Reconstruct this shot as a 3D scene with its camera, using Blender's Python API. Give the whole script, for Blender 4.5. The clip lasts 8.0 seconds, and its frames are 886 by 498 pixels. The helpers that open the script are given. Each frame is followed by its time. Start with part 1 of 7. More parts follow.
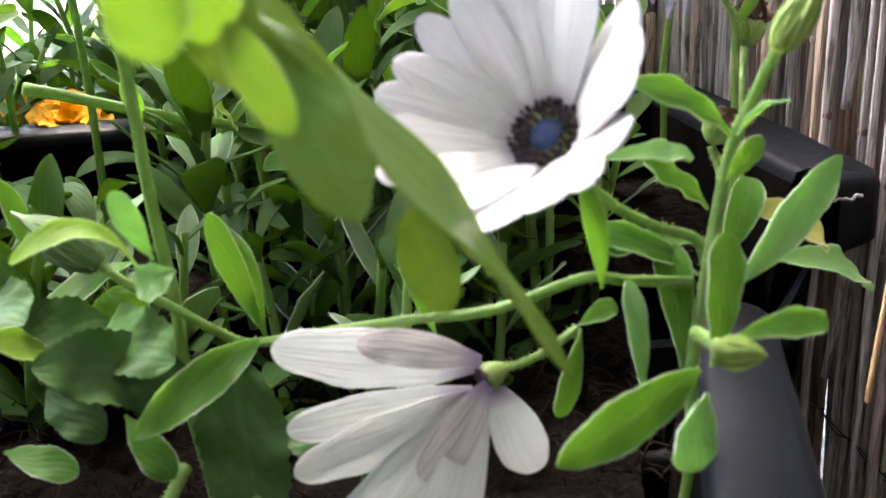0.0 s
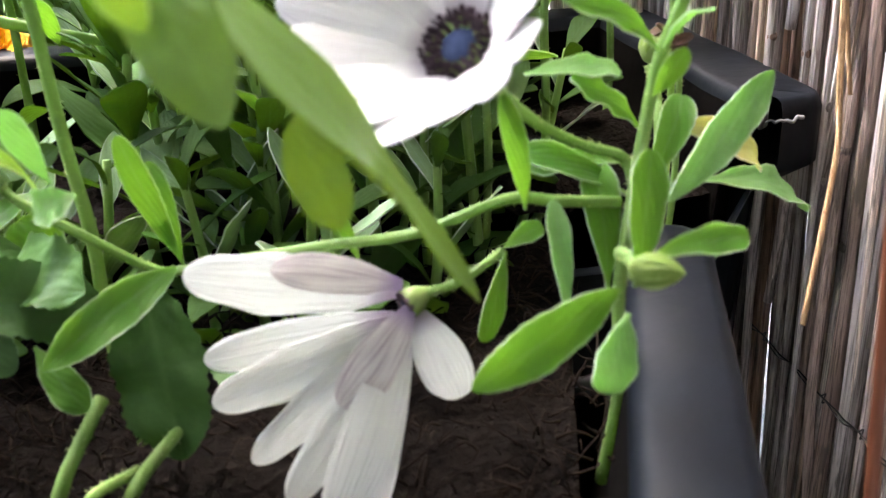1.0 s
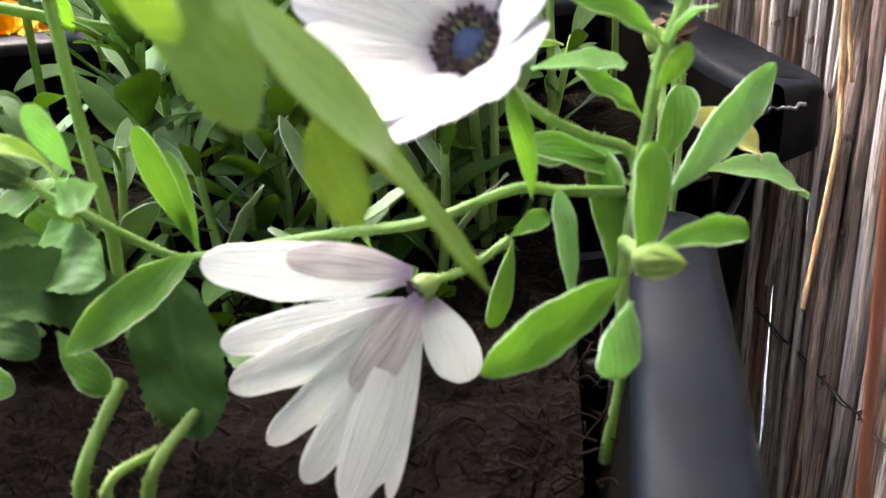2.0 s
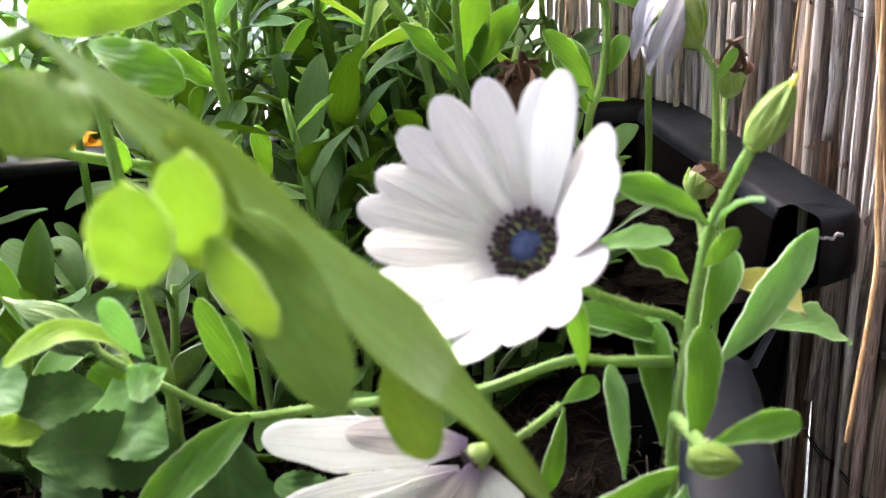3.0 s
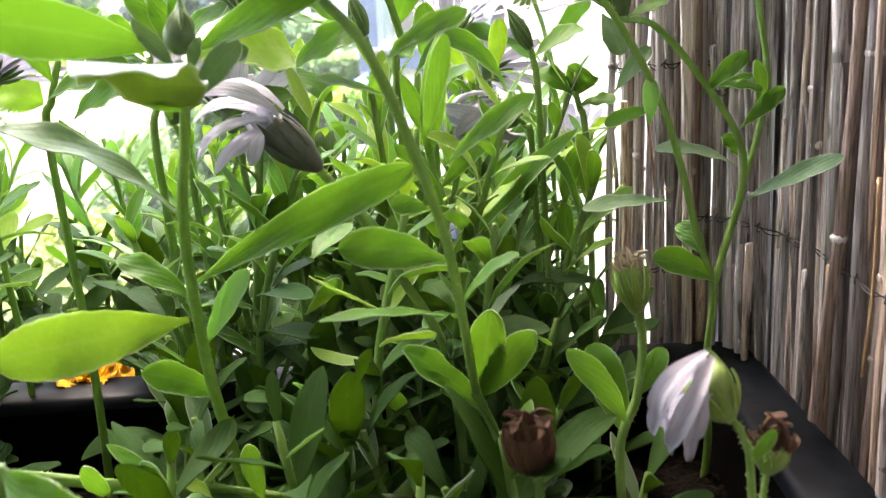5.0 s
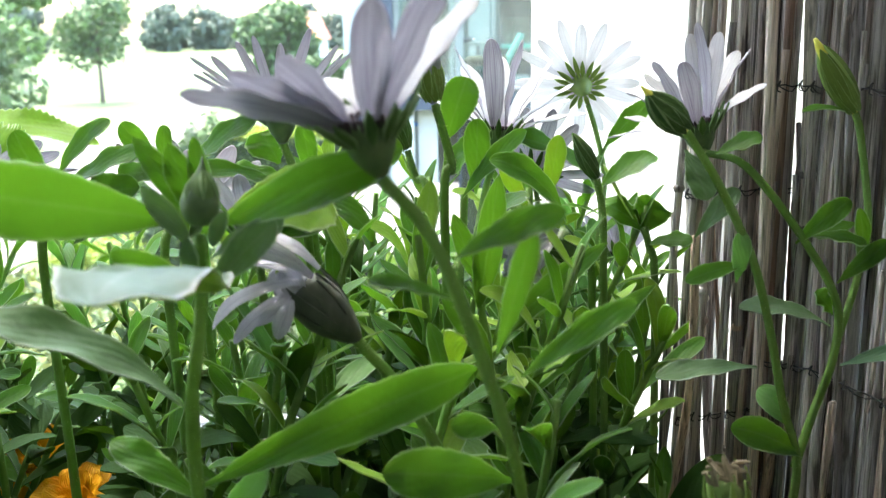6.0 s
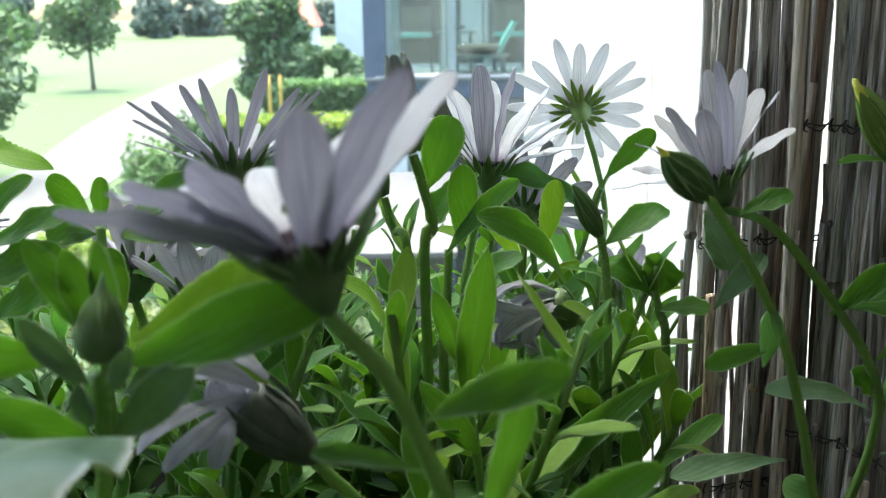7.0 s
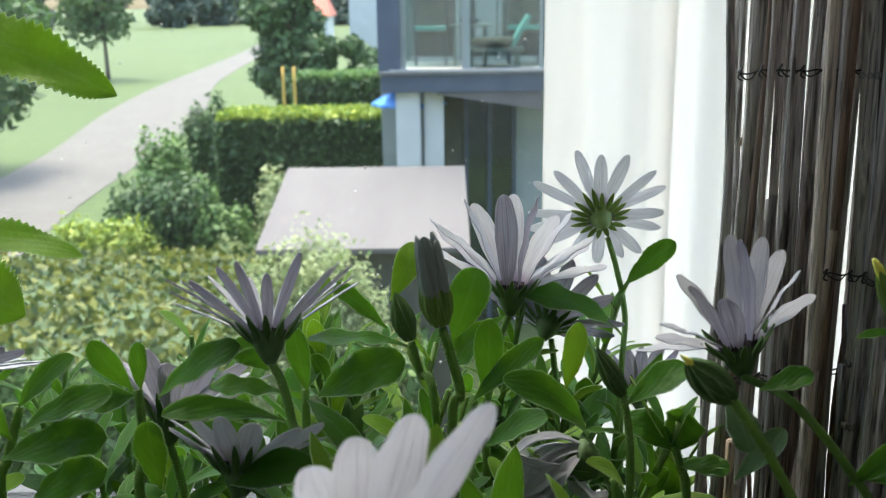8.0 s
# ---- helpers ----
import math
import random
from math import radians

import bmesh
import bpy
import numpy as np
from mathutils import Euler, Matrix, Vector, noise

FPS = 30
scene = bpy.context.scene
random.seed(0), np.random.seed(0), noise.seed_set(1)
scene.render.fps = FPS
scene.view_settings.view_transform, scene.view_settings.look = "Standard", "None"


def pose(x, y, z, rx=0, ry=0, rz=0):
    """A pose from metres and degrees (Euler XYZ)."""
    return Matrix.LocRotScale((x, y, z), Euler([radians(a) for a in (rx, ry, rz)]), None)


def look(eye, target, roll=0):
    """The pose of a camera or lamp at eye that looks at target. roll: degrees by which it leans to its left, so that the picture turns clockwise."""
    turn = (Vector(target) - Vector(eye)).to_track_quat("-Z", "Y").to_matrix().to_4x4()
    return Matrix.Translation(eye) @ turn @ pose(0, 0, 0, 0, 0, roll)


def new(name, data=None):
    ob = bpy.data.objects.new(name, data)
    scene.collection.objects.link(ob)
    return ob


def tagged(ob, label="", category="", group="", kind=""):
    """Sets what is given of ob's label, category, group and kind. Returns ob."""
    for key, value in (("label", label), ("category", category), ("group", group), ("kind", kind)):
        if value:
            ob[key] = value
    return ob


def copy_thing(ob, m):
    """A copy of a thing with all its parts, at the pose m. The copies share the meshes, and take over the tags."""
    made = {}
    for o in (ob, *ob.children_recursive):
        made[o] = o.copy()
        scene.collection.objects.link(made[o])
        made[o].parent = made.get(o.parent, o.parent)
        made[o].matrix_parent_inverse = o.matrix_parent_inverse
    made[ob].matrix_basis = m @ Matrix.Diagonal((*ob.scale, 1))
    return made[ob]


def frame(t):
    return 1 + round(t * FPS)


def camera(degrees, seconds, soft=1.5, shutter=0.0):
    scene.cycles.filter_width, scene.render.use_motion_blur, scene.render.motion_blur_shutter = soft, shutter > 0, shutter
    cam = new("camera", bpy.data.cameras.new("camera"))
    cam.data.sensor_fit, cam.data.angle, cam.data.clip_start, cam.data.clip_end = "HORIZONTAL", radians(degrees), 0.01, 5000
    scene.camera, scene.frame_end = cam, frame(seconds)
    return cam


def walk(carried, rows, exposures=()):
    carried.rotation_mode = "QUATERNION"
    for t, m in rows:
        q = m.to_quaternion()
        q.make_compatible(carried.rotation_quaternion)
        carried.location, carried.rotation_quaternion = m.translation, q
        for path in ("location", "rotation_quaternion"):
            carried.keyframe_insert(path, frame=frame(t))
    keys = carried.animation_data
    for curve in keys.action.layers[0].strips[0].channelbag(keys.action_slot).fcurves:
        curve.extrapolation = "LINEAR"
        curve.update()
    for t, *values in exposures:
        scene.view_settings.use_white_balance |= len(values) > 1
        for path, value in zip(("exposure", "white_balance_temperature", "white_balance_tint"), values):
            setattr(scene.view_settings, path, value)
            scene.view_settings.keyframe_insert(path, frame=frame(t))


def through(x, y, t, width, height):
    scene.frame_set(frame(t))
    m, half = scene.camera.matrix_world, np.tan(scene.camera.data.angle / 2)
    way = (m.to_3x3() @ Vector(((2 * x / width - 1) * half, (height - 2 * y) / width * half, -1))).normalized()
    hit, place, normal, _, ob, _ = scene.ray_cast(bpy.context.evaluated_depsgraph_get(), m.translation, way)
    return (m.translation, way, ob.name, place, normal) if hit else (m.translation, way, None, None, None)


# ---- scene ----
cam = camera(50.0, 8.0, soft=1.2, shutter=0.2)
cam.data.dof.use_dof = True
cam.data.dof.focus_distance = 0.36
cam.data.dof.aperture_fstop = 28.0
PATH = [
    (0, 0.0159, 0.0732, 0.2866, -6.58, -19.58, -2.72),
    (0.5, 0.0205, 0.0762, 0.2839, -8.21, -22.54, -2.50),
    (1, 0.0247, 0.0770, 0.2816, -8.69, -23.58, -2.60),
    (1.2, 0.0248, 0.0759, 0.2824, -8.24, -24.06, -2.47),
    (2.3, 0.0205, 0.0728, 0.2890, -8.40, -24.90, -2.80),
    (2.5, 0.0165, 0.0730, 0.2930, -7.86, -23.73, -3.46),
    (3, 0.0191, 0.0772, 0.3091, -6.99, -21.38, -3.44),
    (3.5, 0.0320, 0.0769, 0.3194, -6.60, -20.43, -2.28),
    (4, 0.0431, 0.0839, 0.3337, -5.43, -19.15, -2.14),
    (4.5, 0.0591, 0.1052, 0.3505, -4.05, -17.19, -2.51),
    (5, 0.0548, 0.1231, 0.3629, -0.65, -15.53, -3.30),
    (5.2, 0.0546, 0.1348, 0.3690, -0.16, -15.51, -2.58),
    (6.3, 0.0412, 0.1866, 0.3953, -0.43, -12.66, -0.62),
    (6.5, 0.0440, 0.1940, 0.4000, -0.40, -12.99, -0.77),
    (7, 0.0475, 0.2197, 0.4004, -0.74, -13.93, -0.74),
    (7.2, 0.0481, 0.2268, 0.4093, -0.61, -14.00, -1.00),
    (7.5, 0.0470, 0.2301, 0.4301, -0.51, -12.92, -0.83),
    (8, 0.0440, 0.2251, 0.4501, 0.07, -14.53, -0.72),
]


def eye_pose(x, y, z, yaw, pitch, roll):
    """Yaw to the left from +y, pitch up, roll in degrees."""
    return pose(x, y, z, 0, 0, yaw) @ pose(0, 0, 0, 90 + pitch) @ pose(0, 0, 0, 0, 0, roll)


EXPOSURES = [
    (0, 5.31, 7000, 17), (0.6, 5.55, 7000, 17), (1.0, 5.73, 7000, 17), (2.6, 5.82, 7000, 18), (3.2, 5.45, 7150, 17), (4.0, 5.3, 7350, 17),
    (4.5, 5.14, 7400, 17), (5.2, 4.8, 7450, 19), (6.3, 3.86, 6650, -2), (7.2, 3.38, 6600, -2), (7.5, 3.3, 6700, 1), (8.0, 2.76, 6750, 2),
]
walk(cam, [(t, eye_pose(*row)) for t, *row in PATH], EXPOSURES)

# ---- daylight: bright overcast sky, the sun behind thin cloud ----
world = bpy.data.worlds.new("sky")
scene.world = world
world.use_nodes = True
wn = world.node_tree.nodes
sky = wn.new("ShaderNodeTexSky")
sky.sky_type = "NISHITA"
sky.sun_disc = False
sky.sun_elevation = radians(70)
sky.sun_rotation = radians(-25)
sky.air_density, sky.dust_density, sky.ozone_density = 1.0, 4.0, 1.5
world.node_tree.links.new(sky.outputs[0], wn["Background"].inputs[0])
wn["Background"].inputs[1].default_value = 0.15
sun = new("sun", bpy.data.lights.new("sun", "SUN"))
sun.data.energy, sun.data.angle, sun.data.color = 0.5, radians(20), (1.0, 0.95, 0.86)
sun.matrix_world = look((-3.0, 4.0, 15.0), (0, 0, 0))


# ---- small tools ----
def tree_of(mat):
    mat.use_nodes = True
    return mat.node_tree.nodes, mat.node_tree.links, mat.node_tree.nodes["Principled BSDF"]


def ramp(nodes, links, fac, stops):
    r = nodes.new("ShaderNodeValToRGB")
    for i, (at, colour) in enumerate(stops):
        e = r.color_ramp.elements[i] if i < 2 else r.color_ramp.elements.new(at)
        e.position, e.color = at, (*colour, 1)
    links.new(fac, r.inputs[0])
    return r.outputs[0]


def grain(nodes, links, scale, detail=4, space="Object", stretch=(1, 1, 1)):
    tc = nodes.new("ShaderNodeTexCoord")
    mp = nodes.new("ShaderNodeMapping")
    mp.inputs["Scale"].default_value = stretch
    n = nodes.new("ShaderNodeTexNoise")
    n.inputs["Scale"].default_value, n.inputs["Detail"].default_value = scale, detail
    links.new(tc.outputs[space], mp.inputs[0])
    links.new(mp.outputs[0], n.inputs["Vector"])
    return n.outputs["Fac"]


def mixed(nodes, links, fac, a, b, mode="MIX"):
    m = nodes.new("ShaderNodeMix")
    m.data_type, m.blend_type = "RGBA", mode
    for sock, v in ((m.inputs[0], fac), (m.inputs[6], a), (m.inputs[7], b)):
        if isinstance(v, bpy.types.NodeSocket):
            links.new(v, sock)
        elif isinstance(v, tuple):
            sock.default_value = (*v, 1)
        else:
            sock.default_value = v
    return m.outputs[2]


def bumped(nodes, links, bsdf, height, strength=0.3, distance=0.001):
    b = nodes.new("ShaderNodeBump")
    b.inputs["Strength"].default_value, b.inputs["Distance"].default_value = strength, distance
    links.new(height, b.inputs["Height"])
    links.new(b.outputs[0], bsdf.inputs["Normal"])
    return b


def plain(name, dark, light, scale=60, rough=0.6, bump=0.3, distance=0.001, stretch=(1, 1, 1), spec=0.5, second=6.0):
    """A surface with fine grain and broader stains."""
    mat = bpy.data.materials.new(name)
    nodes, links, bsdf = tree_of(mat)
    fine = grain(nodes, links, scale, 5, stretch=stretch)
    broad = grain(nodes, links, scale / second, 3)
    c = ramp(nodes, links, fine, [(0.3, dark), (0.7, light)])
    c = mixed(nodes, links, 0.35, c, ramp(nodes, links, broad, [(0.35, dark), (0.65, light)]))
    links.new(c, bsdf.inputs["Base Color"])
    bsdf.inputs["Roughness"].default_value = rough
    bsdf.inputs["Specular IOR Level"].default_value = spec
    bumped(nodes, links, bsdf, fine, bump, distance)
    return mat


def leafy(name, dark, light, through, share=0.48, rough=0.45, rim=True, blue=None):
    """Leaf tissue: midrib and veins by the leaf's own u, v, pale hairy margin, light passing through."""
    mat = bpy.data.materials.new(name)
    nodes, links, bsdf = tree_of(mat)
    uv = nodes.new("ShaderNodeUVMap")
    uv.uv_map = "UVMap"
    sep = nodes.new("ShaderNodeSeparateXYZ")
    links.new(uv.outputs[0], sep.inputs[0])
    info = nodes.new("ShaderNodeObjectInfo")
    fine = grain(nodes, links, 260, 3)
    broad = grain(nodes, links, 55, 2)
    c = ramp(nodes, links, broad, [(0.3, dark), (0.7, light)])
    c = mixed(nodes, links, info.outputs["Random"], c, mixed(nodes, links, 0.55, c, blue or light))
    patch = grain(nodes, links, 420, 5)
    c = mixed(nodes, links, ramp(nodes, links, patch, [(0.5, (0, 0, 0)), (0.72, (0.3, 0.3, 0.3))]), c, tuple(x * 1.35 + 0.012 for x in light))
    off = nodes.new("ShaderNodeMath")
    off.operation = "SUBTRACT"
    links.new(sep.outputs[1], off.inputs[0])
    off.inputs[1].default_value = 0.5
    ab = nodes.new("ShaderNodeMath")
    ab.operation = "ABSOLUTE"
    links.new(off.outputs[0], ab.inputs[0])
    pale = tuple(min(1, 0.5 * x + 0.18) if rim is True else 1.5 * x + 0.02 for x in light)
    rib = ramp(nodes, links, ab.outputs[0], [(0.0, (1, 1, 1)), (0.06, (0, 0, 0))])
    c = mixed(nodes, links, mixed(nodes, links, 0.28, (0, 0, 0), rib), c, pale)
    if rim:
        edge = ramp(nodes, links, ab.outputs[0], [(0.44, (0, 0, 0)), (0.49, (0.8, 0.8, 0.8))])
        c = mixed(nodes, links, edge, c, tuple(min(1, x + (0.22 if rim is True else 0.06)) for x in pale))
    vein = nodes.new("ShaderNodeTexWave")
    vein.inputs["Scale"].default_value, vein.inputs["Distortion"].default_value = 3.0, 2.5
    vein.bands_direction = "DIAGONAL"
    links.new(uv.outputs[0], vein.inputs["Vector"])
    height = mixed(nodes, links, 0.83, vein.outputs["Fac"], fine)
    links.new(c, bsdf.inputs["Base Color"])
    bsdf.inputs["Roughness"].default_value = rough
    bsdf.inputs["Specular IOR Level"].default_value = 0.13
    bm = bumped(nodes, links, bsdf, height, 0.55, 0.0007)
    tr = nodes.new("ShaderNodeBsdfTranslucent")
    links.new(mixed(nodes, links, 0.4, through, c), tr.inputs["Color"])
    links.new(bm.outputs[0], tr.inputs["Normal"])
    mx = nodes.new("ShaderNodeMixShader")
    mx.inputs[0].default_value = share
    links.new(bsdf.outputs[0], mx.inputs[1])
    links.new(tr.outputs[0], mx.inputs[2])
    links.new(mx.outputs[0], nodes["Material Output"].inputs[0])
    return mat


def petaly(name, base, stripe, amount, share=0.3, throat=None):
    """A ray petal: long fine ridges from base to tip, coloured stripes, a tinted throat."""
    mat = bpy.data.materials.new(name)
    nodes, links, bsdf = tree_of(mat)
    uv = nodes.new("ShaderNodeUVMap")
    uv.uv_map = "UVMap"
    mp = nodes.new("ShaderNodeMapping")
    mp.inputs["Scale"].default_value = (1.3, 13, 1)
    links.new(uv.outputs[0], mp.inputs[0])
    n = nodes.new("ShaderNodeTexNoise")
    n.inputs["Scale"].default_value, n.inputs["Detail"].default_value = 1.0, 3
    links.new(mp.outputs[0], n.inputs["Vector"])
    c = ramp(nodes, links, n.outputs["Fac"], [(0.42, base), (0.68, tuple(b + (s - b) * amount for b, s in zip(base, stripe)))])
    sep = nodes.new("ShaderNodeSeparateXYZ")
    links.new(uv.outputs[0], sep.inputs[0])
    if throat:
        t = ramp(nodes, links, sep.outputs[0], [(0.05, (1, 1, 1)), (0.2, (0, 0, 0))])
        c = mixed(nodes, links, t, c, throat)
    links.new(c, bsdf.inputs["Base Color"])
    bsdf.inputs["Roughness"].default_value = 0.5
    bsdf.inputs["Specular IOR Level"].default_value = 0.25
    bm = bumped(nodes, links, bsdf, n.outputs["Fac"], 0.75, 0.0012)
    tr = nodes.new("ShaderNodeBsdfTranslucent")
    links.new(c, tr.inputs["Color"])
    links.new(bm.outputs[0], tr.inputs["Normal"])
    mx = nodes.new("ShaderNodeMixShader")
    mx.inputs[0].default_value = share
    links.new(bsdf.outputs[0], mx.inputs[1])
    links.new(tr.outputs[0], mx.inputs[2])
    links.new(mx.outputs[0], nodes["Material Output"].inputs[0])
    return mat


def mesh_of(name, verts, faces, mats, uvs=None, slots=None, smooth=True):
    me = bpy.data.meshes.new(name)
    me.from_pydata([tuple(v) for v in verts], [], faces)
    for m in mats:
        me.materials.append(m)
    if uvs is not None:
        lay = me.uv_layers.new(name="UVMap")
        idx = np.empty(len(me.loops), dtype=np.int32)
        me.loops.foreach_get("vertex_index", idx)
        lay.data.foreach_set("uv", np.asarray(uvs, dtype=np.float32)[idx].ravel())
    if slots is not None:
        me.polygons.foreach_set("material_index", slots)
    me.polygons.foreach_set("use_smooth", [smooth] * len(me.polygons))
    me.update()
    return me


def part(name, me, parent, label=""):
    ob = new(name, me)
    ob.parent = parent
    return tagged(ob, label)


def thing(name, place, label, category, group="", kind=""):
    ob = new(name)
    ob.location = place
    ob.empty_display_size = 0.02
    return tagged(ob, label, category, group, kind)


def spline(points, per=5):
    """Points on a smooth curve through the given ones."""
    p = [Vector(q) for q in points]
    p = [2 * p[0] - p[1]] + p + [2 * p[-1] - p[-2]]
    out = []
    for a, b, c, d in zip(p, p[1:], p[2:], p[3:]):
        for i in range(per):
            t = i / per
            out.append(0.5 * (2 * b + (c - a) * t + (2 * a - 5 * b + 4 * c - d) * t * t + (3 * b - a - 3 * c + d) * t**3))
    return out + [p[-2]]


def tube(points, r0, r1, sides=8, origin=(0, 0, 0), per=5, wobble=0.0, flat=1.0):
    """Vertices, faces and u, v of a tapering rod along a smooth curve, capped."""
    line = spline(points, per) if per else [Vector(p) for p in points]
    o = Vector(origin)
    verts, faces, uvs = [], [], []
    side = None
    for i, c in enumerate(line):
        d = (line[min(i + 1, len(line) - 1)] - line[max(i - 1, 0)]).normalized()
        if side is None:
            side = d.orthogonal().normalized()
        side = (side - d * side.dot(d)).normalized()
        up = d.cross(side)
        s = i / (len(line) - 1)
        r = r0 + (r1 - r0) * s
        for k in range(sides):
            a = 2 * math.pi * k / sides
            rr = r * (1 + wobble * noise.noise(c * 90 + Vector((k * 3.1, 0, 0))))
            verts.append(c + side * math.cos(a) * rr + up * math.sin(a) * rr * flat - o)
            uvs.append((s, k / sides))
    for i in range(len(line) - 1):
        for k in range(sides):
            a, b = i * sides + k, i * sides + (k + 1) % sides
            faces.append((a, b, b + sides, a + sides))
    faces.append(tuple(range(sides))[::-1])
    faces.append(tuple(range(len(verts) - sides, len(verts))))
    return verts, faces, uvs


SHAPES = {"spoon": (1.1, 0.6, 0.1), "lance": (0.8, 0.8, 0.1), "broad": (0.6, 0.65, 0.05), "petal": (0.64, 0.5, 0.28), "strap": (0.3, 0.3, 0.4), "tooth": (0.55, 0.95, 0.1)}


def blade(base, tip, width, facing, bend=0.1, shape="spoon", fold=0.18, origin=(0, 0, 0), n=10, thick=0.0004, teeth=0, wave=0.0, twist=0.0, curl=0.0):
    """Vertices, faces, u, v and slots of a leaf or petal with thickness, from base to tip, whose upper face looks towards facing.
    bend: how far its middle rises, as a share of its length; curl: how far the tip bends back."""
    b, t, o = Vector(base), Vector(tip), Vector(origin)
    ax = t - b
    length = max(ax.length, 1e-5)
    d = ax / length
    f = Vector(facing)
    f = f - d * f.dot(d)
    f = f.normalized() if f.length > 1e-4 else d.orthogonal().normalized()
    c1, c2 = b + ax * 0.35 + f * bend * length * 1.2, b + ax * 0.75 + f * (bend * 1.1 + curl) * length
    pa, pb, low = SHAPES[shape]
    top = (pa / (pa + pb)) ** pa * (pb / (pa + pb)) ** pb
    cols = (-1, -0.55, 0, 0.55, 1)
    verts, uvs = [], []
    rows = n + 1
    for layer in (0, 1):
        for i in range(rows):
            s = 1 - (1 - i / n) ** 1.6 if i < n else 1.0
            q = 1 - s
            c = b * q**3 + c1 * 3 * q * q * s + c2 * 3 * q * s * s + t * s**3
            tg = ((c1 - b) * q * q + (c2 - c1) * 2 * q * s + (t - c2) * s * s).normalized()
            side = tg.cross(f).normalized()
            nn = side.cross(tg)
            if twist:
                m = Matrix.Rotation(twist * s, 3, tg)
                side, nn = m @ side, m @ nn
            w = (s**pa * q**pb / top) if 0 < s < 1 else 0.0
            w = max(w, low * (1 - s) ** 0.3 if s < 0.6 else 0.04)
            hw = width / 2 * w
            if teeth and 0 < i < n:
                hw *= 1 + teeth * (0.5 if i % 2 else -0.5)
            for j in cols:
                lift = fold * abs(j) ** 1.5 * hw + wave * hw * math.sin(s * 17 + j * 2.2) * abs(j)
                verts.append(c + side * hw * j + nn * (lift - layer * thick) - o)
                uvs.append((s, 0.5 + j * 0.5))
    faces, slots = [], []
    k, half = len(cols), rows * len(cols)
    for i in range(n):
        for j in range(k - 1):
            a = i * k + j
            faces.append((a, a + 1, a + k + 1, a + k))
            slots.append(0)
            faces.append((half + a, half + a + k, half + a + k + 1, half + a + 1))
            slots.append(1)
    loop = [i * k for i in range(rows)] + [n * k + j for j in range(1, k)] + [i * k + k - 1 for i in range(n - 1, -1, -1)]
    m = len(verts)
    for a in loop:
        verts += [verts[a].copy(), verts[half + a].copy()]
        uvs += [uvs[a], uvs[a]]
    for i in range(len(loop) - 1):
        q = m + 2 * i
        faces.append((q, q + 2, q + 3, q + 1))
        slots.append(1)
    return verts, faces, uvs, slots


def lathe(profile, centre, axis, sides=12, origin=(0, 0, 0), ribs=0.0):
    """A turned form: profile rows of (along the axis, radius)."""
    ax = Vector(axis).normalized()
    u = ax.orthogonal().normalized()
    v = ax.cross(u)
    o, c = Vector(origin), Vector(centre)
    verts, faces, uvs = [], [], []
    for i, (h, r) in enumerate(profile):
        for k in range(sides):
            a = 2 * math.pi * k / sides
            rr = r * (1 + (ribs if k % 2 else -ribs))
            verts.append(c + ax * h + (u * math.cos(a) + v * math.sin(a)) * rr - o)
            uvs.append((i / (len(profile) - 1), k / sides))
    for i in range(len(profile) - 1):
        for k in range(sides):
            a, b = i * sides + k, i * sides + (k + 1) % sides
            faces.append((a, b, b + sides, a + sides))
    faces.append(tuple(range(sides))[::-1])
    faces.append(tuple(range(len(verts) - sides, len(verts))))
    return verts, faces, uvs


def joined(pieces):
    """Several lists of vertices and faces as one."""
    verts, faces, uvs = [], [], []
    for v, f, *rest in pieces:
        n = len(verts)
        verts += v
        faces += [tuple(i + n for i in q) for q in f]
        uvs += rest[0] if rest else [(0, 0)] * len(v)
    return verts, faces, uvs


def box(lo, hi):
    (x0, y0, z0), (x1, y1, z1) = lo, hi
    v = [(x, y, z) for z in (z0, z1) for x, y in ((x0, y0), (x1, y0), (x1, y1), (x0, y1))]
    return v, [(3, 2, 1, 0), (4, 5, 6, 7), (0, 1, 5, 4), (1, 2, 6, 5), (2, 3, 7, 6), (3, 0, 4, 7)], [(0, 0)] * 8


# ---- materials ----
M = {}
M["leaf"] = leafy("daisy leaf", (0.025, 0.098, 0.009), (0.059, 0.172, 0.02), (0.6, 0.9, 0.21), share=0.5, blue=(0.056, 0.15, 0.034))
M["leaf_pale"] = leafy("pale leaf", (0.11, 0.25, 0.085), (0.19, 0.35, 0.14), (0.5, 0.8, 0.24))
# blue green leaf colour, raised for the sheen on its face
M["leaf_blue"] = leafy("blue green leaf lightened for sheen", (0.08, 0.16, 0.075), (0.16, 0.26, 0.15), (0.45, 0.65, 0.14), share=0.32)
# greyed leaf colour that holds the sheen of one glossy leaf
M["leaf_sheen"] = leafy("blue grey leaf with sheen in its colour", (0.036, 0.08, 0.046), (0.08, 0.135, 0.09), (0.5, 0.7, 0.2), share=0.2)
M["leaf_lime"] = leafy("lime leaf", (0.135, 0.262, 0.035), (0.225, 0.37, 0.062), (0.66, 0.86, 0.2), share=0.5)
M["leaf_yellow"] = leafy("yellowing leaf", (0.4, 0.42, 0.12), (0.5, 0.52, 0.2), (0.7, 0.66, 0.2))
M["leaf_big"] = leafy("broad toothed leaf", (0.06, 0.125, 0.03), (0.1, 0.19, 0.05), (0.66, 0.8, 0.14), share=0.4, rough=0.32, rim=False)
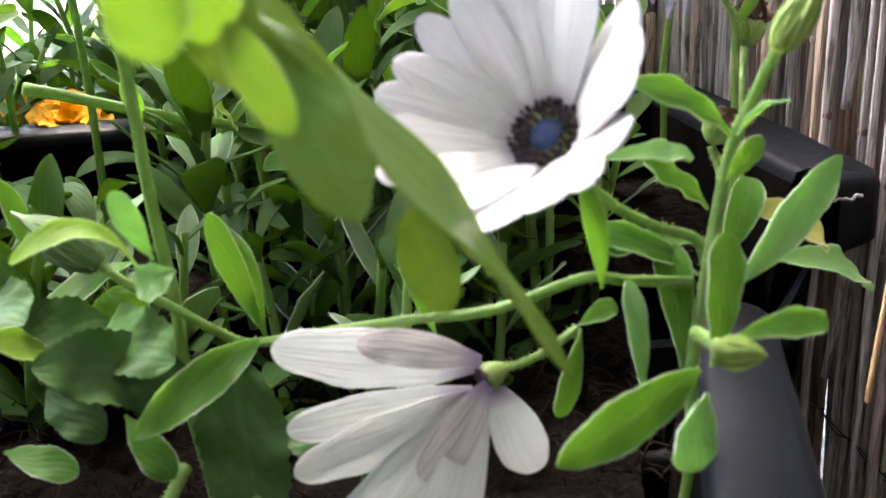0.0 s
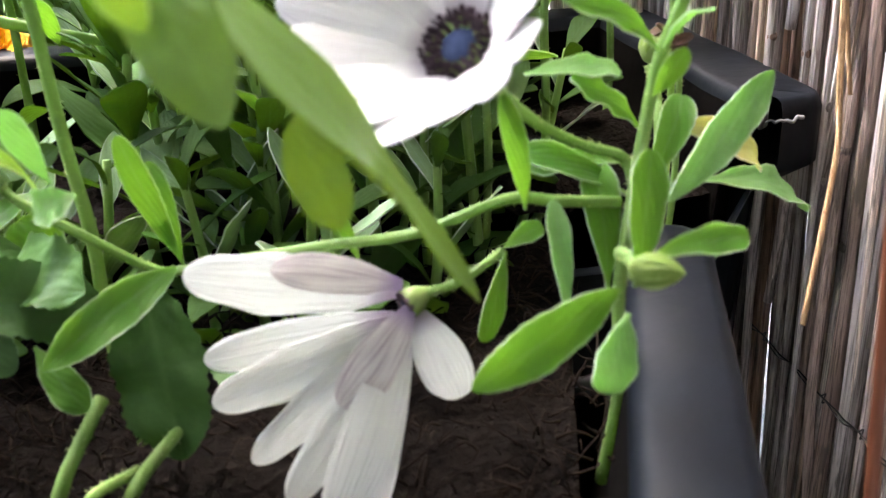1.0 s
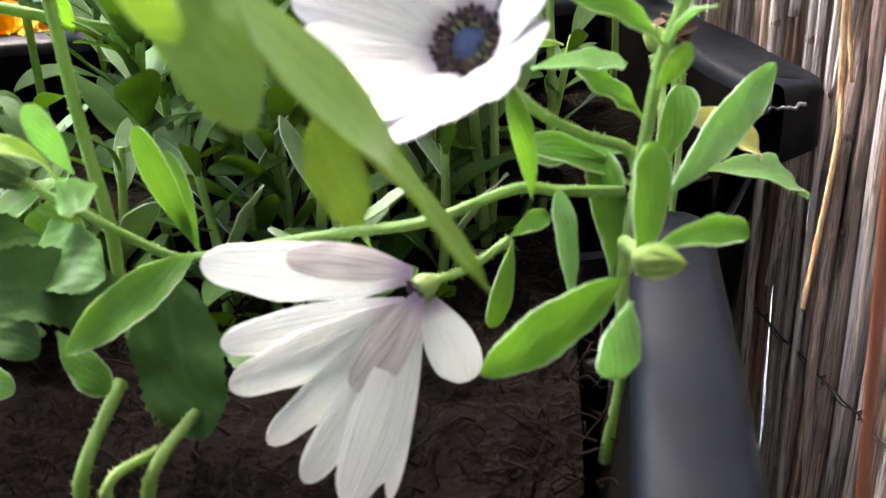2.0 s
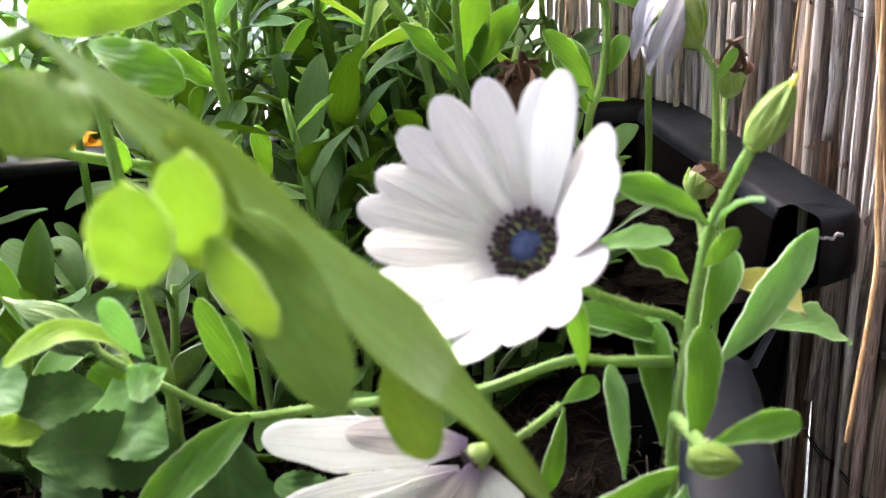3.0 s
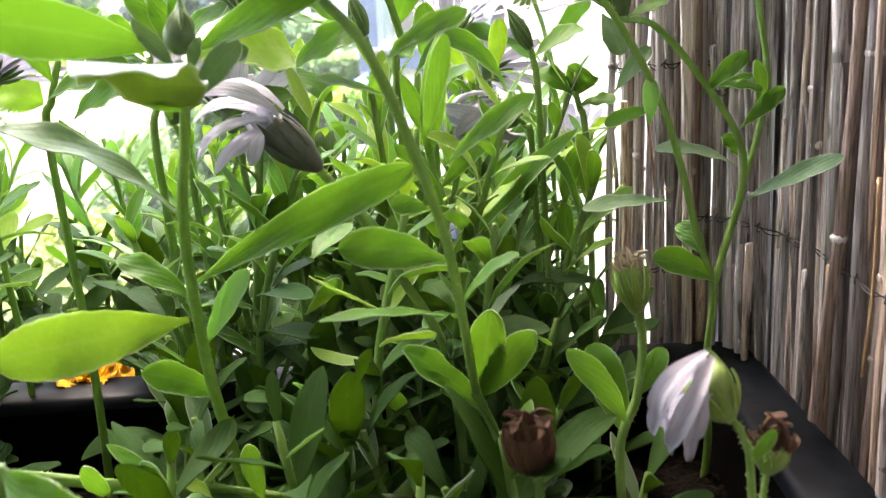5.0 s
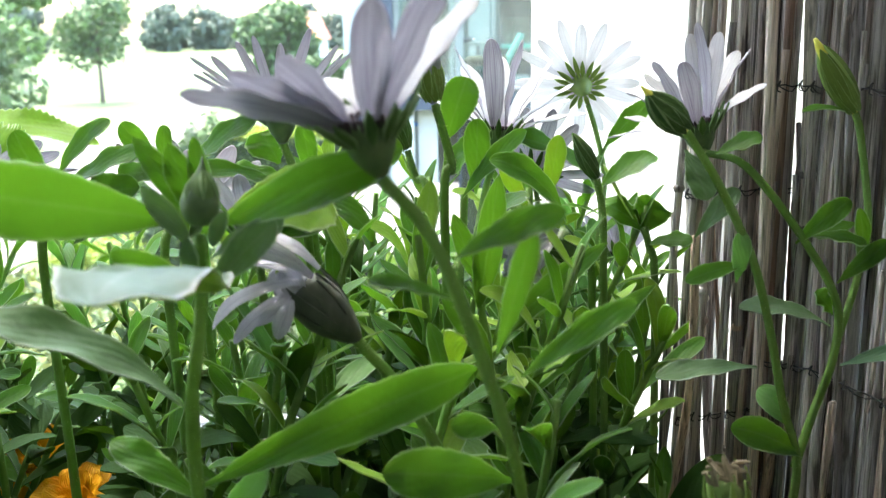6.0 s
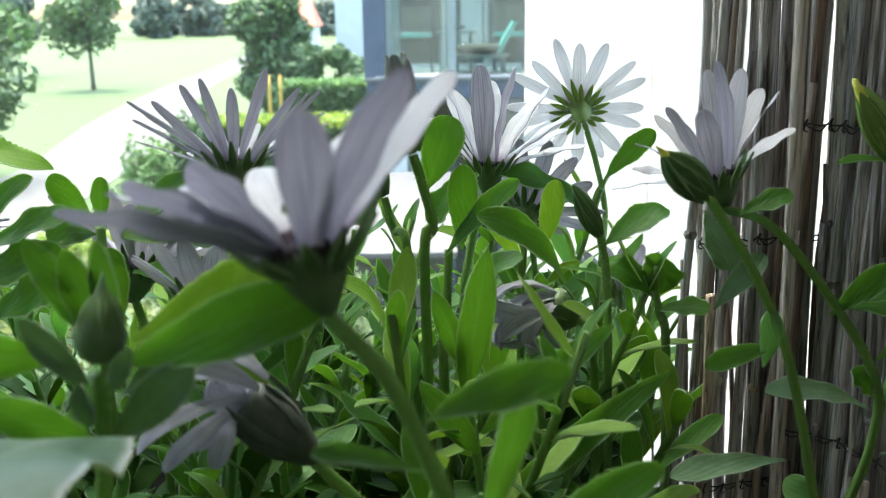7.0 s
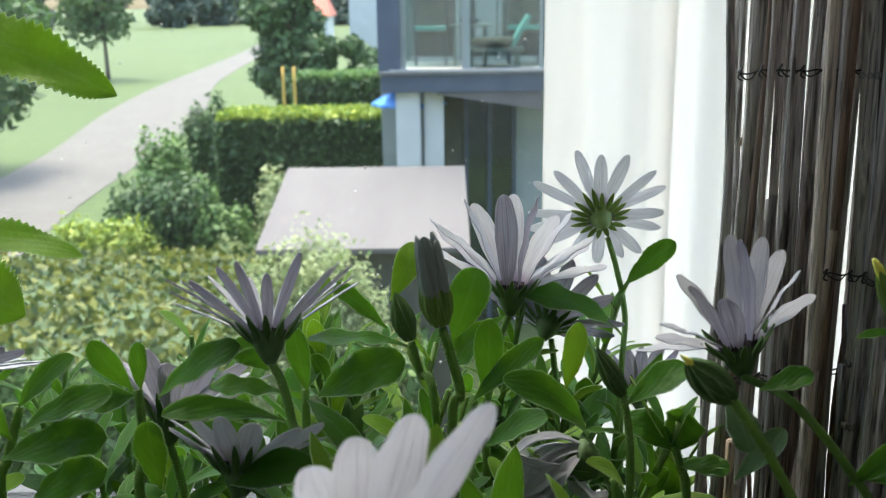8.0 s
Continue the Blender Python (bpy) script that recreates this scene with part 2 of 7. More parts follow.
# shade below the canopy is put into this darker leaf colour
M["leaf_old"] = leafy("lower leaf with shade in its colour", (0.011, 0.042, 0.006), (0.027, 0.078, 0.013), (0.4, 0.62, 0.1), share=0.36, rough=0.7, rim=False, blue=(0.024, 0.068, 0.018))
M["leaf_mint"] = leafy("dark toothed leaf", (0.028, 0.085, 0.02), (0.062, 0.14, 0.036), (0.26, 0.44, 0.06), share=0.26, rim=False, blue=(0.06, 0.13, 0.055))
M["stem"] = leafy("green stem", (0.085, 0.18, 0.04), (0.19, 0.31, 0.095), (0.36, 0.56, 0.14), share=0.32, rim=False)
M["hair"] = leafy("pale plant hairs", (0.4, 0.5, 0.22), (0.5, 0.6, 0.3), (0.6, 0.7, 0.3), share=0.6, rim=False)
M["petal"] = petaly("white petal", (0.84, 0.855, 0.885), (0.66, 0.66, 0.71), 0.8, 0.46, (0.42, 0.34, 0.5))
M["petal_blush"] = petaly("petal with a mauve flush", (0.66, 0.64, 0.68), (0.46, 0.4, 0.47), 0.7, 0.42, (0.42, 0.34, 0.5))
# the white petal again, tinted warm to stand for the near flowers' light
M["petal_warm_lit"] = petaly("white petal with warm light in its colour", (0.84, 0.865, 0.815), (0.75, 0.765, 0.73), 0.7, 0.46, (0.5, 0.44, 0.5))
M["petal_mark"] = petaly("petal with dull mauve marks", (0.8, 0.785, 0.74), (0.42, 0.35, 0.37), 0.9, 0.45, (0.42, 0.34, 0.5))
M["petal_back"] = petaly("petal underside", (0.5, 0.49, 0.55), (0.24, 0.2, 0.29), 0.85, 0.42)
M["petal_furled"] = petaly("greenish mauve furled petal", (0.46, 0.5, 0.47), (0.17, 0.22, 0.17), 0.9, 0.35)
M["petal_wilt"] = petaly("withered petal", (0.62, 0.62, 0.68), (0.33, 0.32, 0.42), 0.9, 0.25)
M["petal_brown"] = petaly("dried petal", (0.13, 0.068, 0.036), (0.04, 0.022, 0.016), 1.0, 0.1)
M["petal_dry"] = petaly("dry straw petal", (0.36, 0.31, 0.2), (0.12, 0.09, 0.06), 0.9, 0.15)
M["marigold"] = petaly("orange petal", (0.88, 0.42, 0.012), (0.92, 0.58, 0.03), 0.8, 0.25)
M["bud_tip"] = plain("yellow bud tip", (0.6, 0.6, 0.05), (0.8, 0.78, 0.15), 300, 0.5, 0.3, 0.0004)
M["calyx"] = plain("green calyx", (0.04, 0.095, 0.025), (0.12, 0.2, 0.065), 260, 0.55, 0.4, 0.0005)
M["calyx_light"] = plain("light green calyx", (0.1, 0.18, 0.03), (0.2, 0.29, 0.075), 260, 0.5, 0.4, 0.0005)
M["bract"] = leafy("dark green bract", (0.04, 0.095, 0.024), (0.1, 0.18, 0.055), (0.2, 0.36, 0.07), share=0.14, rough=0.55, rim="soft")
M["bract_light"] = leafy("light green bract", (0.09, 0.17, 0.025), (0.18, 0.28, 0.06), (0.35, 0.5, 0.08), share=0.15, rough=0.55, rim="soft")
M["torn"] = plain("whitened torn plastic", (0.03, 0.032, 0.035), (0.25, 0.255, 0.26), 600, 0.7, 0.3, 0.0003)
M["calyx_dark"] = plain("purple grey spent calyx", (0.028, 0.04, 0.022), (0.085, 0.1, 0.07), 260, 0.6, 0.5, 0.0006, (1, 1, 0.3))
M["disc"] = plain("slate blue disc", (0.012, 0.02, 0.05), (0.05, 0.075, 0.14), 500, 0.85, 0.8, 0.0008, spec=0.08)
M["disc_ring"] = plain("purple brown florets", (0.016, 0.007, 0.014), (0.055, 0.026, 0.034), 400, 0.6, 0.6, 0.0005)
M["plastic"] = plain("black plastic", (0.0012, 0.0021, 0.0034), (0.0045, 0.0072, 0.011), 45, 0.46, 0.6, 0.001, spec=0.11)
# the planters' plastic, made darker and duller for their shaded inside
M["plastic_inner"] = plain("black plastic darkened for shade inside", (0.0008, 0.0008, 0.0008), (0.004, 0.0036, 0.003), 60, 0.9, 0.6, 0.001, spec=0.02)
M["soil"] = plain("dark peat", (0.0012, 0.001, 0.0008), (0.008, 0.0062, 0.0046), 300, 0.95, 1.0, 0.006, spec=0.04)
M["fibre"] = plain("peat fibres", (0.002, 0.0016, 0.0012), (0.022, 0.015, 0.01), 90, 0.9, 0.5, 0.001, spec=0.06)
M["wire"] = plain("black binding wire", (0.008, 0.008, 0.008), (0.03, 0.028, 0.025), 200, 0.5, 0.3, 0.0003)
M["rod"] = plain("rust brown rod", (0.09, 0.026, 0.01), (0.19, 0.06, 0.024), 70, 0.5, 0.4, 0.0006, (1, 1, 0.2))
M["concrete"] = plain("grey concrete", (0.1, 0.1, 0.097), (0.15, 0.15, 0.145), 14, 0.8, 0.3, 0.003)
M["render"] = plain("grey house render", (0.15, 0.147, 0.143), (0.215, 0.212, 0.207), 12, 0.85, 0.3, 0.002)
M["plaster"] = plain("grey plaster", (0.36, 0.355, 0.34), (0.46, 0.45, 0.43), 12, 0.8, 0.2, 0.002)


def reed_mat():
    mat = bpy.data.materials.new("weathered reed")
    nodes, links, bsdf = tree_of(mat)
    info = nodes.new("ShaderNodeObjectInfo")
    streak = grain(nodes, links, 1500, 6, stretch=(1, 1, 0.02))
    spot = grain(nodes, links, 260, 4, stretch=(1, 1, 0.16))
    tint = ramp(nodes, links, info.outputs["Random"], [(0.0, (0.11, 0.094, 0.09)), (0.2, (0.68, 0.64, 0.62)), (0.36, (0.14, 0.112, 0.1)), (0.52, (0.72, 0.69, 0.66)), (0.66, (0.27, 0.17, 0.12)), (0.78, (0.52, 0.47, 0.45)), (0.9, (0.58, 0.42, 0.28)), (1.0, (0.82, 0.77, 0.71))])
    c = mixed(nodes, links, 1.0, tint, ramp(nodes, links, streak, [(0.36, (0.4, 0.385, 0.375)), (0.46, (0.9, 0.89, 0.88)), (0.64, (1.15, 1.14, 1.13))]), "MULTIPLY")
    c = mixed(nodes, links, ramp(nodes, links, spot, [(0.58, (0, 0, 0)), (0.66, (0.75, 0.75, 0.75))]), c, (0.1, 0.085, 0.075))
    links.new(c, bsdf.inputs["Base Color"])
    bsdf.inputs["Roughness"].default_value = 0.5
    bumped(nodes, links, bsdf, streak, 1.0, 0.001)
    return mat


M["reed"] = reed_mat()
M["reed_tan"] = plain("tan split reed", (0.2, 0.11, 0.05), (0.52, 0.36, 0.19), 900, 0.6, 0.6, 0.0006, (1, 1, 0.03))


def grass_mat():
    mat = bpy.data.materials.new("lawn")
    nodes, links, bsdf = tree_of(mat)
    a = grain(nodes, links, 0.12, 5)
    b = grain(nodes, links, 3.0, 6)
    c = ramp(nodes, links, a, [(0.3, (0.036, 0.062, 0.009)), (0.7, (0.054, 0.082, 0.014))])
    c = mixed(nodes, links, 0.4, c, ramp(nodes, links, b, [(0.3, (0.028, 0.052, 0.006)), (0.7, (0.07, 0.106, 0.02))]))
    links.new(c, bsdf.inputs["Base Color"])
    bsdf.inputs["Roughness"].default_value = 0.9
    bumped(nodes, links, bsdf, b, 0.8, 0.05)
    return mat


M["lawn"] = grass_mat()
M["path"] = plain("pale gravel path", (0.078, 0.07, 0.062), (0.113, 0.102, 0.092), 5, 0.9, 0.4, 0.01)


def foliage_mat(name, dark, light, share=0.25):
    mat = bpy.data.materials.new(name)
    nodes, links, bsdf = tree_of(mat)
    geo = nodes.new("ShaderNodeNewGeometry")
    c = ramp(nodes, links, geo.outputs["Random Per Island"], [(0.1, dark), (0.9, light)])
    links.new(c, bsdf.inputs["Base Color"])
    bsdf.inputs["Roughness"].default_value = 0.6
    tr = nodes.new("ShaderNodeBsdfTranslucent")
    links.new(c, tr.inputs["Color"])
    mx = nodes.new("ShaderNodeMixShader")
    mx.inputs[0].default_value = share
    links.new(bsdf.outputs[0], mx.inputs[1])
    links.new(tr.outputs[0], mx.inputs[2])
    links.new(mx.outputs[0], nodes["Material Output"].inputs[0])
    return mat


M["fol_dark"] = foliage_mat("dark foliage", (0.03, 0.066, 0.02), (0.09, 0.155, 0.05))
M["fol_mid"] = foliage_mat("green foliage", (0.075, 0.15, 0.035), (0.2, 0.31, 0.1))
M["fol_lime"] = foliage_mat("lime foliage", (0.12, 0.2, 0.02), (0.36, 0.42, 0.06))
M["fol_pale"] = foliage_mat("pale variegated foliage", (0.2, 0.26, 0.1), (0.42, 0.46, 0.24), 0.35)
M["fol_mix"] = foliage_mat("yellow flecked foliage", (0.028, 0.062, 0.012), (0.2, 0.21, 0.035))
# haze of the distance is mixed into this leaf colour
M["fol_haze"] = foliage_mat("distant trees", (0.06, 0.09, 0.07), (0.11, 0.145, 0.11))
M["trunk"] = plain("grey bark", (0.06, 0.045, 0.035), (0.14, 0.11, 0.085), 12, 0.9, 0.8, 0.02)
M["blue_metal"] = plain("dark blue painted metal", (0.055, 0.07, 0.105), (0.08, 0.1, 0.145), 4, 0.4, 0.1, 0.002)
M["white_paint"] = plain("white paint", (0.45, 0.455, 0.46), (0.56, 0.565, 0.57), 3, 0.6, 0.1, 0.002)
M["beige"] = plain("beige roofing felt", (0.095, 0.085, 0.086), (0.135, 0.123, 0.122), 2.5, 0.85, 0.2, 0.004, (1, 0.15, 1))
M["grey_wall"] = plain("grey render", (0.2, 0.23, 0.23), (0.3, 0.33, 0.32), 2, 0.8, 0.2, 0.004)
# brick, with the shade under slab and shed roof put into its colour
M["dark_wall"] = plain("dark brick with shade in its colour", (0.05, 0.055, 0.045), (0.11, 0.1, 0.075), 3, 0.8, 0.3, 0.004)
M["teal"] = plain("teal cushion cloth", (0.1, 0.4, 0.38), (0.2, 0.55, 0.52), 8, 0.8, 0.2, 0.002)
M["parasol"] = plain("blue awning cloth", (0.03, 0.16, 0.5), (0.06, 0.24, 0.62), 6, 0.8, 0.2, 0.002)
M["wood_post"] = plain("ochre wooden stake", (0.4, 0.25, 0.04), (0.55, 0.36, 0.08), 9, 0.7, 0.3, 0.003)
M["roof_red"] = plain("red roof tiles", (0.4, 0.1, 0.07), (0.55, 0.18, 0.12), 3, 0.8, 0.3, 0.01)


def sheer_mat():
    mat = bpy.data.materials.new("white sheer fabric")
    nodes, links, bsdf = tree_of(mat)
    f = grain(nodes, links, 900, 2)
    b = grain(nodes, links, 5, 3, stretch=(1, 1, 0.1))
    c = ramp(nodes, links, b, [(0.35, (0.85, 0.84, 0.815)), (0.6, (0.91, 0.91, 0.905))])
    links.new(c, bsdf.inputs["Base Color"])
    bsdf.inputs["Roughness"].default_value = 0.8
    bumped(nodes, links, bsdf, f, 0.2, 0.0005)
    tr = nodes.new("ShaderNodeBsdfTranslucent")
    links.new(c, tr.inputs["Color"])
    mx = nodes.new("ShaderNodeMixShader")
    mx.inputs[0].default_value = 0.7
    links.new(bsdf.outputs[0], mx.inputs[1])
    links.new(tr.outputs[0], mx.inputs[2])
    links.new(mx.outputs[0], nodes["Material Output"].inputs[0])
    return mat


M["sheer"] = sheer_mat()


def pane_mat(name="clear glass", tint=(0.97, 0.985, 0.98), extra=0.0, dust=0.0):
    mat = bpy.data.materials.new(name)
    nodes, links, bsdf = tree_of(mat)
    tr = nodes.new("ShaderNodeBsdfTransparent")
    tr.inputs[0].default_value = (*tint, 1)
    gl = nodes.new("ShaderNodeBsdfGlossy")
    gl.inputs["Roughness"].default_value = 0.02
    fr = nodes.new("ShaderNodeFresnel")
    fr.inputs[0].default_value = 1.3 + extra
    mx = nodes.new("ShaderNodeMixShader")
    links.new(fr.outputs[0], mx.inputs[0])
    links.new(tr.outputs[0], mx.inputs[1])
    links.new(gl.outputs[0], mx.inputs[2])
    out = mx
    if dust:
        veil = nodes.new("ShaderNodeBsdfTranslucent")
        veil.inputs[0].default_value = (0.8, 0.82, 0.82, 1)
        out = nodes.new("ShaderNodeMixShader")
        n = grain(nodes, links, 9, 4, stretch=(1, 1, 0.5))
        links.new(ramp(nodes, links, n, [(0.3, (dust * 0.6,) * 3), (0.7, (dust * 1.4,) * 3)]), out.inputs[0])
        links.new(mx.outputs[0], out.inputs[1])
        links.new(veil.outputs[0], out.inputs[2])
    links.new(out.outputs[0], nodes["Material Output"].inputs[0])
    return mat


M["glass"] = pane_mat("dusty clear glass", dust=0.004)
M["glass_dark"] = pane_mat("greenish window glass", (0.66, 0.77, 0.75), 0.25, dust=0.05)


# ---- the setting: lawn, path, balcony ----
def sheet(name, x0, y0, x1, y1, z, mat, nx=2, ny=2):
    vs = [(x0 + (x1 - x0) * i / nx, y0 + (y1 - y0) * j / ny, z) for j in range(ny + 1) for i in range(nx + 1)]
    fs = [(j * (nx + 1) + i, j * (nx + 1) + i + 1, (j + 1) * (nx + 1) + i + 1, (j + 1) * (nx + 1) + i) for j in range(ny) for i in range(nx)]
    return new(name, mesh_of(name, vs, fs, [mat], smooth=False))


GROUND = -4.0
tagged(sheet("ground", -900, -60, 900, 1800, GROUND, M["lawn"]), "wide mown green lawn reaching to the distant trees", "lawn", kind="structure")


def ribbon(name, rows, z, mat):
    """A flat way between two edges: rows of (x left, x right, y)."""
    a, b = spline([(l, y, z) for l, r, y in rows], 4), spline([(r, y, z) for l, r, y in rows], 4)
    vs = [p for pair in zip(a, b) for p in pair] + [p - Vector((0, 0, 0.03)) for pair in zip(a, b) for p in pair]
    n = len(a)
    fs = []
    for i in range(n - 1):
        k, m = 2 * i, 2 * i + 2 * n
        fs += [(k, k + 1, k + 3, k + 2), (k, k + 2, m + 2, m), (k + 1, m + 1, m + 3, k + 3)]
    return new(name, mesh_of(name, vs, fs, [mat], smooth=False))


tagged(ribbon("park_path", [(-10.6, -6.6, 8), (-11.0, -7.5, 15), (-11.6, -8.4, 22), (-12.4, -9.0, 30), (-14.6, -10.3, 42), (-16.5, -13.4, 58), (-18.8, -16.4, 88), (-22, -20.2, 120)], GROUND + 0.02, M["path"]),
       "pale gravel footpath winding across the lawn", "path", kind="structure")


def slab(name, lo, hi, mat, label, category):
    return tagged(new(name, mesh_of(name, *box(lo, hi)[:2], [mat], smooth=False)), label, category, kind="structure")


slab("floor", (-2.6, -1.5, -0.18), (1.6, 1.02, 0.0), M["concrete"], "grey concrete balcony floor under the planters", "floor")
# unseen slab overhead, added so daylight enters only from the garden side
slab("ceiling", (-1.4, -1.5, 2.5), (1.6, 1.3, 2.68), M["plaster"], "unseen grey slab added overhead to shut out sky light", "ceiling")
# tall unseen wall, added to keep southern sky light off the plants
slab("wall_south", (-7.0, -1.7, -4.0), (7.0, -1.5, 8.5), M["render"], "unseen grey wall added behind to block southern sky", "wall")
# unseen wall, added to cut the sky light from the west
slab("wall_west", (-1.75, -1.5, 0.0), (-1.6, 0.7, 2.5), M["render"], "unseen grey wall added to hold off western light", "wall")
# added behind the reeds to block light through their gaps
slab("wall_east", (0.24, -1.5, 0.0), (0.4, 0.43, 2.5), M["render"], "unseen grey wall added behind the reeds to darken gaps", "wall")


# ---- glass balustrade and white hanging ----
def balustrade():
    b = thing("balcony_balustrade", (-0.75, 0.955, 0), "clear dusty glass balcony balustrade with a slim rail", "balustrade")
    for x0, x1 in ((-1.8, 2.3),):
        g = part("pane", mesh_of("pane", *box((x0, -0.004, 0.05), (x1, 0.004, 1.02))[:2], [M["glass"]], smooth=False), b)
        g.visible_shadow = False
    part("rail", mesh_of("rail", *box((-1.83, -0.025, 1.02), (2.33, 0.025, 1.05))[:2], [M["blue_metal"]], smooth=False), b)
    # black strip added under the pane to darken the bright gap there
    part("bottom_rail", mesh_of("bottom_rail", *box((-1.83, -0.02, 0.0), (2.33, 0.02, 0.05))[:2], [M["wire"]], smooth=False), b, "added black strip covering the bright gap below")
    # dried drops and dust on the pane
    rng = random.Random(5)
    bits = []
    for _ in range(170):
        x, z, r = rng.uniform(-0.55, 0.52), rng.uniform(0.1, 0.6), rng.choice((0.0005, 0.0007, 0.0007, 0.0012))
        bits.append(lathe([(0, r), (0.0006, r * 0.6)], (x + 0.4, -0.0046, z), (0, -1, 0), 6))
    tagged(part("dust_specks", mesh_of("dust_specks", *joined(bits)[:2], [M["white_paint"]]), b, "dried pale water spots"), kind="stuff")
    return b


balustrade()


def hanging():
    """Three overlapping lengths of thin fabric, each with a sewn hem down its free edge."""
    h = thing("white_screen", (0.43, 0.885, 0), "white translucent fabric wind screen hanging in soft folds", "screen")
    o = Vector(h.location)

    def sheet(name, x0, x1, back, n, wave, thick, parent):
        vs, fs = [], []
        for layer in (0, 1):
            for i in range(n + 1):
                x = x0 + (x1 - x0) * i / n
                y = 0.885 + back + wave * (0.008 * math.sin(x * 95) + 0.005 * math.sin(x * 41 + 1) + 0.002 * math.sin(x * 230)) + layer * thick
                vs += [Vector((x, y, 0.01)) - o, Vector((x, y + 0.002 * math.sin(x * 60), 1.2)) - o, Vector((x, y, 2.45)) - o]
        m = 3 * (n + 1)
        for i in range(n):
            for k in (0, 1):
                a = 3 * i + k
                fs += [(a, a + 3, a + 4, a + 1), (m + a, m + a + 1, m + a + 4, m + a + 3)]
        fs += [(0, 1, m + 1, m), (1, 2, m + 2, m + 1)]
        return part(name, mesh_of(name, vs, fs, [M["sheer"]]), parent)

    for x0, x1, back in ((0.113, 0.205, 0.0), (0.199, 0.262, 0.012), (0.256, 0.75, 0.0)):
        panel = sheet("panel", x0, x1, back, 60, 1.0, 0.001, h)
        if x0 > 0.15:
            sheet("hem", x0 + 0.0005, x0 + 0.0065, back - 0.0022, 6, 1.0, 0.0012, panel)
    return h


hanging()


# ---- trees, hedges and shrubs of the park ----
def leaf_cloud(blobs, count, size, seed, flat=0.0):
    """Many small leaf quads spread through the outer part of ellipsoids: blobs of (x, y, z, rx, ry, rz)."""
    rng = np.random.default_rng(seed)
    b = np.array(blobs, float)
    vol = b[:, 3] * b[:, 4] + b[:, 3] * b[:, 5] + b[:, 4] * b[:, 5]
    pick = rng.choice(len(b), count, p=vol / vol.sum())
    d = rng.normal(size=(count, 3))
    d /= np.linalg.norm(d, axis=1)[:, None]
    r = 1 - 0.45 * rng.random(count) ** 1.8 + 0.1 * rng.normal(size=count)
    c = b[pick, :3] + d * r[:, None] * b[pick, 3:]
    n = d + rng.normal(size=(count, 3)) * 0.7
    n /= np.linalg.norm(n, axis=1)[:, None]
    u = np.cross(n, rng.normal(size=(count, 3)))
    u /= np.linalg.norm(u, axis=1)[:, None]
    v = np.cross(n, u)
    s = size * (0.6 + 0.8 * rng.random(count))[:, None]
    vs = np.stack([c - u * s, c - v * s * 0.5, c + u * s, c + v * s * 0.5], 1).reshape(-1, 3)
    fs = np.arange(count * 4).reshape(-1, 4)
    return vs.tolist(), fs.tolist()


def tree(x, y, height, spread, mat, label, seed, leaves=2600, size=0.16, bole=0.35, lean=0.0):
    rng = random.Random(seed)
    t = thing("tree", (x, y, GROUND), label, "tree")
    pieces = [tube([(0, 0, 0), (lean * 0.4, 0, height * 0.4), (lean, 0, height * 0.85)], 0.035 * height * 0.7, 0.03, 7)]
    blobs = []
    for i in range(11):
        a, h = rng.uniform(0, 6.28), height * (bole + (0.95 - bole) * (i + 0.5) / 11)
        k = math.sin(math.pi * min(0.97, max(0.12, (h / height - bole * 0.8) / (1.08 - bole * 0.8)))) ** 0.7
        rr = spread * k * rng.uniform(0.35, 0.75)
        e = Vector((math.cos(a) * rr + lean * h / height, math.sin(a) * rr, h))
        pieces.append(tube([(lean * h / height * 0.8, 0, h * 0.8), e * 0.5 + Vector((0, 0, h * 0.42)), e], 0.012 * height, 0.01, 5))
        q = spread * rng.uniform(0.3, 0.48)
        blobs.append((*e, q, q, q * 0.8))
    v, f, u = joined(pieces)
    part("trunk", mesh_of("trunk", v, f, [M["trunk"]]), t)
    part("crown", mesh_of("crown", *leaf_cloud(blobs, leaves, size, seed), [mat], smooth=False), t)
    return t


def shrub(x, y, z, rx, ry, rz, mat, label, seed, leaves=1500, size=0.07, name="shrub", lumps=9):
    rng = random.Random(seed)
    t = thing(name, (x, y, z), label, "shrub")
    blobs, pieces = [], []
    for i in range(lumps):
        a, q = rng.uniform(0, 6.28), rng.uniform(0.2, 0.62)
        e = (math.cos(a) * rx * q, math.sin(a) * ry * q, rz * rng.uniform(0.75, 1.25))
        blobs.append((*e, rx * rng.uniform(0.35, 0.55), ry * rng.uniform(0.35, 0.55), rz * rng.uniform(0.45, 0.8)))
        pieces.append(tube([(0, 0, 0), (e[0] * 0.4, e[1] * 0.4, e[2] * 0.5), e], 0.03, 0.008, 5))
    part("branches", mesh_of("branches", *joined(pieces)[:2], [M["trunk"]]), t)
    part("crown", mesh_of("crown", *leaf_cloud(blobs, leaves, size, seed), [mat], smooth=False), t)
    return t


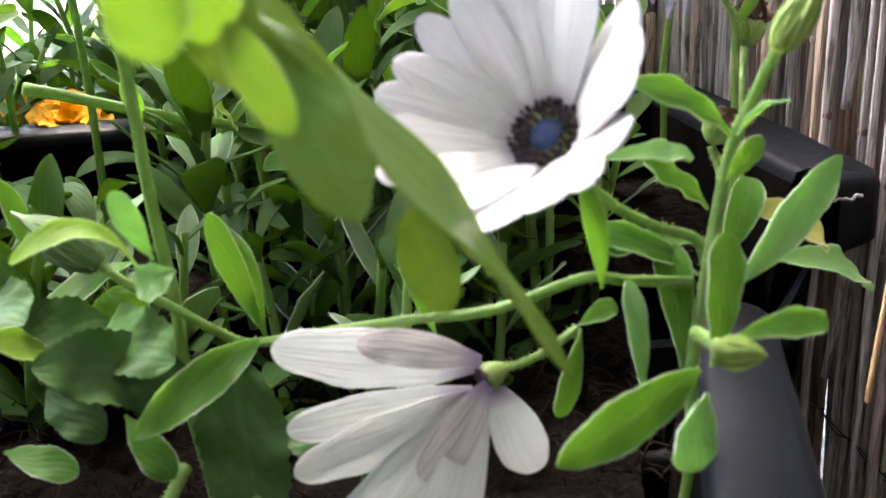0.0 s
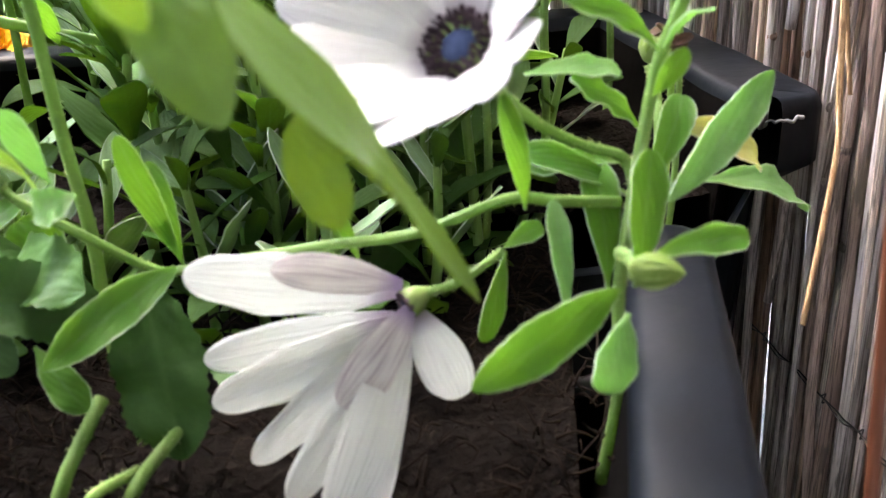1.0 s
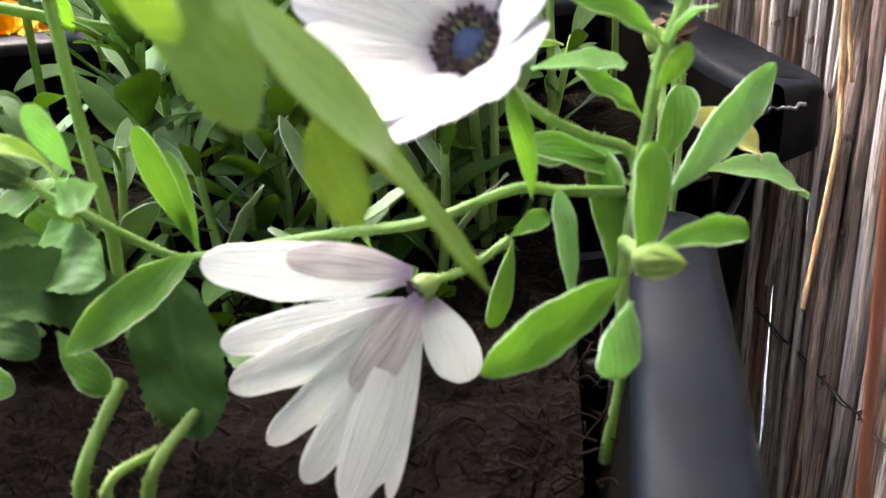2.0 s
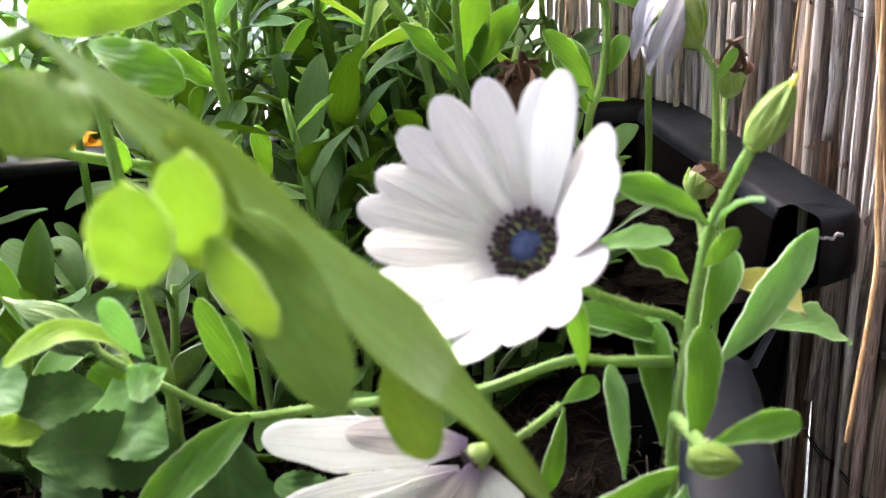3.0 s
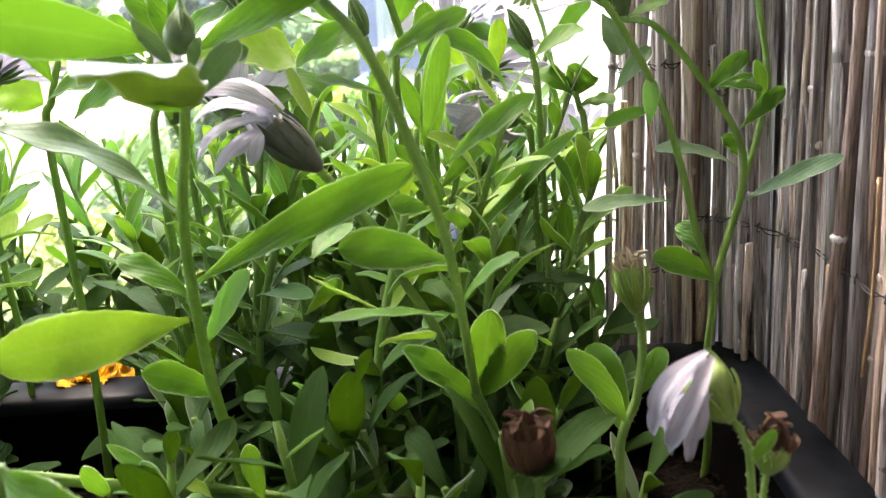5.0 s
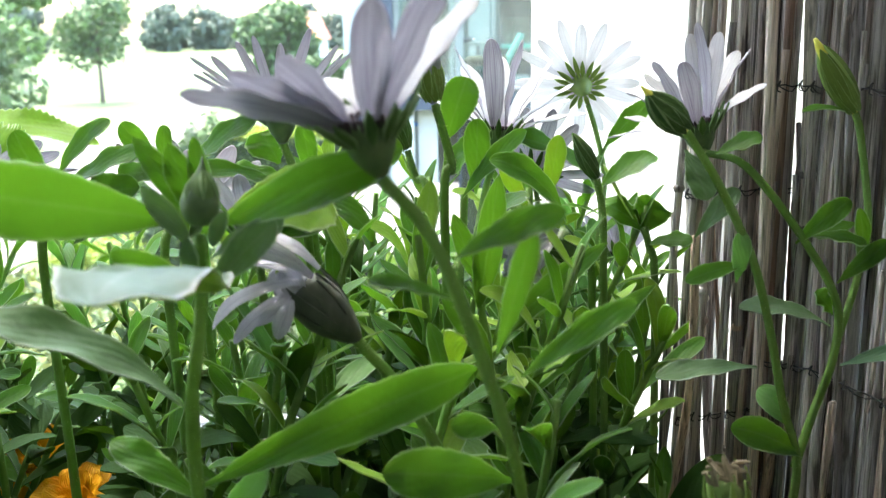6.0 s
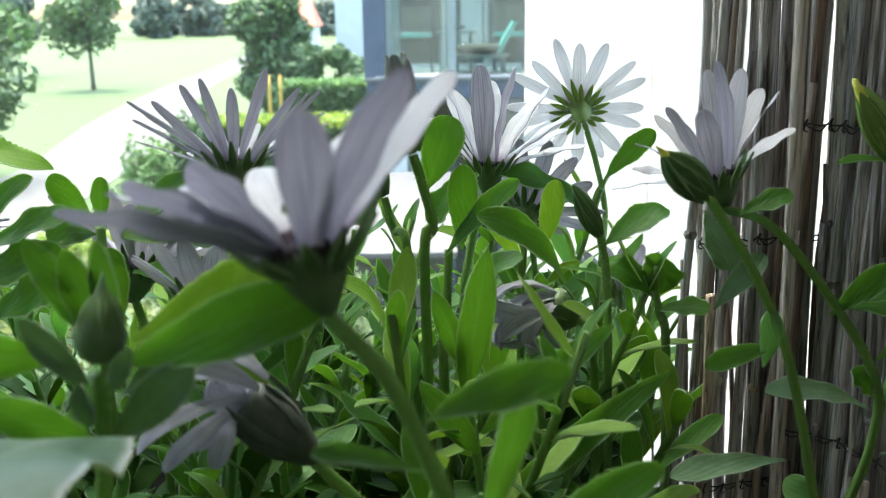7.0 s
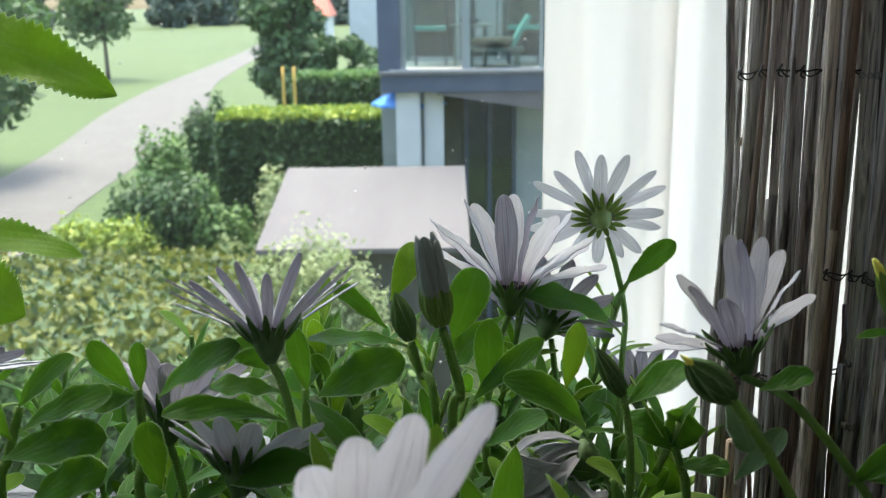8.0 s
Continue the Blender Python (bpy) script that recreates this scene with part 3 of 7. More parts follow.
def hedge(x0, x1, y, depth, z0, z1, mat, top, label, seed, leaves=9000, size=0.06):
    t = thing("hedge", ((x0 + x1) / 2, y + depth / 2, z0), label, "hedge")
    rng = np.random.default_rng(seed)
    w, h = x1 - x0, z1 - z0
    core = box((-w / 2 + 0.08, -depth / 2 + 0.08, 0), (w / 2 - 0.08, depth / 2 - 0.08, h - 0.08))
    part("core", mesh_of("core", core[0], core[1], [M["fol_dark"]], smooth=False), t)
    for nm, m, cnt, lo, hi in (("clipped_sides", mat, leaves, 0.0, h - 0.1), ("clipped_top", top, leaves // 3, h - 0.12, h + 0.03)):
        c = np.stack([rng.uniform(-w / 2, w / 2, cnt), rng.uniform(-depth / 2, depth / 2, cnt), rng.uniform(lo, hi, cnt)], 1)
        if lo == 0.0:
            side = rng.random(cnt)
            c[side < 0.62, 1] = -depth / 2 + rng.normal(0, 0.035, (side < 0.62).sum())
            c[side >= 0.81, 0] = w / 2 + rng.normal(0, 0.03, (side >= 0.81).sum())
            m2 = (side >= 0.62) & (side < 0.81)
            c[m2, 0] = -w / 2 + rng.normal(0, 0.03, m2.sum())
        n = rng.normal(size=(cnt, 3))
        n /= np.linalg.norm(n, axis=1)[:, None]
        u = np.cross(n, rng.normal(size=(cnt, 3)))
        u /= np.linalg.norm(u, axis=1)[:, None]
        v = np.cross(n, u)
        s = size * (0.6 + 0.8 * rng.random(cnt))[:, None]
        vs = np.stack([c - u * s, c - v * s * 0.55, c + u * s, c + v * s * 0.55], 1).reshape(-1, 3)
        part(nm, mesh_of(nm, vs.tolist(), np.arange(cnt * 4).reshape(-1, 4).tolist(), [m], smooth=False), t)
    return t


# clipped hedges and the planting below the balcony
# lighter top colours of the two tall hedges paint in light from above
hedge(-4.1, -0.85, 17.6, 1.4, GROUND, -1.5, M["fol_dark"], M["fol_lime"], "tall clipped dark green hedge, top coloured lime as lit", 11, 11000, 0.07)
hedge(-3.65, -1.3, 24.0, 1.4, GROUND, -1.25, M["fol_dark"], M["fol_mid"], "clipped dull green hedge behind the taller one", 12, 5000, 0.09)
hedge(-8.4, -0.2, 8.0, 4.0, GROUND, -2.55, M["fol_mid"], M["fol_mix"], "low broad hedge flecked with yellow leaves", 13, 30000, 0.06)
shrub(-5.05, 17.0, GROUND, 0.6, 0.6, 1.2, M["fol_mid"], "rounded green garden shrub beside the path", 21, 4200, 0.06)
shrub(-4.9, 20.0, GROUND, 0.6, 0.6, 1.45, M["fol_dark"], "upright dark green garden shrub", 22, 3200, 0.07)
shrub(-4.5, 14.6, GROUND, 1.25, 0.8, 1.05, M["fol_dark"], "spreading dark green garden shrub beside the path", 23, 7500, 0.06)
shrub(-3.3, 14.4, GROUND, 0.5, 0.45, 0.95, M["fol_mid"], "small green garden shrub before the hedge", 24, 2600, 0.06)
shrub(-4.7, 12.9, GROUND, 0.95, 0.7, 0.88, M["fol_lime"], "feathery lime green garden grass clump", 25, 7000, 0.055)
shrub(-2.95, 13.0, GROUND, 0.5, 0.4, 0.75, M["fol_pale"], "pale feathery garden shrub", 26, 2600, 0.05)
shrub(-2.27, 13.6, GROUND, 0.52, 0.45, 1.14, M["fol_pale"], "pale grey green rounded shrub by the shed", 27, 5200, 0.045)
shrub(-0.95, 7.6, GROUND, 0.72, 0.4, 1.5, M["fol_pale"], "cream variegated bushy garden shrub", 28, 34000, 0.028, lumps=22)
tree(-6.05, 41, 5.2, 2.2, M["fol_dark"], "dense dark green rounded tree at the lawn's edge", 31, 9000, 0.2, -0.12)
shrub(-6.0, 40.6, GROUND, 1.8, 1.4, 1.9, M["fol_dark"], "dark green undergrowth below the rounded tree", 36, 4500, 0.17)
tree(-3.45, 40, 3.0, 1.5, M["fol_dark"], "dark green bushy tree beside the path", 32, 5200, 0.2, -0.15)
tree(-21.0, 61, 6.6, 2.9, M["fol_dark"], "young lawn tree with slim trunk and airy crown", 33, 1700, 0.24, 0.42)
tree(-12.9, 26, 5.2, 2.9, M["fol_dark"], "near lawn tree with drooping leafy branches", 34, 3400, 0.17, 0.32)
tree(-33, 75, 8.5, 4.5, M["fol_mid"], "broad green park tree", 35, 3200, 0.4, 0.25)
rng_far = random.Random(77)
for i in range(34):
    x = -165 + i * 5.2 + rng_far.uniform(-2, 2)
    tree(x, 215 + rng_far.uniform(-12, 25), rng_far.uniform(6.0, 9.5), rng_far.uniform(5, 7.5), M["fol_haze"], "distant round park tree with haze tinted crown", 100 + i, 1500, 0.8, -0.05)


# ---- neighbouring house with balcony, and a garden shed ----
def neighbour():
    h = thing("house", (1.3, 13.0, GROUND), "neighbouring house with blue framed balcony and large windows", "house")
    o = Vector(h.location)

    def block(nm, lo, hi, mat, label="", parent=h):
        v, f, _ = box(lo, hi)
        return part(nm, mesh_of(nm, [Vector(q) - o for q in v], f, [mat], smooth=False), parent, label)

    def wedge(nm, x0, x1, y0, y1, top, left, right, mat, label=""):
        """A slab hanging below a level top whose underside slopes from left to right."""
        v = [(x0, y0, top), (x1, y0, top), (x1, y1, top), (x0, y1, top), (x0, y0, left), (x1, y0, right), (x1, y1, right), (x0, y1, left)]
        f = [(0, 1, 2, 3), (7, 6, 5, 4), (0, 4, 5, 1), (1, 5, 6, 2), (2, 6, 7, 3), (3, 7, 4, 0)]
        return part(nm, mesh_of(nm, [Vector(q) - o for q in v], f, [mat], smooth=False), h, label)

    block("wall", (-0.85, 14.2, -4), (6, 18, 4), M["grey_wall"])
    block("balcony_slab", (-0.72, 12.3, -0.64), (6, 14.197, -0.42), M["blue_metal"], "dark blue balcony edge")
    block("slab_lip", (-0.76, 12.27, -0.42), (6, 12.36, -0.385), M["concrete"], "pale stone edging")
    block("balcony_floor", (-0.62, 12.37, -0.417), (5.9, 14.19, -0.36), M["plaster"])
    block("corner_post", (-0.76, 12.4, -0.38), (-0.48, 12.66, 4), M["blue_metal"])
    block("corner_post", (-0.475, 12.46, -0.38), (-0.41, 12.52, 4), M["grey_wall"])
    for x in (0.3, 1.28):
        block("frame_post", (x, 12.42, -0.36), (x + (0.1 if x == 0.3 else 0.04), 12.48, 3.2), M["grey_wall"])
    for x0, x1 in ((-0.405, 0.295), (0.405, 1.275), (1.325, 2.3)):
        block("pane", (x0, 12.44, -0.34), (x1, 12.45, 3.1), M["glass_dark"]).visible_shadow = False
    for x0, x1 in ((-0.35, 0.25), (0.5, 0.85), (0.98, 2.2)):
        block("window", (x0, 14.15, -0.3), (x1, 14.19, 2.2), M["glass_dark"])
        block("window_frame", (x0 - 0.06, 14.12, -0.36), (x1 + 0.06, 14.145, -0.3), M["white_paint"])
        block("window_frame", (x1, 14.12, -0.297), (x1 + 0.06, 14.145, 2.2), M["white_paint"])
    block("wall_panel", (0.52, 14.1, -0.05), (0.83, 14.118, 1.3), M["white_paint"], "white panel beside the window")
    block("column", (-0.55, 12.4, -4), (-0.24, 12.7, -0.644), M["white_paint"])
    block("column", (-0.19, 12.5, -4), (0.06, 12.8, -0.644), M["white_paint"])
    block("column_joint", (-0.24, 12.56, -4), (-0.19, 12.66, -0.644), M["grey_wall"])
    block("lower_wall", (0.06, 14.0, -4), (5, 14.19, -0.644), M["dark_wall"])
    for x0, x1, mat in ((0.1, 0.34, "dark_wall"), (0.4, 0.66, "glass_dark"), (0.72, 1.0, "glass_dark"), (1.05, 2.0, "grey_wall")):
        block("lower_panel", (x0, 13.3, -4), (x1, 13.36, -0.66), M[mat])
    for x in (0.345, 0.665, 1.005):
        block("lower_frame", (x, 13.26, -4), (x + 0.05, 13.38, -0.65), M["blue_metal"])
    wedge("folded_awning", -0.02, 1.3, 12.32, 13.2, -0.645, -0.67, -0.88, M["beige"], "folded grey awning below the slab")
    return h


neighbour()


def balcony_chair(x, y):
    c = thing("balcony_chair", (x, y, -0.36), "dark balcony chair with teal seat cushion", "chair", "chairs on the neighbouring balcony")
    for dx, dy in ((-0.2, -0.2), (0.2, -0.2), (-0.2, 0.2), (0.2, 0.2)):
        part("leg", mesh_of("leg", *tube([(dx, dy, 0), (dx, dy, 0.2), (dx * 0.95, dy * 0.95, 0.42 if dy < 0 else 0.85)], 0.017, 0.015, 6)[:2], [M["blue_metal"]]), c)
    part("seat", mesh_of("seat", *box((-0.22, -0.22, 0.42), (0.22, 0.22, 0.45))[:2], [M["dark_wall"]], smooth=False), c)
    part("cushion", mesh_of("cushion", *box((-0.2, -0.2, 0.453), (0.2, 0.2, 0.51))[:2], [M["teal"]], smooth=False), c, "teal cushion")
    part("backrest", mesh_of("backrest", *box((-0.19, 0.17, 0.5), (0.19, 0.2, 0.86))[:2], [M["dark_wall"]], smooth=False), c)
    return c


balcony_chair(-0.1, 13.2)
balcony_chair(1.15, 13.3)


def balcony_table(x, y):
    c = thing("balcony_table", (x, y, -0.36), "small grey balcony table with a dark bowl", "table")
    for dx, dy in ((-0.2, -0.2), (0.2, -0.2), (-0.2, 0.2), (0.2, 0.2)):
        part("leg", mesh_of("leg", *tube([(dx, dy, 0), (dx, dy, 0.2), (dx, dy, 0.5)], 0.018, 0.018, 6)[:2], [M["grey_wall"]]), c)
    part("tabletop", mesh_of("tabletop", *box((-0.27, -0.27, 0.5), (0.27, 0.27, 0.53))[:2], [M["grey_wall"]], smooth=False), c)
    part("bowl", mesh_of("bowl", *lathe([(0.531, 0.07), (0.57, 0.13), (0.6, 0.15), (0.605, 0.14)], (0, 0, 0), (0, 0, 1), 14)[:2], [M["blue_metal"]]), c, "dark bowl")
    return c


balcony_table(0.42, 13.1)


def lounger(x, y):
    c = thing("sun_lounger", (x, y, -0.36), "dark cushioned balcony lounger with a teal towel", "lounger")
    for dx, dy in ((-0.3, -0.22), (0.3, -0.22), (-0.3, 0.22), (0.3, 0.22)):
        part("leg", mesh_of("leg", *box((dx - 0.02, dy - 0.02, 0), (dx + 0.02, dy + 0.02, 0.2))[:2], [M["grey_wall"]], smooth=False), c)
    part("frame", mesh_of("frame", *box((-0.36, -0.27, 0.2), (0.36, 0.27, 0.25))[:2], [M["grey_wall"]], smooth=False), c)
    part("cushion", mesh_of("cushion", *lathe([(0.0, 0.2), (0.03, 0.3), (0.08, 0.32), (0.12, 0.26)], (0, 0, 0.252), (0, 0, 1), 10)[:2], [M["dark_wall"]]), c, "dark seat cushion")
    v = [(0.2, -0.2, 0.27), (0.42, -0.2, 0.66), (0.42, 0.2, 0.66), (0.2, 0.2, 0.27), (0.25, -0.2, 0.25), (0.47, -0.2, 0.64), (0.47, 0.2, 0.64), (0.25, 0.2, 0.25)]
    part("backrest", mesh_of("backrest", v, [(0, 1, 2, 3), (7, 6, 5, 4), (0, 4, 5, 1), (1, 5, 6, 2), (2, 6, 7, 3), (3, 7, 4, 0)], [M["teal"]], smooth=False), c, "teal towel over the backrest")
    return c


lounger(0.72, 12.75)


def parasol(x, y):
    p = thing("parasol", (x, y, GROUND), "blue garden parasol standing open beside the house", "parasol")
    part("pole", mesh_of("pole", *tube([(0, 0, 0), (0, 0, 1.6), (0, 0, 3.3)], 0.02, 0.018, 8)[:2], [M["white_paint"]]), p)
    part("canopy", mesh_of("canopy", *lathe([(3.14, 0.5), (3.17, 0.5), (3.28, 0.3), (3.36, 0.03)], (0, 0, 0), (0, 0, 1), 8)[:2], [M["parasol"]], smooth=False), p, "blue cloth canopy")
    return p


parasol(-0.4, 12.95)


def shed():
    s = thing("garden_shed", (-0.75, 10.0, GROUND), "low garden shed with pale beige sloping felt roof", "shed")
    w = box((-0.85, -0.85, 0), (0.95, 0.95, 2.15))
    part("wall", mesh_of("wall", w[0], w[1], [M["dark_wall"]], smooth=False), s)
    for i in range(4):
        x0 = -1.0 + i * 0.511
        v = [(x0, -1.05, 2.2), (x0 + 0.51, -1.05, 2.2), (x0 + 0.51, 1.12, 2.62), (x0, 1.12, 2.62)]
        v += [(x, y, z - 0.05) for x, y, z in v]
        f = [(0, 1, 2, 3), (7, 6, 5, 4), (0, 4, 5, 1), (1, 5, 6, 2), (2, 6, 7, 3), (3, 7, 4, 0)]
        part("roof_panel", mesh_of("roof_panel", v, f, [M["beige"]], smooth=False), s)
    return s


shed()
for x, y in ((-3.55, 22.0), (-3.3, 22.0)):
    p = thing("garden_stake", (x, y, GROUND), "ochre wooden stake beside the hedge", "stake", "stakes by the hedge")
    part("post", mesh_of("post", *tube([(0, 0, 0), (0, 0, 1.5), (0, 0, 3.1)], 0.04, 0.035, 7)[:2], [M["wood_post"]]), p)


def far_house(x, y):
    h = thing("far_house", (x, y, GROUND), "distant house with red tiled roof among trees", "house")
    part("wall", mesh_of("wall", *box((-3, -3, 0), (3, 3, 3.2))[:2], [M["white_paint"]], smooth=False), h)
    v = [(-3.4, -3.4, 3.2), (3.4, -3.4, 3.2), (3.4, 3.4, 3.2), (-3.4, 3.4, 3.2), (-2.4, 0, 6.2), (2.4, 0, 6.2)]
    part("roof", mesh_of("roof", v, [(0, 1, 5, 4), (1, 2, 5), (2, 3, 4, 5), (3, 0, 4), (3, 2, 1, 0)], [M["roof_red"]], smooth=False), h)


far_house(-15.6, 112)


def white_block(x, y):
    h = thing("white_house", (x, y, GROUND), "plain white rendered house end behind the bushes", "house")
    part("wall", mesh_of("wall", *box((-0.62, -1.5, 0), (0.62, 1.5, 9.0))[:2], [M["white_paint"]], smooth=False), h)
    part("roof_edge", mesh_of("roof_edge", *box((-0.72, -1.6, 9.0), (0.72, 1.6, 9.15))[:2], [M["blue_metal"]], smooth=False), h)


white_block(-3.5, 46)


# ---- planters, soil ----
def ring(rows, outline):
    """A moulded vessel: rows of (inset, z) along an outline of corners with rounded turns."""
    cx, cy = sum(p[0] for p in outline) / len(outline), sum(p[1] for p in outline) / len(outline)
    base = []
    m = len(outline)
    for i in range(m):
        p, a, b = Vector(outline[i]), Vector(outline[i - 1]), Vector(outline[(i + 1) % m])
        da, db = (a - p).normalized(), (b - p).normalized()
        r = 0.02
        for k in range(6):
            t = k / 5
            base.append((p + da * r) * (1 - t) ** 2 + p * 2 * t * (1 - t) + (p + db * r) * t * t)
        a0, b0 = p + db * r, b - db * r
        steps = max(2, int((b0 - a0).length / 0.012))
        base += [a0.lerp(b0, k / steps) for k in range(1, steps)]
    n = len(base)
    vs, fs = [], []
    for inset, z in rows:
        for i, p in enumerate(base):
            tg = (base[(i + 1) % n] - base[i - 1]).normalized()
            nrm = Vector((tg.y, -tg.x))
            if nrm.dot(p - Vector((cx, cy))) < 0:
                nrm = -nrm
            q = p - nrm * inset
            vs.append((q.x, q.y, z + 0.0012 * noise.noise(Vector((q.x * 25, q.y * 25, z)))))
    for j in range(len(rows) - 1):
        for i in range(n):
            a, b = j * n + i, j * n + (i + 1) % n
            fs.append((a, b, b + n, a + n))
    return vs, fs


def planter(outline, top, label, lip=0.017, sag=lambda x, y, z: z):
    lo = Vector((sum(p[0] for p in outline) / 4, sum(p[1] for p in outline) / 4, 0))
    t = thing("planter", lo, label, "planter", "planters along the screen")
    rows = [(0.055, 0.004), (0.03, 0.004), (0.018, top - 0.035), (0.012, top - 0.03), (0.0, top - 0.022), (0.0, top - 0.004), (0.0015, top - 0.0008), (0.004, top), (lip - 0.004, top - 0.0006), (lip - 0.001, top - 0.002), (lip, top - 0.006), (lip + 0.006, top - 0.06), (lip + 0.03, 0.03), (0.09, 0.03)]
    for name, some, close in (("tub", rows[:4], True), ("rim", rows[3:11], False), ("inner_wall", rows[10:], True)):
        vs, fs = ring(some, outline)
        n = len(vs) // len(some)
        if close:
            fs.append(tuple(range(n)) if name == "tub" else tuple(range(len(vs) - n, len(vs)))[::-1])
        if name == "rim":
            fs = [q for q in fs if all(vs[k][2] - sag(*vs[k]) < 0.004 for k in q)]
        vs = [Vector((x, y, sag(x, y, z))) - lo for x, y, z in vs]
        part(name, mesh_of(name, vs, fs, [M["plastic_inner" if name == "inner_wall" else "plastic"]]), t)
    return t


FAR = [(0.189, 0.334), (0.191, 0.52), (-0.62, 0.52), (-0.62, 0.334)]
NEAR = [(0.072, 0.13), (0.13, 0.297), (-0.55, 0.322), (-0.55, 0.13)]
pf = planter(FAR, 0.204, "long black plastic flower trough with a torn rim corner", 0.026, lambda x, y, z: min(z, 0.148) if y < 0.40 and x < 0.163 else z)
# back rim cut down below the soil just to keep it from showing
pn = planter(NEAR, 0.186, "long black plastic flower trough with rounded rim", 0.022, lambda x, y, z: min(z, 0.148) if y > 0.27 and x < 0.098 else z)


def scraps():
    """The torn, whitened edge of the rim's corner."""
    rng = random.Random(9)
    line = [(0.1635 + i * 0.0011, 0.3335 + rng.uniform(-0.0006, 0.0004), 0.1985 + rng.uniform(-0.0008, 0.0008)) for i in range(12)]
    v, f, u = tube(line, 0.0003, 0.0006, 6, pf.location, 4, 0.6)
    part("torn_edge", mesh_of("torn_edge", v, f, [M["torn"]], u), pf, "whitened torn plastic edge")


scraps()


def soil(outline, z, inset, label, seed):
    xs, ys = [p[0] for p in outline], [p[1] for p in outline]
    nx, ny = 130, 46
    vs, fs = [], []
    q = [Vector(p) for p in outline]
    for j in range(ny + 1):
        for i in range(nx + 1):
            u, v = i / nx, j / ny
            a = q[3].lerp(q[0], u)
            b = q[2].lerp(q[1], u)
            p = a.lerp(b, v)
            c = Vector((p.x, p.y, 0))
            h = 0.006 * noise.noise(c * 30 + Vector((seed, 0, 0))) + 0.004 * noise.noise(c * 110) + 0.0025 * noise.noise(c * 300)
            vs.append((p.x, p.y, z + h))
    for j in range(ny):
        for i in range(nx):
            a = j * (nx + 1) + i
            fs.append((a, a + 1, a + nx + 2, a + nx + 1))
    return tagged(new("soil", mesh_of("soil", vs, fs, [M["soil"]])), label, "soil", kind="stuff")


SOIL = 0.158
soil([(0.052, 0.15), (0.108, 0.352), (-0.52, 0.362), (-0.52, 0.15)], SOIL, 0, "dark fibrous damp peat soil", 1)
soil([(0.163, 0.36), (0.165, 0.495), (-0.59, 0.495), (-0.59, 0.36)], SOIL + 0.01, 0, "dark fibrous peat soil under the plants", 2)


def litter(seed, count, x0, x1, y0, y1, z):
    rng = random.Random(seed)
    bits = []
    for _ in range(count):
        x, y, a, l = rng.uniform(x0, x1), rng.uniform(y0, y1), rng.uniform(0, 6.28), rng.uniform(0.002, 0.009)
        e = Vector((math.cos(a) * l, math.sin(a) * l, rng.uniform(-0.001, 0.006)))
        p = Vector((x, y, z + rng.uniform(0.0, 0.005)))
        bits.append(tube([p, p + e * 0.5 + Vector((0, 0, rng.uniform(-0.001, 0.003))), p + e], rng.uniform(0.00015, 0.0005), 0.0002, 4, per=2))
    return tagged(new("soil_fibres", mesh_of("soil_fibres", *joined(bits)[:2], [M["fibre"]])), "loose brown root fibres and bark bits on the soil", "litter", kind="stuff")


litter(3, 2600, -0.2, 0.1, 0.17, 0.34, SOIL)


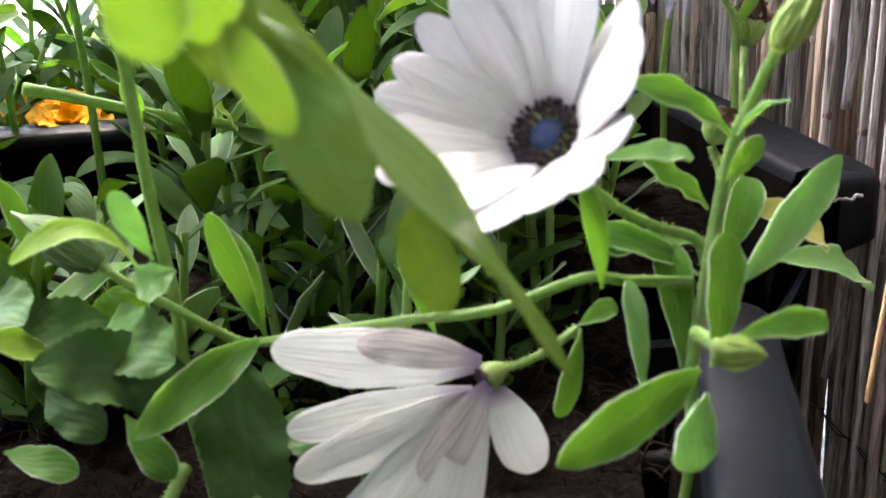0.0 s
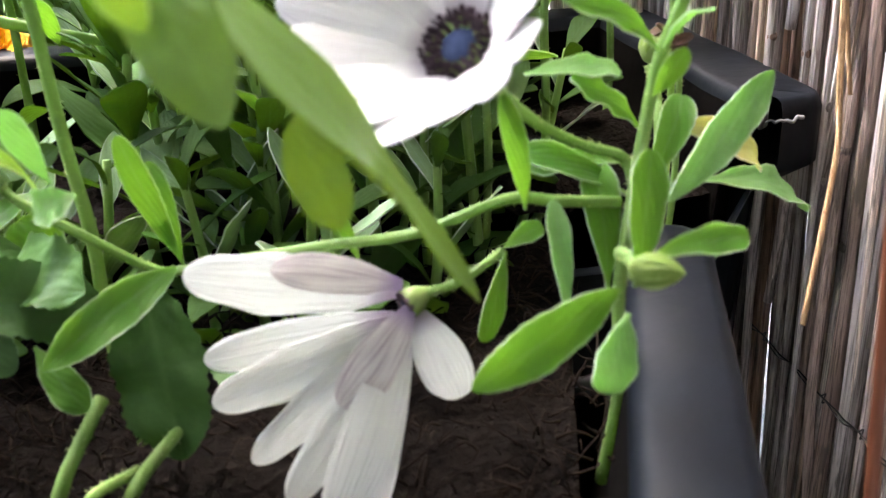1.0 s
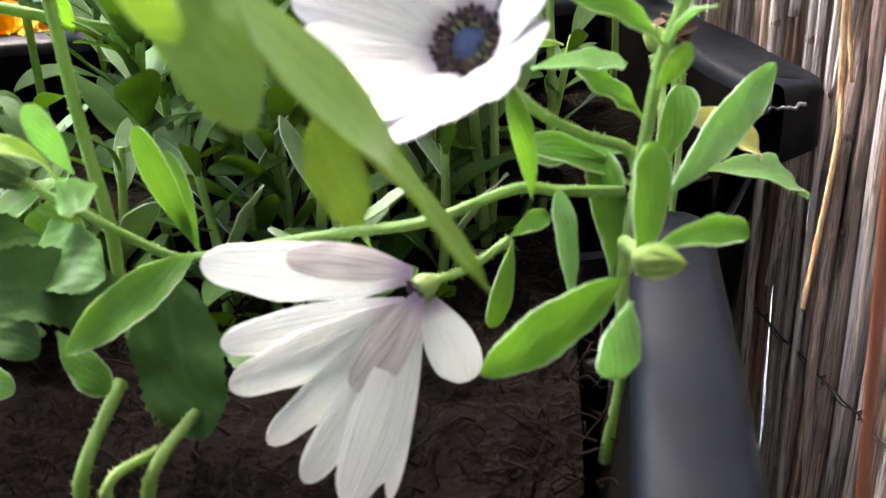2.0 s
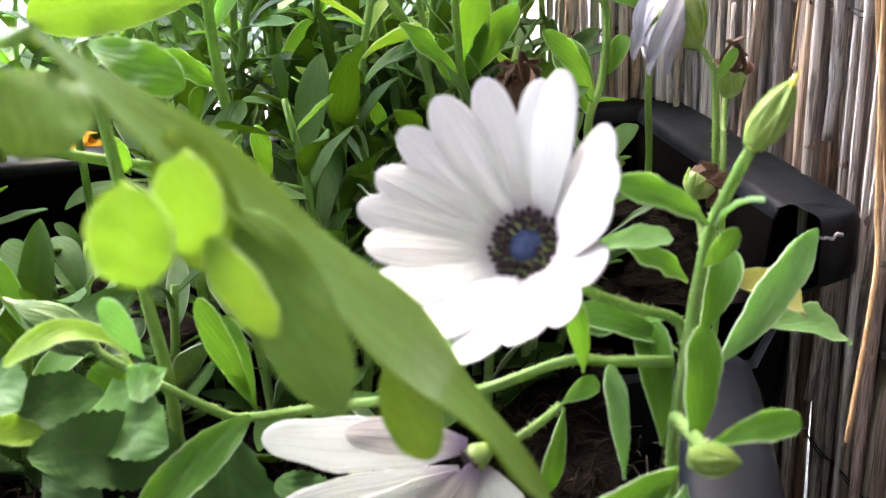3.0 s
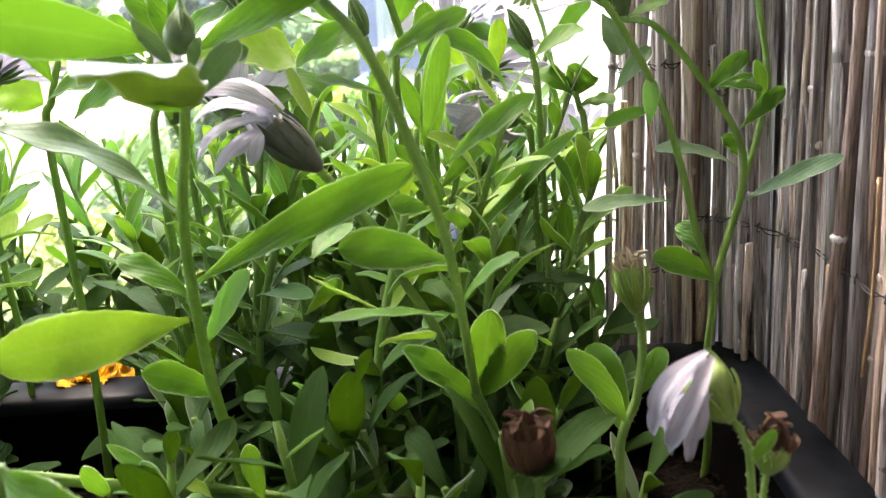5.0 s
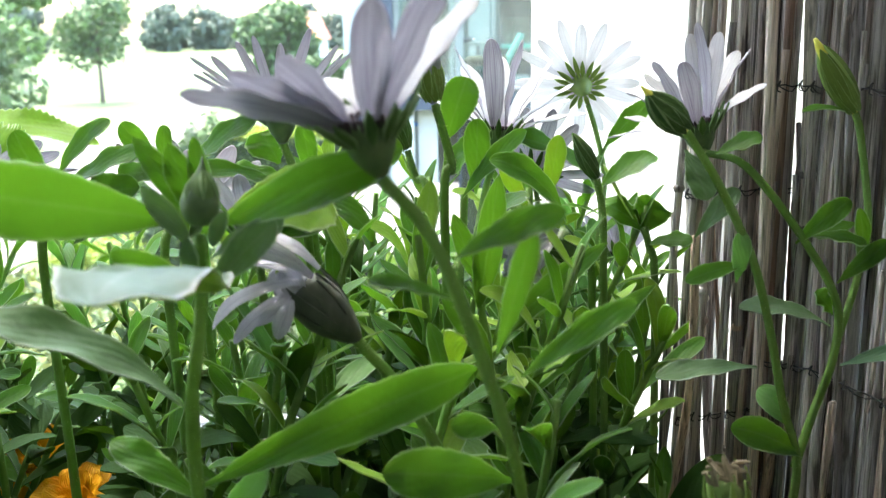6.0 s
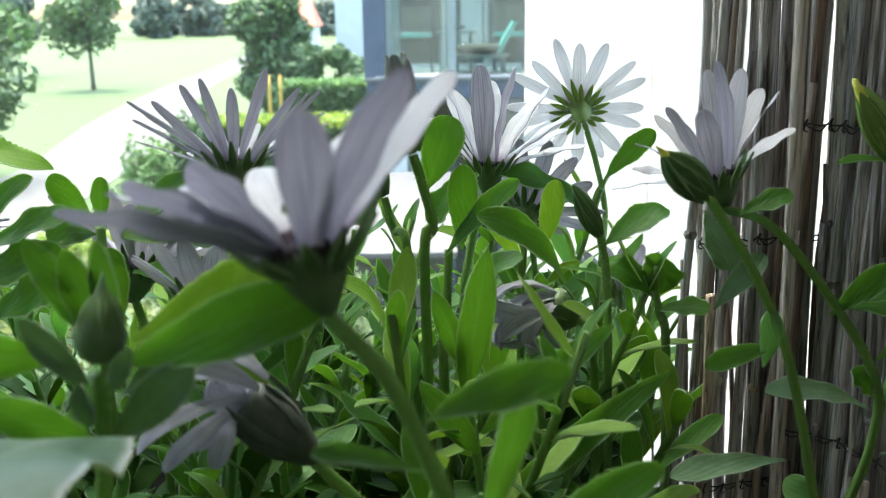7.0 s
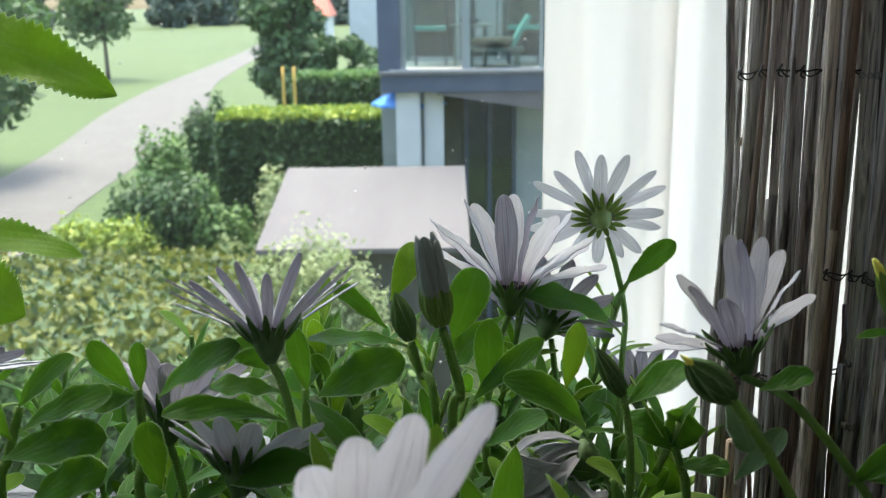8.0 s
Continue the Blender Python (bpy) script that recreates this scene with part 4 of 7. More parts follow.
# ---- reed screen ----
def screen():
    s = thing("reed_screen", (0.2, 0.3, 0), "weathered grey brown reed privacy screen bound with black wire", "reed screen")
    o = Vector(s.location)
    rng = random.Random(14)
    # plan of the two overlapping layers, far end first
    far = spline([(0.1365, 0.532, 0), (0.155, 0.536, 0), (0.178, 0.54, 0), (0.208, 0.545, 0)], 8)
    near = spline([(0.168, 0.522, 0), (0.183, 0.512, 0), (0.199, 0.47, 0), (0.2, 0.42, 0), (0.199, 0.36, 0), (0.198, 0.3, 0), (0.198, 0.24, 0), (0.2, 0.17, 0), (0.2, 0.1, 0), (0.205, 0.0, 0)], 8)

    def run(line, gap, fat, lo, hi, lean=1.0, tilt=0.0):
        acc, pts = 0.0, []
        for a, b in zip(line, line[1:]):
            d = (b - a)
            l = d.length
            while acc < l:
                pts.append(Vector((*(a + d * acc / l)[:2], 0)))
                acc += gap * rng.uniform(0.75, 1.25)
            acc -= l
        for p in pts:
            r = fat * rng.choice((rng.uniform(0.5, 0.8), rng.uniform(0.75, 1.1), rng.uniform(1.0, 1.35)))
            a, j = rng.uniform(-0.012, 0.012) * lean, rng.uniform(-0.028, 0.028)
            top = rng.choice((hi, hi, hi, hi, rng.uniform(0.3, 0.5)))
            q = p + Vector((rng.uniform(-0.0025, 0.0025), rng.uniform(-0.0025, 0.0025), lo))
            n = 5
            path = [q + Vector((a * k / n + 0.0036 * math.sin(k * 1.7 + j * 900) + tilt * k / n, j * k / n, (top - lo) * k / n)) for k in range(n + 1)]
            v, f, u = tube(path, r, r * 0.8, 8, o, 7, 0.2, rng.uniform(0.75, 1))
            part("reed", mesh_of("reed", v, f, [M["reed"]], u), s)
            if rng.random() < 0.6:
                for h in (rng.uniform(0.15, 0.35), rng.uniform(0.35, 0.6)):
                    if h < top:
                        k = (h - lo) / (top - lo) * n
                        i = min(n - 1, int(k))
                        c = path[i].lerp(path[i + 1], k - i)
                        part("node", mesh_of("node", *lathe([(-0.0014, r * 0.85), (-0.0004, r * 1.08), (0.0005, r * 1.08), (0.0014, r * 0.85)], c, (0, 0, 1), 7, o)[:2], [M["reed"]]), s)

    run(far, 0.0041, 0.0019, 0.02, 1.15, 0.5)
    run(near, 0.0056, 0.0024, 0.02, 1.15, 1.3)
    run([p + Vector((-0.004, -0.001, 0)) for p in near], 0.0105, 0.0021, 0.02, 1.15, 1.3)
    run([p + Vector((0.0085, 0.003, 0)) for p in near], 0.005, 0.0026, 0.02, 1.15)
    run([p + Vector((0.003, 0.008, 0)) for p in far], 0.0034, 0.0023, 0.02, 1.15, 0.5)
    run([p + Vector((0.004, 0.014, 0)) for p in far] + [p + Vector((0.013, 0.004, 0)) for p in near[:22]], 0.0034, 0.0023, 0.02, 1.15, 0.5)
    # binding wires, looped round the reeds
    for line, zs in ((far, (0.09, 0.235, 0.325, 0.428)), (near, (0.1, 0.262, 0.365, 0.47))):
        for z in zs:
            pts = []
            for i, p in enumerate(line):
                d = (line[min(i + 1, len(line) - 1)] - line[max(0, i - 1)]).normalized()
                nrm = Vector((d.y, -d.x, 0)) if line is near else Vector((0, -1, 0))
                if nrm.x > 0.2:
                    nrm = -nrm
                pts.append(Vector((*p[:2], z + rng.uniform(-0.0006, 0.0006))) + nrm * (0.0062 + rng.uniform(-0.0004, 0.0006)))
            part("binding_wire", mesh_of("binding_wire", *tube(pts, 0.0003, 0.0003, 5, o, 2)[:2], [M["wire"]]), s, "thin black wire")
            low = [q + Vector((0, 0, -0.0016 if i % 3 else 0.0004)) for i, q in enumerate(pts)]
            part("binding_wire", mesh_of("binding_wire", *tube(low, 0.00026, 0.00026, 5, o, 2)[:2], [M["wire"]]), s, "thin black wire")
            for k in range(0, len(pts) - 1, 3):
                p = pts[k]
                loop = [p + Vector((0, 0, 0)), p + Vector((0.0006, -0.0015, 0.0018)), p + Vector((-0.0006, -0.002, -0.0012)), p + Vector((0.0012, -0.0006, -0.0022))]
                part("wire_twist", mesh_of("wire_twist", *tube(loop, 0.0003, 0.0003, 4, o, 3)[:2], [M["wire"]]), s)
    # split and bent stalks
    for rows, r in ((((0.187, 0.345, 0.29), (0.188, 0.343, 0.255), (0.184, 0.33, 0.208), (0.178, 0.318, 0.19), (0.158, 0.292, 0.152)), 0.0021),
                    (((0.193, 0.36, 0.31), (0.19, 0.352, 0.27), (0.19, 0.34, 0.225), (0.189, 0.332, 0.205)), 0.0019),
                    (((0.19, 0.40, 0.3), (0.187, 0.393, 0.27), (0.184, 0.39, 0.24)), 0.0012)):
        part("split_reed", mesh_of("split_reed", *tube(rows, r, r * 0.7, 6, o, 6, 0.1, 0.5)[:2], [M["reed_tan"]]), s, "tan split reed stalk")
    # loose strips, broken ends and sheaths standing before the bundle
    for _ in range(95):
        k = rng.randrange(4, len(near) - 1)
        c = near[k].lerp(near[min(k + 1, len(near) - 1)], rng.random())
        z0, l = rng.uniform(0.06, 0.48), rng.uniform(0.03, 0.16)
        r = rng.choice((0.0007, 0.0011, 0.0016, 0.0022, 0.003))
        e = Vector((rng.uniform(-0.002, 0.001), rng.uniform(-0.012, 0.012), l))
        q = c + Vector((-0.0035 - r - rng.uniform(0, 0.0012), 0, z0))
        v, f, u = tube([q, q + e * 0.4 + Vector((rng.uniform(-0.001, 0.001), 0, 0)), q + e], r * rng.uniform(0.7, 1), r, 6, o, 4, 0.22, rng.uniform(0.45, 1))
        part("split_reed", mesh_of("split_reed", v, f, [M["reed"]], u), s)
    return s


screen()

# rust brown plant stick standing between the planter and the screen
stick = thing("plant_stick", (0.1134, 0.19, SOIL), "slim rust brown wooden plant stick pushed into soil", "plant stick")


# ---- plants ----
BRACT = {"calyx": "bract", "calyx_light": "bract_light"}


def stem_hairs(p, points, r0, r1, seed):
    """Short pale hairs standing off a stem."""
    rng = random.Random(seed)
    line, o = spline(points, 8), p.location
    vs, fs = [], []
    for _ in range(int(90 + 900 * (line[-1] - line[0]).length)):
        i = rng.randrange(len(line) - 1)
        c = line[i].lerp(line[i + 1], rng.random())
        d = (line[i + 1] - line[i]).normalized()
        out = Vector([rng.gauss(0, 1) for _ in range(3)])
        out = (out - d * out.dot(d)).normalized()
        r = r0 + (r1 - r0) * i / len(line)
        q, w, l = c + out * r * 0.9 - o, d * 0.00011, rng.uniform(0.0004, 0.0011)
        k = len(vs)
        vs += [q - w, q + w, q + d.cross(out) * 0.00013, q + out * l + d * l * rng.uniform(-0.2, 0.5)]
        fs += [(k, k + 1, k + 3), (k + 1, k + 2, k + 3), (k + 2, k, k + 3)]
    return tagged(part("stem_hairs", mesh_of("stem_hairs", vs, fs, [M["hair"]]), p, "short pale stem hairs"), kind="stuff")


def plant(label, points, r0=0.0021, r1=0.0015, mat="stem", name="daisy_plant", group="african daisies"):
    p = thing(name, points[0], label, "flowering plant", group)
    v, f, u = tube(points, r0, r1, 10, points[0], 6, 0.09)
    part("stem", mesh_of("stem", v, f, [M[mat]], u), p)
    stem_hairs(p, [Vector(q) for q in points], r0, r1, len(label))
    return p


def leaf(p, bx, by, bz, tx, ty, tz, width, face=0.5, bend=0.1, mat="leaf", shape="spoon", teeth=0.045, fold=0.2, wave=0.13, n=24, under=""):
    """One leaf of a plant; face: 0 looks up, 1 towards the house, -1 away from it."""
    odd = (bx * 7919 + tz * 6151) % 1.0
    v, f, u, s = blade((bx, by, bz), (tx, ty, tz), width, (0, -face, 1 - abs(face)), bend, shape, fold, p.location, n, 0.00045, teeth, wave * (0.6 + odd), 0.7 * (odd - 0.5), 0.12 * (0.5 - odd))
    return part("leaf", mesh_of("leaf", v, f, [M[mat], M[under or mat]], u, s), p)


def leaves(p, rows, **kw):
    for row in rows:
        leaf(p, *row, **kw)


def head_frame(axis):
    ax = Vector(axis).normalized()
    u = (Vector((0, 0, 1)) - ax * ax.z)
    u = u.normalized() if u.length > 0.05 else ax.orthogonal().normalized()
    return ax, u, ax.cross(u)


def daisy(p, centre, axis, count=17, length=0.029, width=0.0085, cone=20, seed=0, disc=0.0052, spread=4, calyx="calyx", bend=0.05, gap=None, front="petal", back="petal_back", curl=0.0, bracts=13):
    """An open flower head: receptacle with bracts, ray petals, centre disc. cone: degrees by which the petals rise towards the axis;
    gap: (from, to) degrees round the head with no petals."""
    rng = random.Random(seed)
    ax, u, w = head_frame(axis)
    c, o = Vector(centre), p.location
    k = disc / 0.0052
    cup = [(-0.0095, 0.0014), (-0.008, 0.0024), (-0.005, 0.0042), (-0.002, 0.0052), (0.0006, 0.0054), (0.0012, 0.0048)]
    head = part("flower_head", mesh_of("flower_head", *lathe([(h * k, r * k) for h, r in cup], c, ax, 16, o, 0.04)[:2], [M[calyx]]), p, "open white daisy head")
    for i in range(count):
        a = 360 * (i + rng.uniform(-0.22, 0.22)) / count
        if gap and gap[0] < a % 360 < gap[1]:
            continue
        a = radians(a)
        rad = u * math.cos(a) + w * math.sin(a)
        el = radians(cone + rng.uniform(-spread, spread))
        d = rad * math.cos(el) + ax * math.sin(el)
        l = length * rng.uniform(0.9, 1.06)
        b = c + rad * disc * 0.72 + ax * (0.0004 if i % 2 else -0.0005)
        fac = ax * math.cos(el) - rad * math.sin(el) + Vector((rng.uniform(-0.15, 0.15), rng.uniform(-0.15, 0.15), 0))
        v, f, uv, s = blade(b, b + d * l, width * rng.uniform(0.88, 1.1), fac, bend * rng.uniform(0.3, 1.5), "petal", -0.12, o, 11, 0.00035, 0, 0.03, rng.uniform(-0.15, 0.15), curl)
        part("petal", mesh_of("petal", v, f, [M[front], M[back]], uv, s), head)
    for i in range(bracts):
        a = 2 * math.pi * (i + rng.uniform(-0.2, 0.2)) / bracts
        rad = u * math.cos(a) + w * math.sin(a)
        el = radians(min(cone + 12, 75))
        b = c + rad * 0.0047 * k - ax * 0.0026 * k
        e = b + (rad * math.cos(el) + ax * math.sin(el)) * 0.0098 * k * rng.uniform(0.8, 1.15)
        v, f, uv, s = blade(b, e, 0.0024 * k, ax - rad, -0.04, "tooth", 0.25, o, 5, 0.0005)
        part("bract", mesh_of("bract", v, f, [M[BRACT.get(calyx, calyx)], M[BRACT.get(calyx, calyx)]], uv, s), head)
    if disc > 0:
        part("disc", mesh_of("disc", *lathe([(0.0008, disc * 0.56), (0.0012 * k, disc * 0.52), (0.0017 * k, disc * 0.32), (0.0018 * k, disc * 0.1)], c, ax, 14, o, 0.05)[:2], [M["disc"]]), head, "slate blue disc")
        bits = []
        for ring_r, n in ((0.94, 30), (0.8, 26), (0.66, 22), (0.54, 16)):
            for i in range(n):
                a = 2 * math.pi * (i + rng.uniform(-0.2, 0.2)) / n
                q = c + (u * math.cos(a) + w * math.sin(a)) * disc * (ring_r + rng.uniform(-0.05, 0.05))
                bits.append(lathe([(0, 0.0004 * k), (0.0016 * k * rng.uniform(0.8, 1.3), 0.00045 * k), (0.0024 * k, 0.0001 * k)], q, ax + (q - c) * 30, 5, o))
        part("floret_ring", mesh_of("floret_ring", *joined(bits)[:2], [M["disc_ring"]]), head, "ring of purple brown florets")
    return head


def petal(p, head, base, tip, width, face=0.9, bend=0.05, mat="petal", fold=-0.06):
    """One single petal of a head, whose upper face looks up (face 0) to towards the house (face 1)."""
    v, f, u, s = blade(base, tip, width, (0, -face, 1 - abs(face)), bend, "petal", fold, p.location, 14, 0.00025, 0, 0.11, (base[0] * 9173) % 0.5 - 0.25)
    return part("petal", mesh_of("petal", v, f, [M[mat], M["petal_back" if mat == "petal" else mat]], u, s), head)


def bud(p, base, tip, width, mat="calyx", tipmat=None, seed=0, open_=0.0, drop=False, furled=0):
    """A closed bud wrapped in narrow bracts, petals just showing at the tip; drop: full below and drawn out to a point; furled: how many rolled petals stand out of it."""
    b, t, o = Vector(base), Vector(tip), p.location
    ax, u, w = head_frame(t - b)
    l = (t - b).length
    r = width / 2
    prof = [(0, 0.25), (0.06, 0.55), (0.18, 0.88), (0.33, 0.98), (0.52, 0.8), (0.73, 0.46 + open_ * 0.45), (0.9, 0.16 + open_ * 0.65), (1.0, 0.04 + open_ * 0.5)]
    if drop:
        prof = [(0, 0.4), (0.07, 0.8), (0.2, 1.08), (0.34, 1.14), (0.5, 0.92), (0.66, 0.56), (0.8, 0.3), (0.92, 0.12), (1.03, 0.02)]
    head = part("bud", mesh_of("bud", *lathe([(h * l * 0.97, q * r * 0.68) for h, q in prof], b, ax, 16, o, 0.03)[:2], [M[tipmat or mat]]), p, "closed flower bud")
    rng = random.Random(seed)
    for ring_i, (n, h1) in enumerate(((6, 0.8), (7, 0.6)) if drop else ((9, 0.66), (8, 0.5)) if furled else ((9, 0.98), (8, 0.72))):
        for i in range(n):
            a = 2 * math.pi * (i + 0.5 * ring_i + rng.uniform(-0.12, 0.12)) / n
            rad = u * math.cos(a) + w * math.sin(a)
            e = h1 * rng.uniform(0.9, 1.04) * (0.86 if tipmat else 1)
            q0, q1 = b + rad * r * 0.42 + ax * l * 0.02, b + rad * r * (0.08 + open_ * 0.85) + ax * l * e
            v, f, uv, s = blade(q0, q1, r * (0.86 if ring_i == 0 else 0.75), rad, 0.74 * r / l, "lance", -0.12, o, 8, 0.0008, 0, 0.0, 0.0, -0.3 * r / l * (1 - open_))
            part("bract", mesh_of("bract", v, f, [M[BRACT.get(mat, mat)], M[BRACT.get(mat, mat)]], uv, s), head)
    for i in range(furled):
        a = 2 * math.pi * (i + rng.uniform(-0.2, 0.2)) / furled
        rad = u * math.cos(a) + w * math.sin(a)
        q0, q1 = b + rad * r * 0.66 + ax * l * 0.3, b + rad * r * rng.uniform(0.4, 0.62) + ax * l * rng.uniform(0.9, 1.04)
        v, f, uv, s = blade(q0, q1, r * 0.62, rad, 0.03, "strap", -0.25, o, 8, 0.0005, 0, 0.03)
        part("petal", mesh_of("petal", v, f, [M["petal_furled"], M["petal_furled"]], uv, s), head)
    return head


def wilted(p, base, mouth, tips, width=0.006, radius=0.0055, mat="petal_wilt", calyx="calyx", seed=0, count=12, sag=0.25):
    """A spent head: a cup whose shrivelled petals hang from its mouth towards the given tips."""
    b, m, o = Vector(base), Vector(mouth), p.location
    ax, u, w = head_frame(m - b)
    l = (m - b).length
    prof = [(0, 0.22), (0.12, 0.5), (0.35, 0.85), (0.65, 1.0), (0.9, 0.98), (1.0, 0.8)]
    head = part("flower_head", mesh_of("flower_head", *lathe([(h * l, q * radius) for h, q in prof], b, ax, 16, o, 0.24 if calyx == "petal_brown" else 0.06)[:2], [M[calyx]]), p, "spent withered flower head")
    rng = random.Random(seed)
    for i in range(count):
        a = 2 * math.pi * i / count
        rad = u * math.cos(a) + w * math.sin(a)
        s0 = m + rad * radius * 0.75 - ax * l * 0.12
        t = Vector(tips[i % len(tips)]) + Vector([rng.uniform(-0.003, 0.003) for _ in range(3)])
        v, f, uv, s = blade(s0, t, width * rng.uniform(0.6, 1.1), rad + ax * 0.6, sag * rng.uniform(0.5, 1.3), "petal", rng.uniform(0.3, 0.7), o, 10, 0.0004, 0, 0.12, rng.uniform(-0.7, 0.7))
        part("petal", mesh_of("petal", v, f, [M[mat], M[mat]], uv, s), head)
    for i in range(11):
        a = 2 * math.pi * (i + rng.uniform(-0.2, 0.2)) / 11
        rad = u * math.cos(a) + w * math.sin(a)
        v, f, uv, s = blade(b + rad * radius * 0.5 + ax * l * 0.15, b + rad * radius * rng.uniform(0.95, 1.25) + ax * l * rng.uniform(0.8, 1.15), radius * 0.5, rad, 0.14, "tooth", -0.2, o, 5, 0.0005)
        part("bract", mesh_of("bract", v, f, [M[BRACT.get(calyx, calyx)], M[BRACT.get(calyx, calyx)]], uv, s), head)
    return head


# ---- the flowering shoots that stand out ----
shoot = plant("leafy daisy shoot with a swelling yellow green bud", [(0.0815, 0.2380, 0.1520), (0.0841, 0.2360, 0.1757), (0.0826, 0.2340, 0.1994), (0.0864, 0.2380, 0.2187), (0.0904, 0.2400, 0.2405), (0.0929, 0.2380, 0.2506), (0.0947, 0.2325, 0.2610)], 0.0014, 0.0011)
leaves(shoot, [(0.0903, 0.2390, 0.2444, 0.0687, 0.2320, 0.2571, 0.0064, 0.5, 0.12), (0.0887, 0.2370, 0.2366, 0.0927, 0.2320, 0.2460, 0.0042, 0.6, 0.1), (0.0784, 0.2150, 0.2098, 0.0840, 0.2250, 0.2308, 0.0071, 0.9, 0.06), (0.0797, 0.2320, 0.2012, 0.0818, 0.2498, 0.2216, 0.0076, 0.85, 0.08), (0.0875, 0.2450, 0.2150, 0.0666, 0.2500, 0.2244, 0.0064, 0.4, 0.1), (0.0745, 0.2000, 0.2224, 0.0932, 0.2050, 0.2214, 0.0053, 0.4, 0.1), (0.0939, 0.2500, 0.2144, 0.1053, 0.2620, 0.2293, 0.0074, 0.7, 0.1)])
leaves(shoot, [(0.1118, 0.2620, 0.2098, 0.1457, 0.2800, 0.1933, 0.0117, 0.4, 0.1), (0.0898, 0.2360, 0.2457, 0.0940, 0.2250, 0.2536, 0.0039, 0.3, 0.1), (0.0696, 0.2250, 0.1995, 0.0696, 0.2350, 0.2194, 0.0044, 0.8, 0.1)], mat="leaf_pale")
leaves(shoot, [(0.0928, 0.2360, 0.2164, 0.1218, 0.2550, 0.2347, 0.0082, 0.75, 0.03)], mat="leaf_pale", shape="lance")
leaves(shoot, [(0.1002, 0.2580, 0.2248, 0.1259, 0.2660, 0.2105, 0.0102, 0.5, 0.15)], mat="leaf_yellow")
leaves(shoot, [(0.0719, 0.2050, 0.2151, 0.0471, 0.2009, 0.2026, 0.0084, 0.75, 0.04)], shape="lance")
leaves(shoot, [(0.0755, 0.2100, 0.2078, 0.0699, 0.2050, 0.1961, 0.0082, 0.8, 0.05)], mat="leaf_pale")
leaves(shoot, [(0.0618, 0.2400, 0.2078, 0.0559, 0.2350, 0.1913, 0.0046, 0.7, 0.1)])
bud(shoot, (0.0945, 0.2325, 0.2607), (0.1022, 0.2312, 0.2748), 0.0089, "calyx_light", "bud_tip", 1)
side = plant("short daisy side shoot with a green bud", [(0.0797, 0.2260, 0.2113), (0.0791, 0.2150, 0.2139), (0.0759, 0.2030, 0.2186)], 0.0014, 0.0012)
bud(side, (0.0713, 0.2000, 0.2208), (0.0791, 0.1970, 0.2203), 0.0069, "calyx_light", None, 2)
bloom = plant("african daisy with one wide open white flower", [(0.0873, 0.2400, 0.2176), (0.0858, 0.2430, 0.2233), (0.0769, 0.2430, 0.2269), (0.0673, 0.2380, 0.2334), (0.0599, 0.2310, 0.2404), (0.0563, 0.2270, 0.2443)], 0.0011, 0.0011)
daisy(bloom, (0.0509, 0.2204, 0.2512), (-0.5200, -0.5179, 0.6381), 18, 0.0256, 0.0086, 43, 4, 0.0060, 3, 'calyx_light', 0.04, None, 'petal_warm_lit')
leaves(bloom, [(0.0653, 0.2380, 0.2424, 0.0868, 0.2492, 0.2389, 0.0056, 0.4, 0.06)], mat="leaf_pale")
leaves(bloom, [(0.0647, 0.2360, 0.2175, 0.0590, 0.2290, 0.2417, 0.0042, 0.8, 0.1), (0.0936, 0.2560, 0.2251, 0.0773, 0.2500, 0.2378, 0.0069, 0.5, 0.1), (0.0881, 0.2500, 0.2203, 0.0667, 0.2480, 0.2213, 0.0067, 0.4, 0.08)])
trail = plant("long trailing daisy stem ending in a striped bud", [(0.0844, 0.2400, 0.2154), (0.0714, 0.2400, 0.2171), (0.0621, 0.2400, 0.2184), (0.0456, 0.2450, 0.2114), (0.0285, 0.2500, 0.2086), (0.0106, 0.2580, 0.2041), (-0.0021, 0.2640, 0.2005), (-0.0081, 0.2640, 0.2018), (-0.0190, 0.2640, 0.2097), (-0.0299, 0.2660, 0.2169), (-0.0344, 0.2680, 0.2203)], 0.0012, 0.001)
bud(trail, (-0.0339, 0.2680, 0.2198), (-0.0515, 0.2720, 0.2321), 0.0127, "calyx", "calyx_light", 3)
leaves(trail, [(-0.0018, 0.2650, 0.2019, -0.0097, 0.2620, 0.2311, 0.0059, 0.8, 0.05), (0.0350, 0.2560, 0.2009, 0.0277, 0.2550, 0.2228, 0.0036, 0.8, 0.1), (0.0617, 0.2420, 0.2076, 0.0704, 0.2450, 0.2102, 0.0044, 0.5, 0.1)])
leaves(trail, [(-0.0027, 0.2620, 0.2021, -0.0263, 0.2400, 0.1936, 0.0091, 0.6, 0.08)], shape="lance")
leaves(trail, [(-0.0135, 0.2380, 0.2279, -0.0205, 0.2360, 0.2253, 0.0072, 0.6, 0.2), (-0.0172, 0.2380, 0.2303, -0.0219, 0.2360, 0.2440, 0.0048, 0.7, 0.1)], mat="leaf_pale")
leaves(trail, [(-0.0222, 0.2500, 0.2237, -0.0424, 0.2400, 0.2310, 0.0053, 0.3, 0.42)], mat="leaf_lime")
leaves(trail, [(-0.0014, 0.2640, 0.2016, -0.0062, 0.2700, 0.2228, 0.0062, 0.7, 0.1)])
nod = plant("african daisy with a nodding white flower", [(0.0619, 0.2430, 0.2065), (0.0545, 0.2400, 0.2035), (0.0491, 0.2380, 0.2025), (0.0448, 0.2366, 0.2023)], 0.0009, 0.0009)
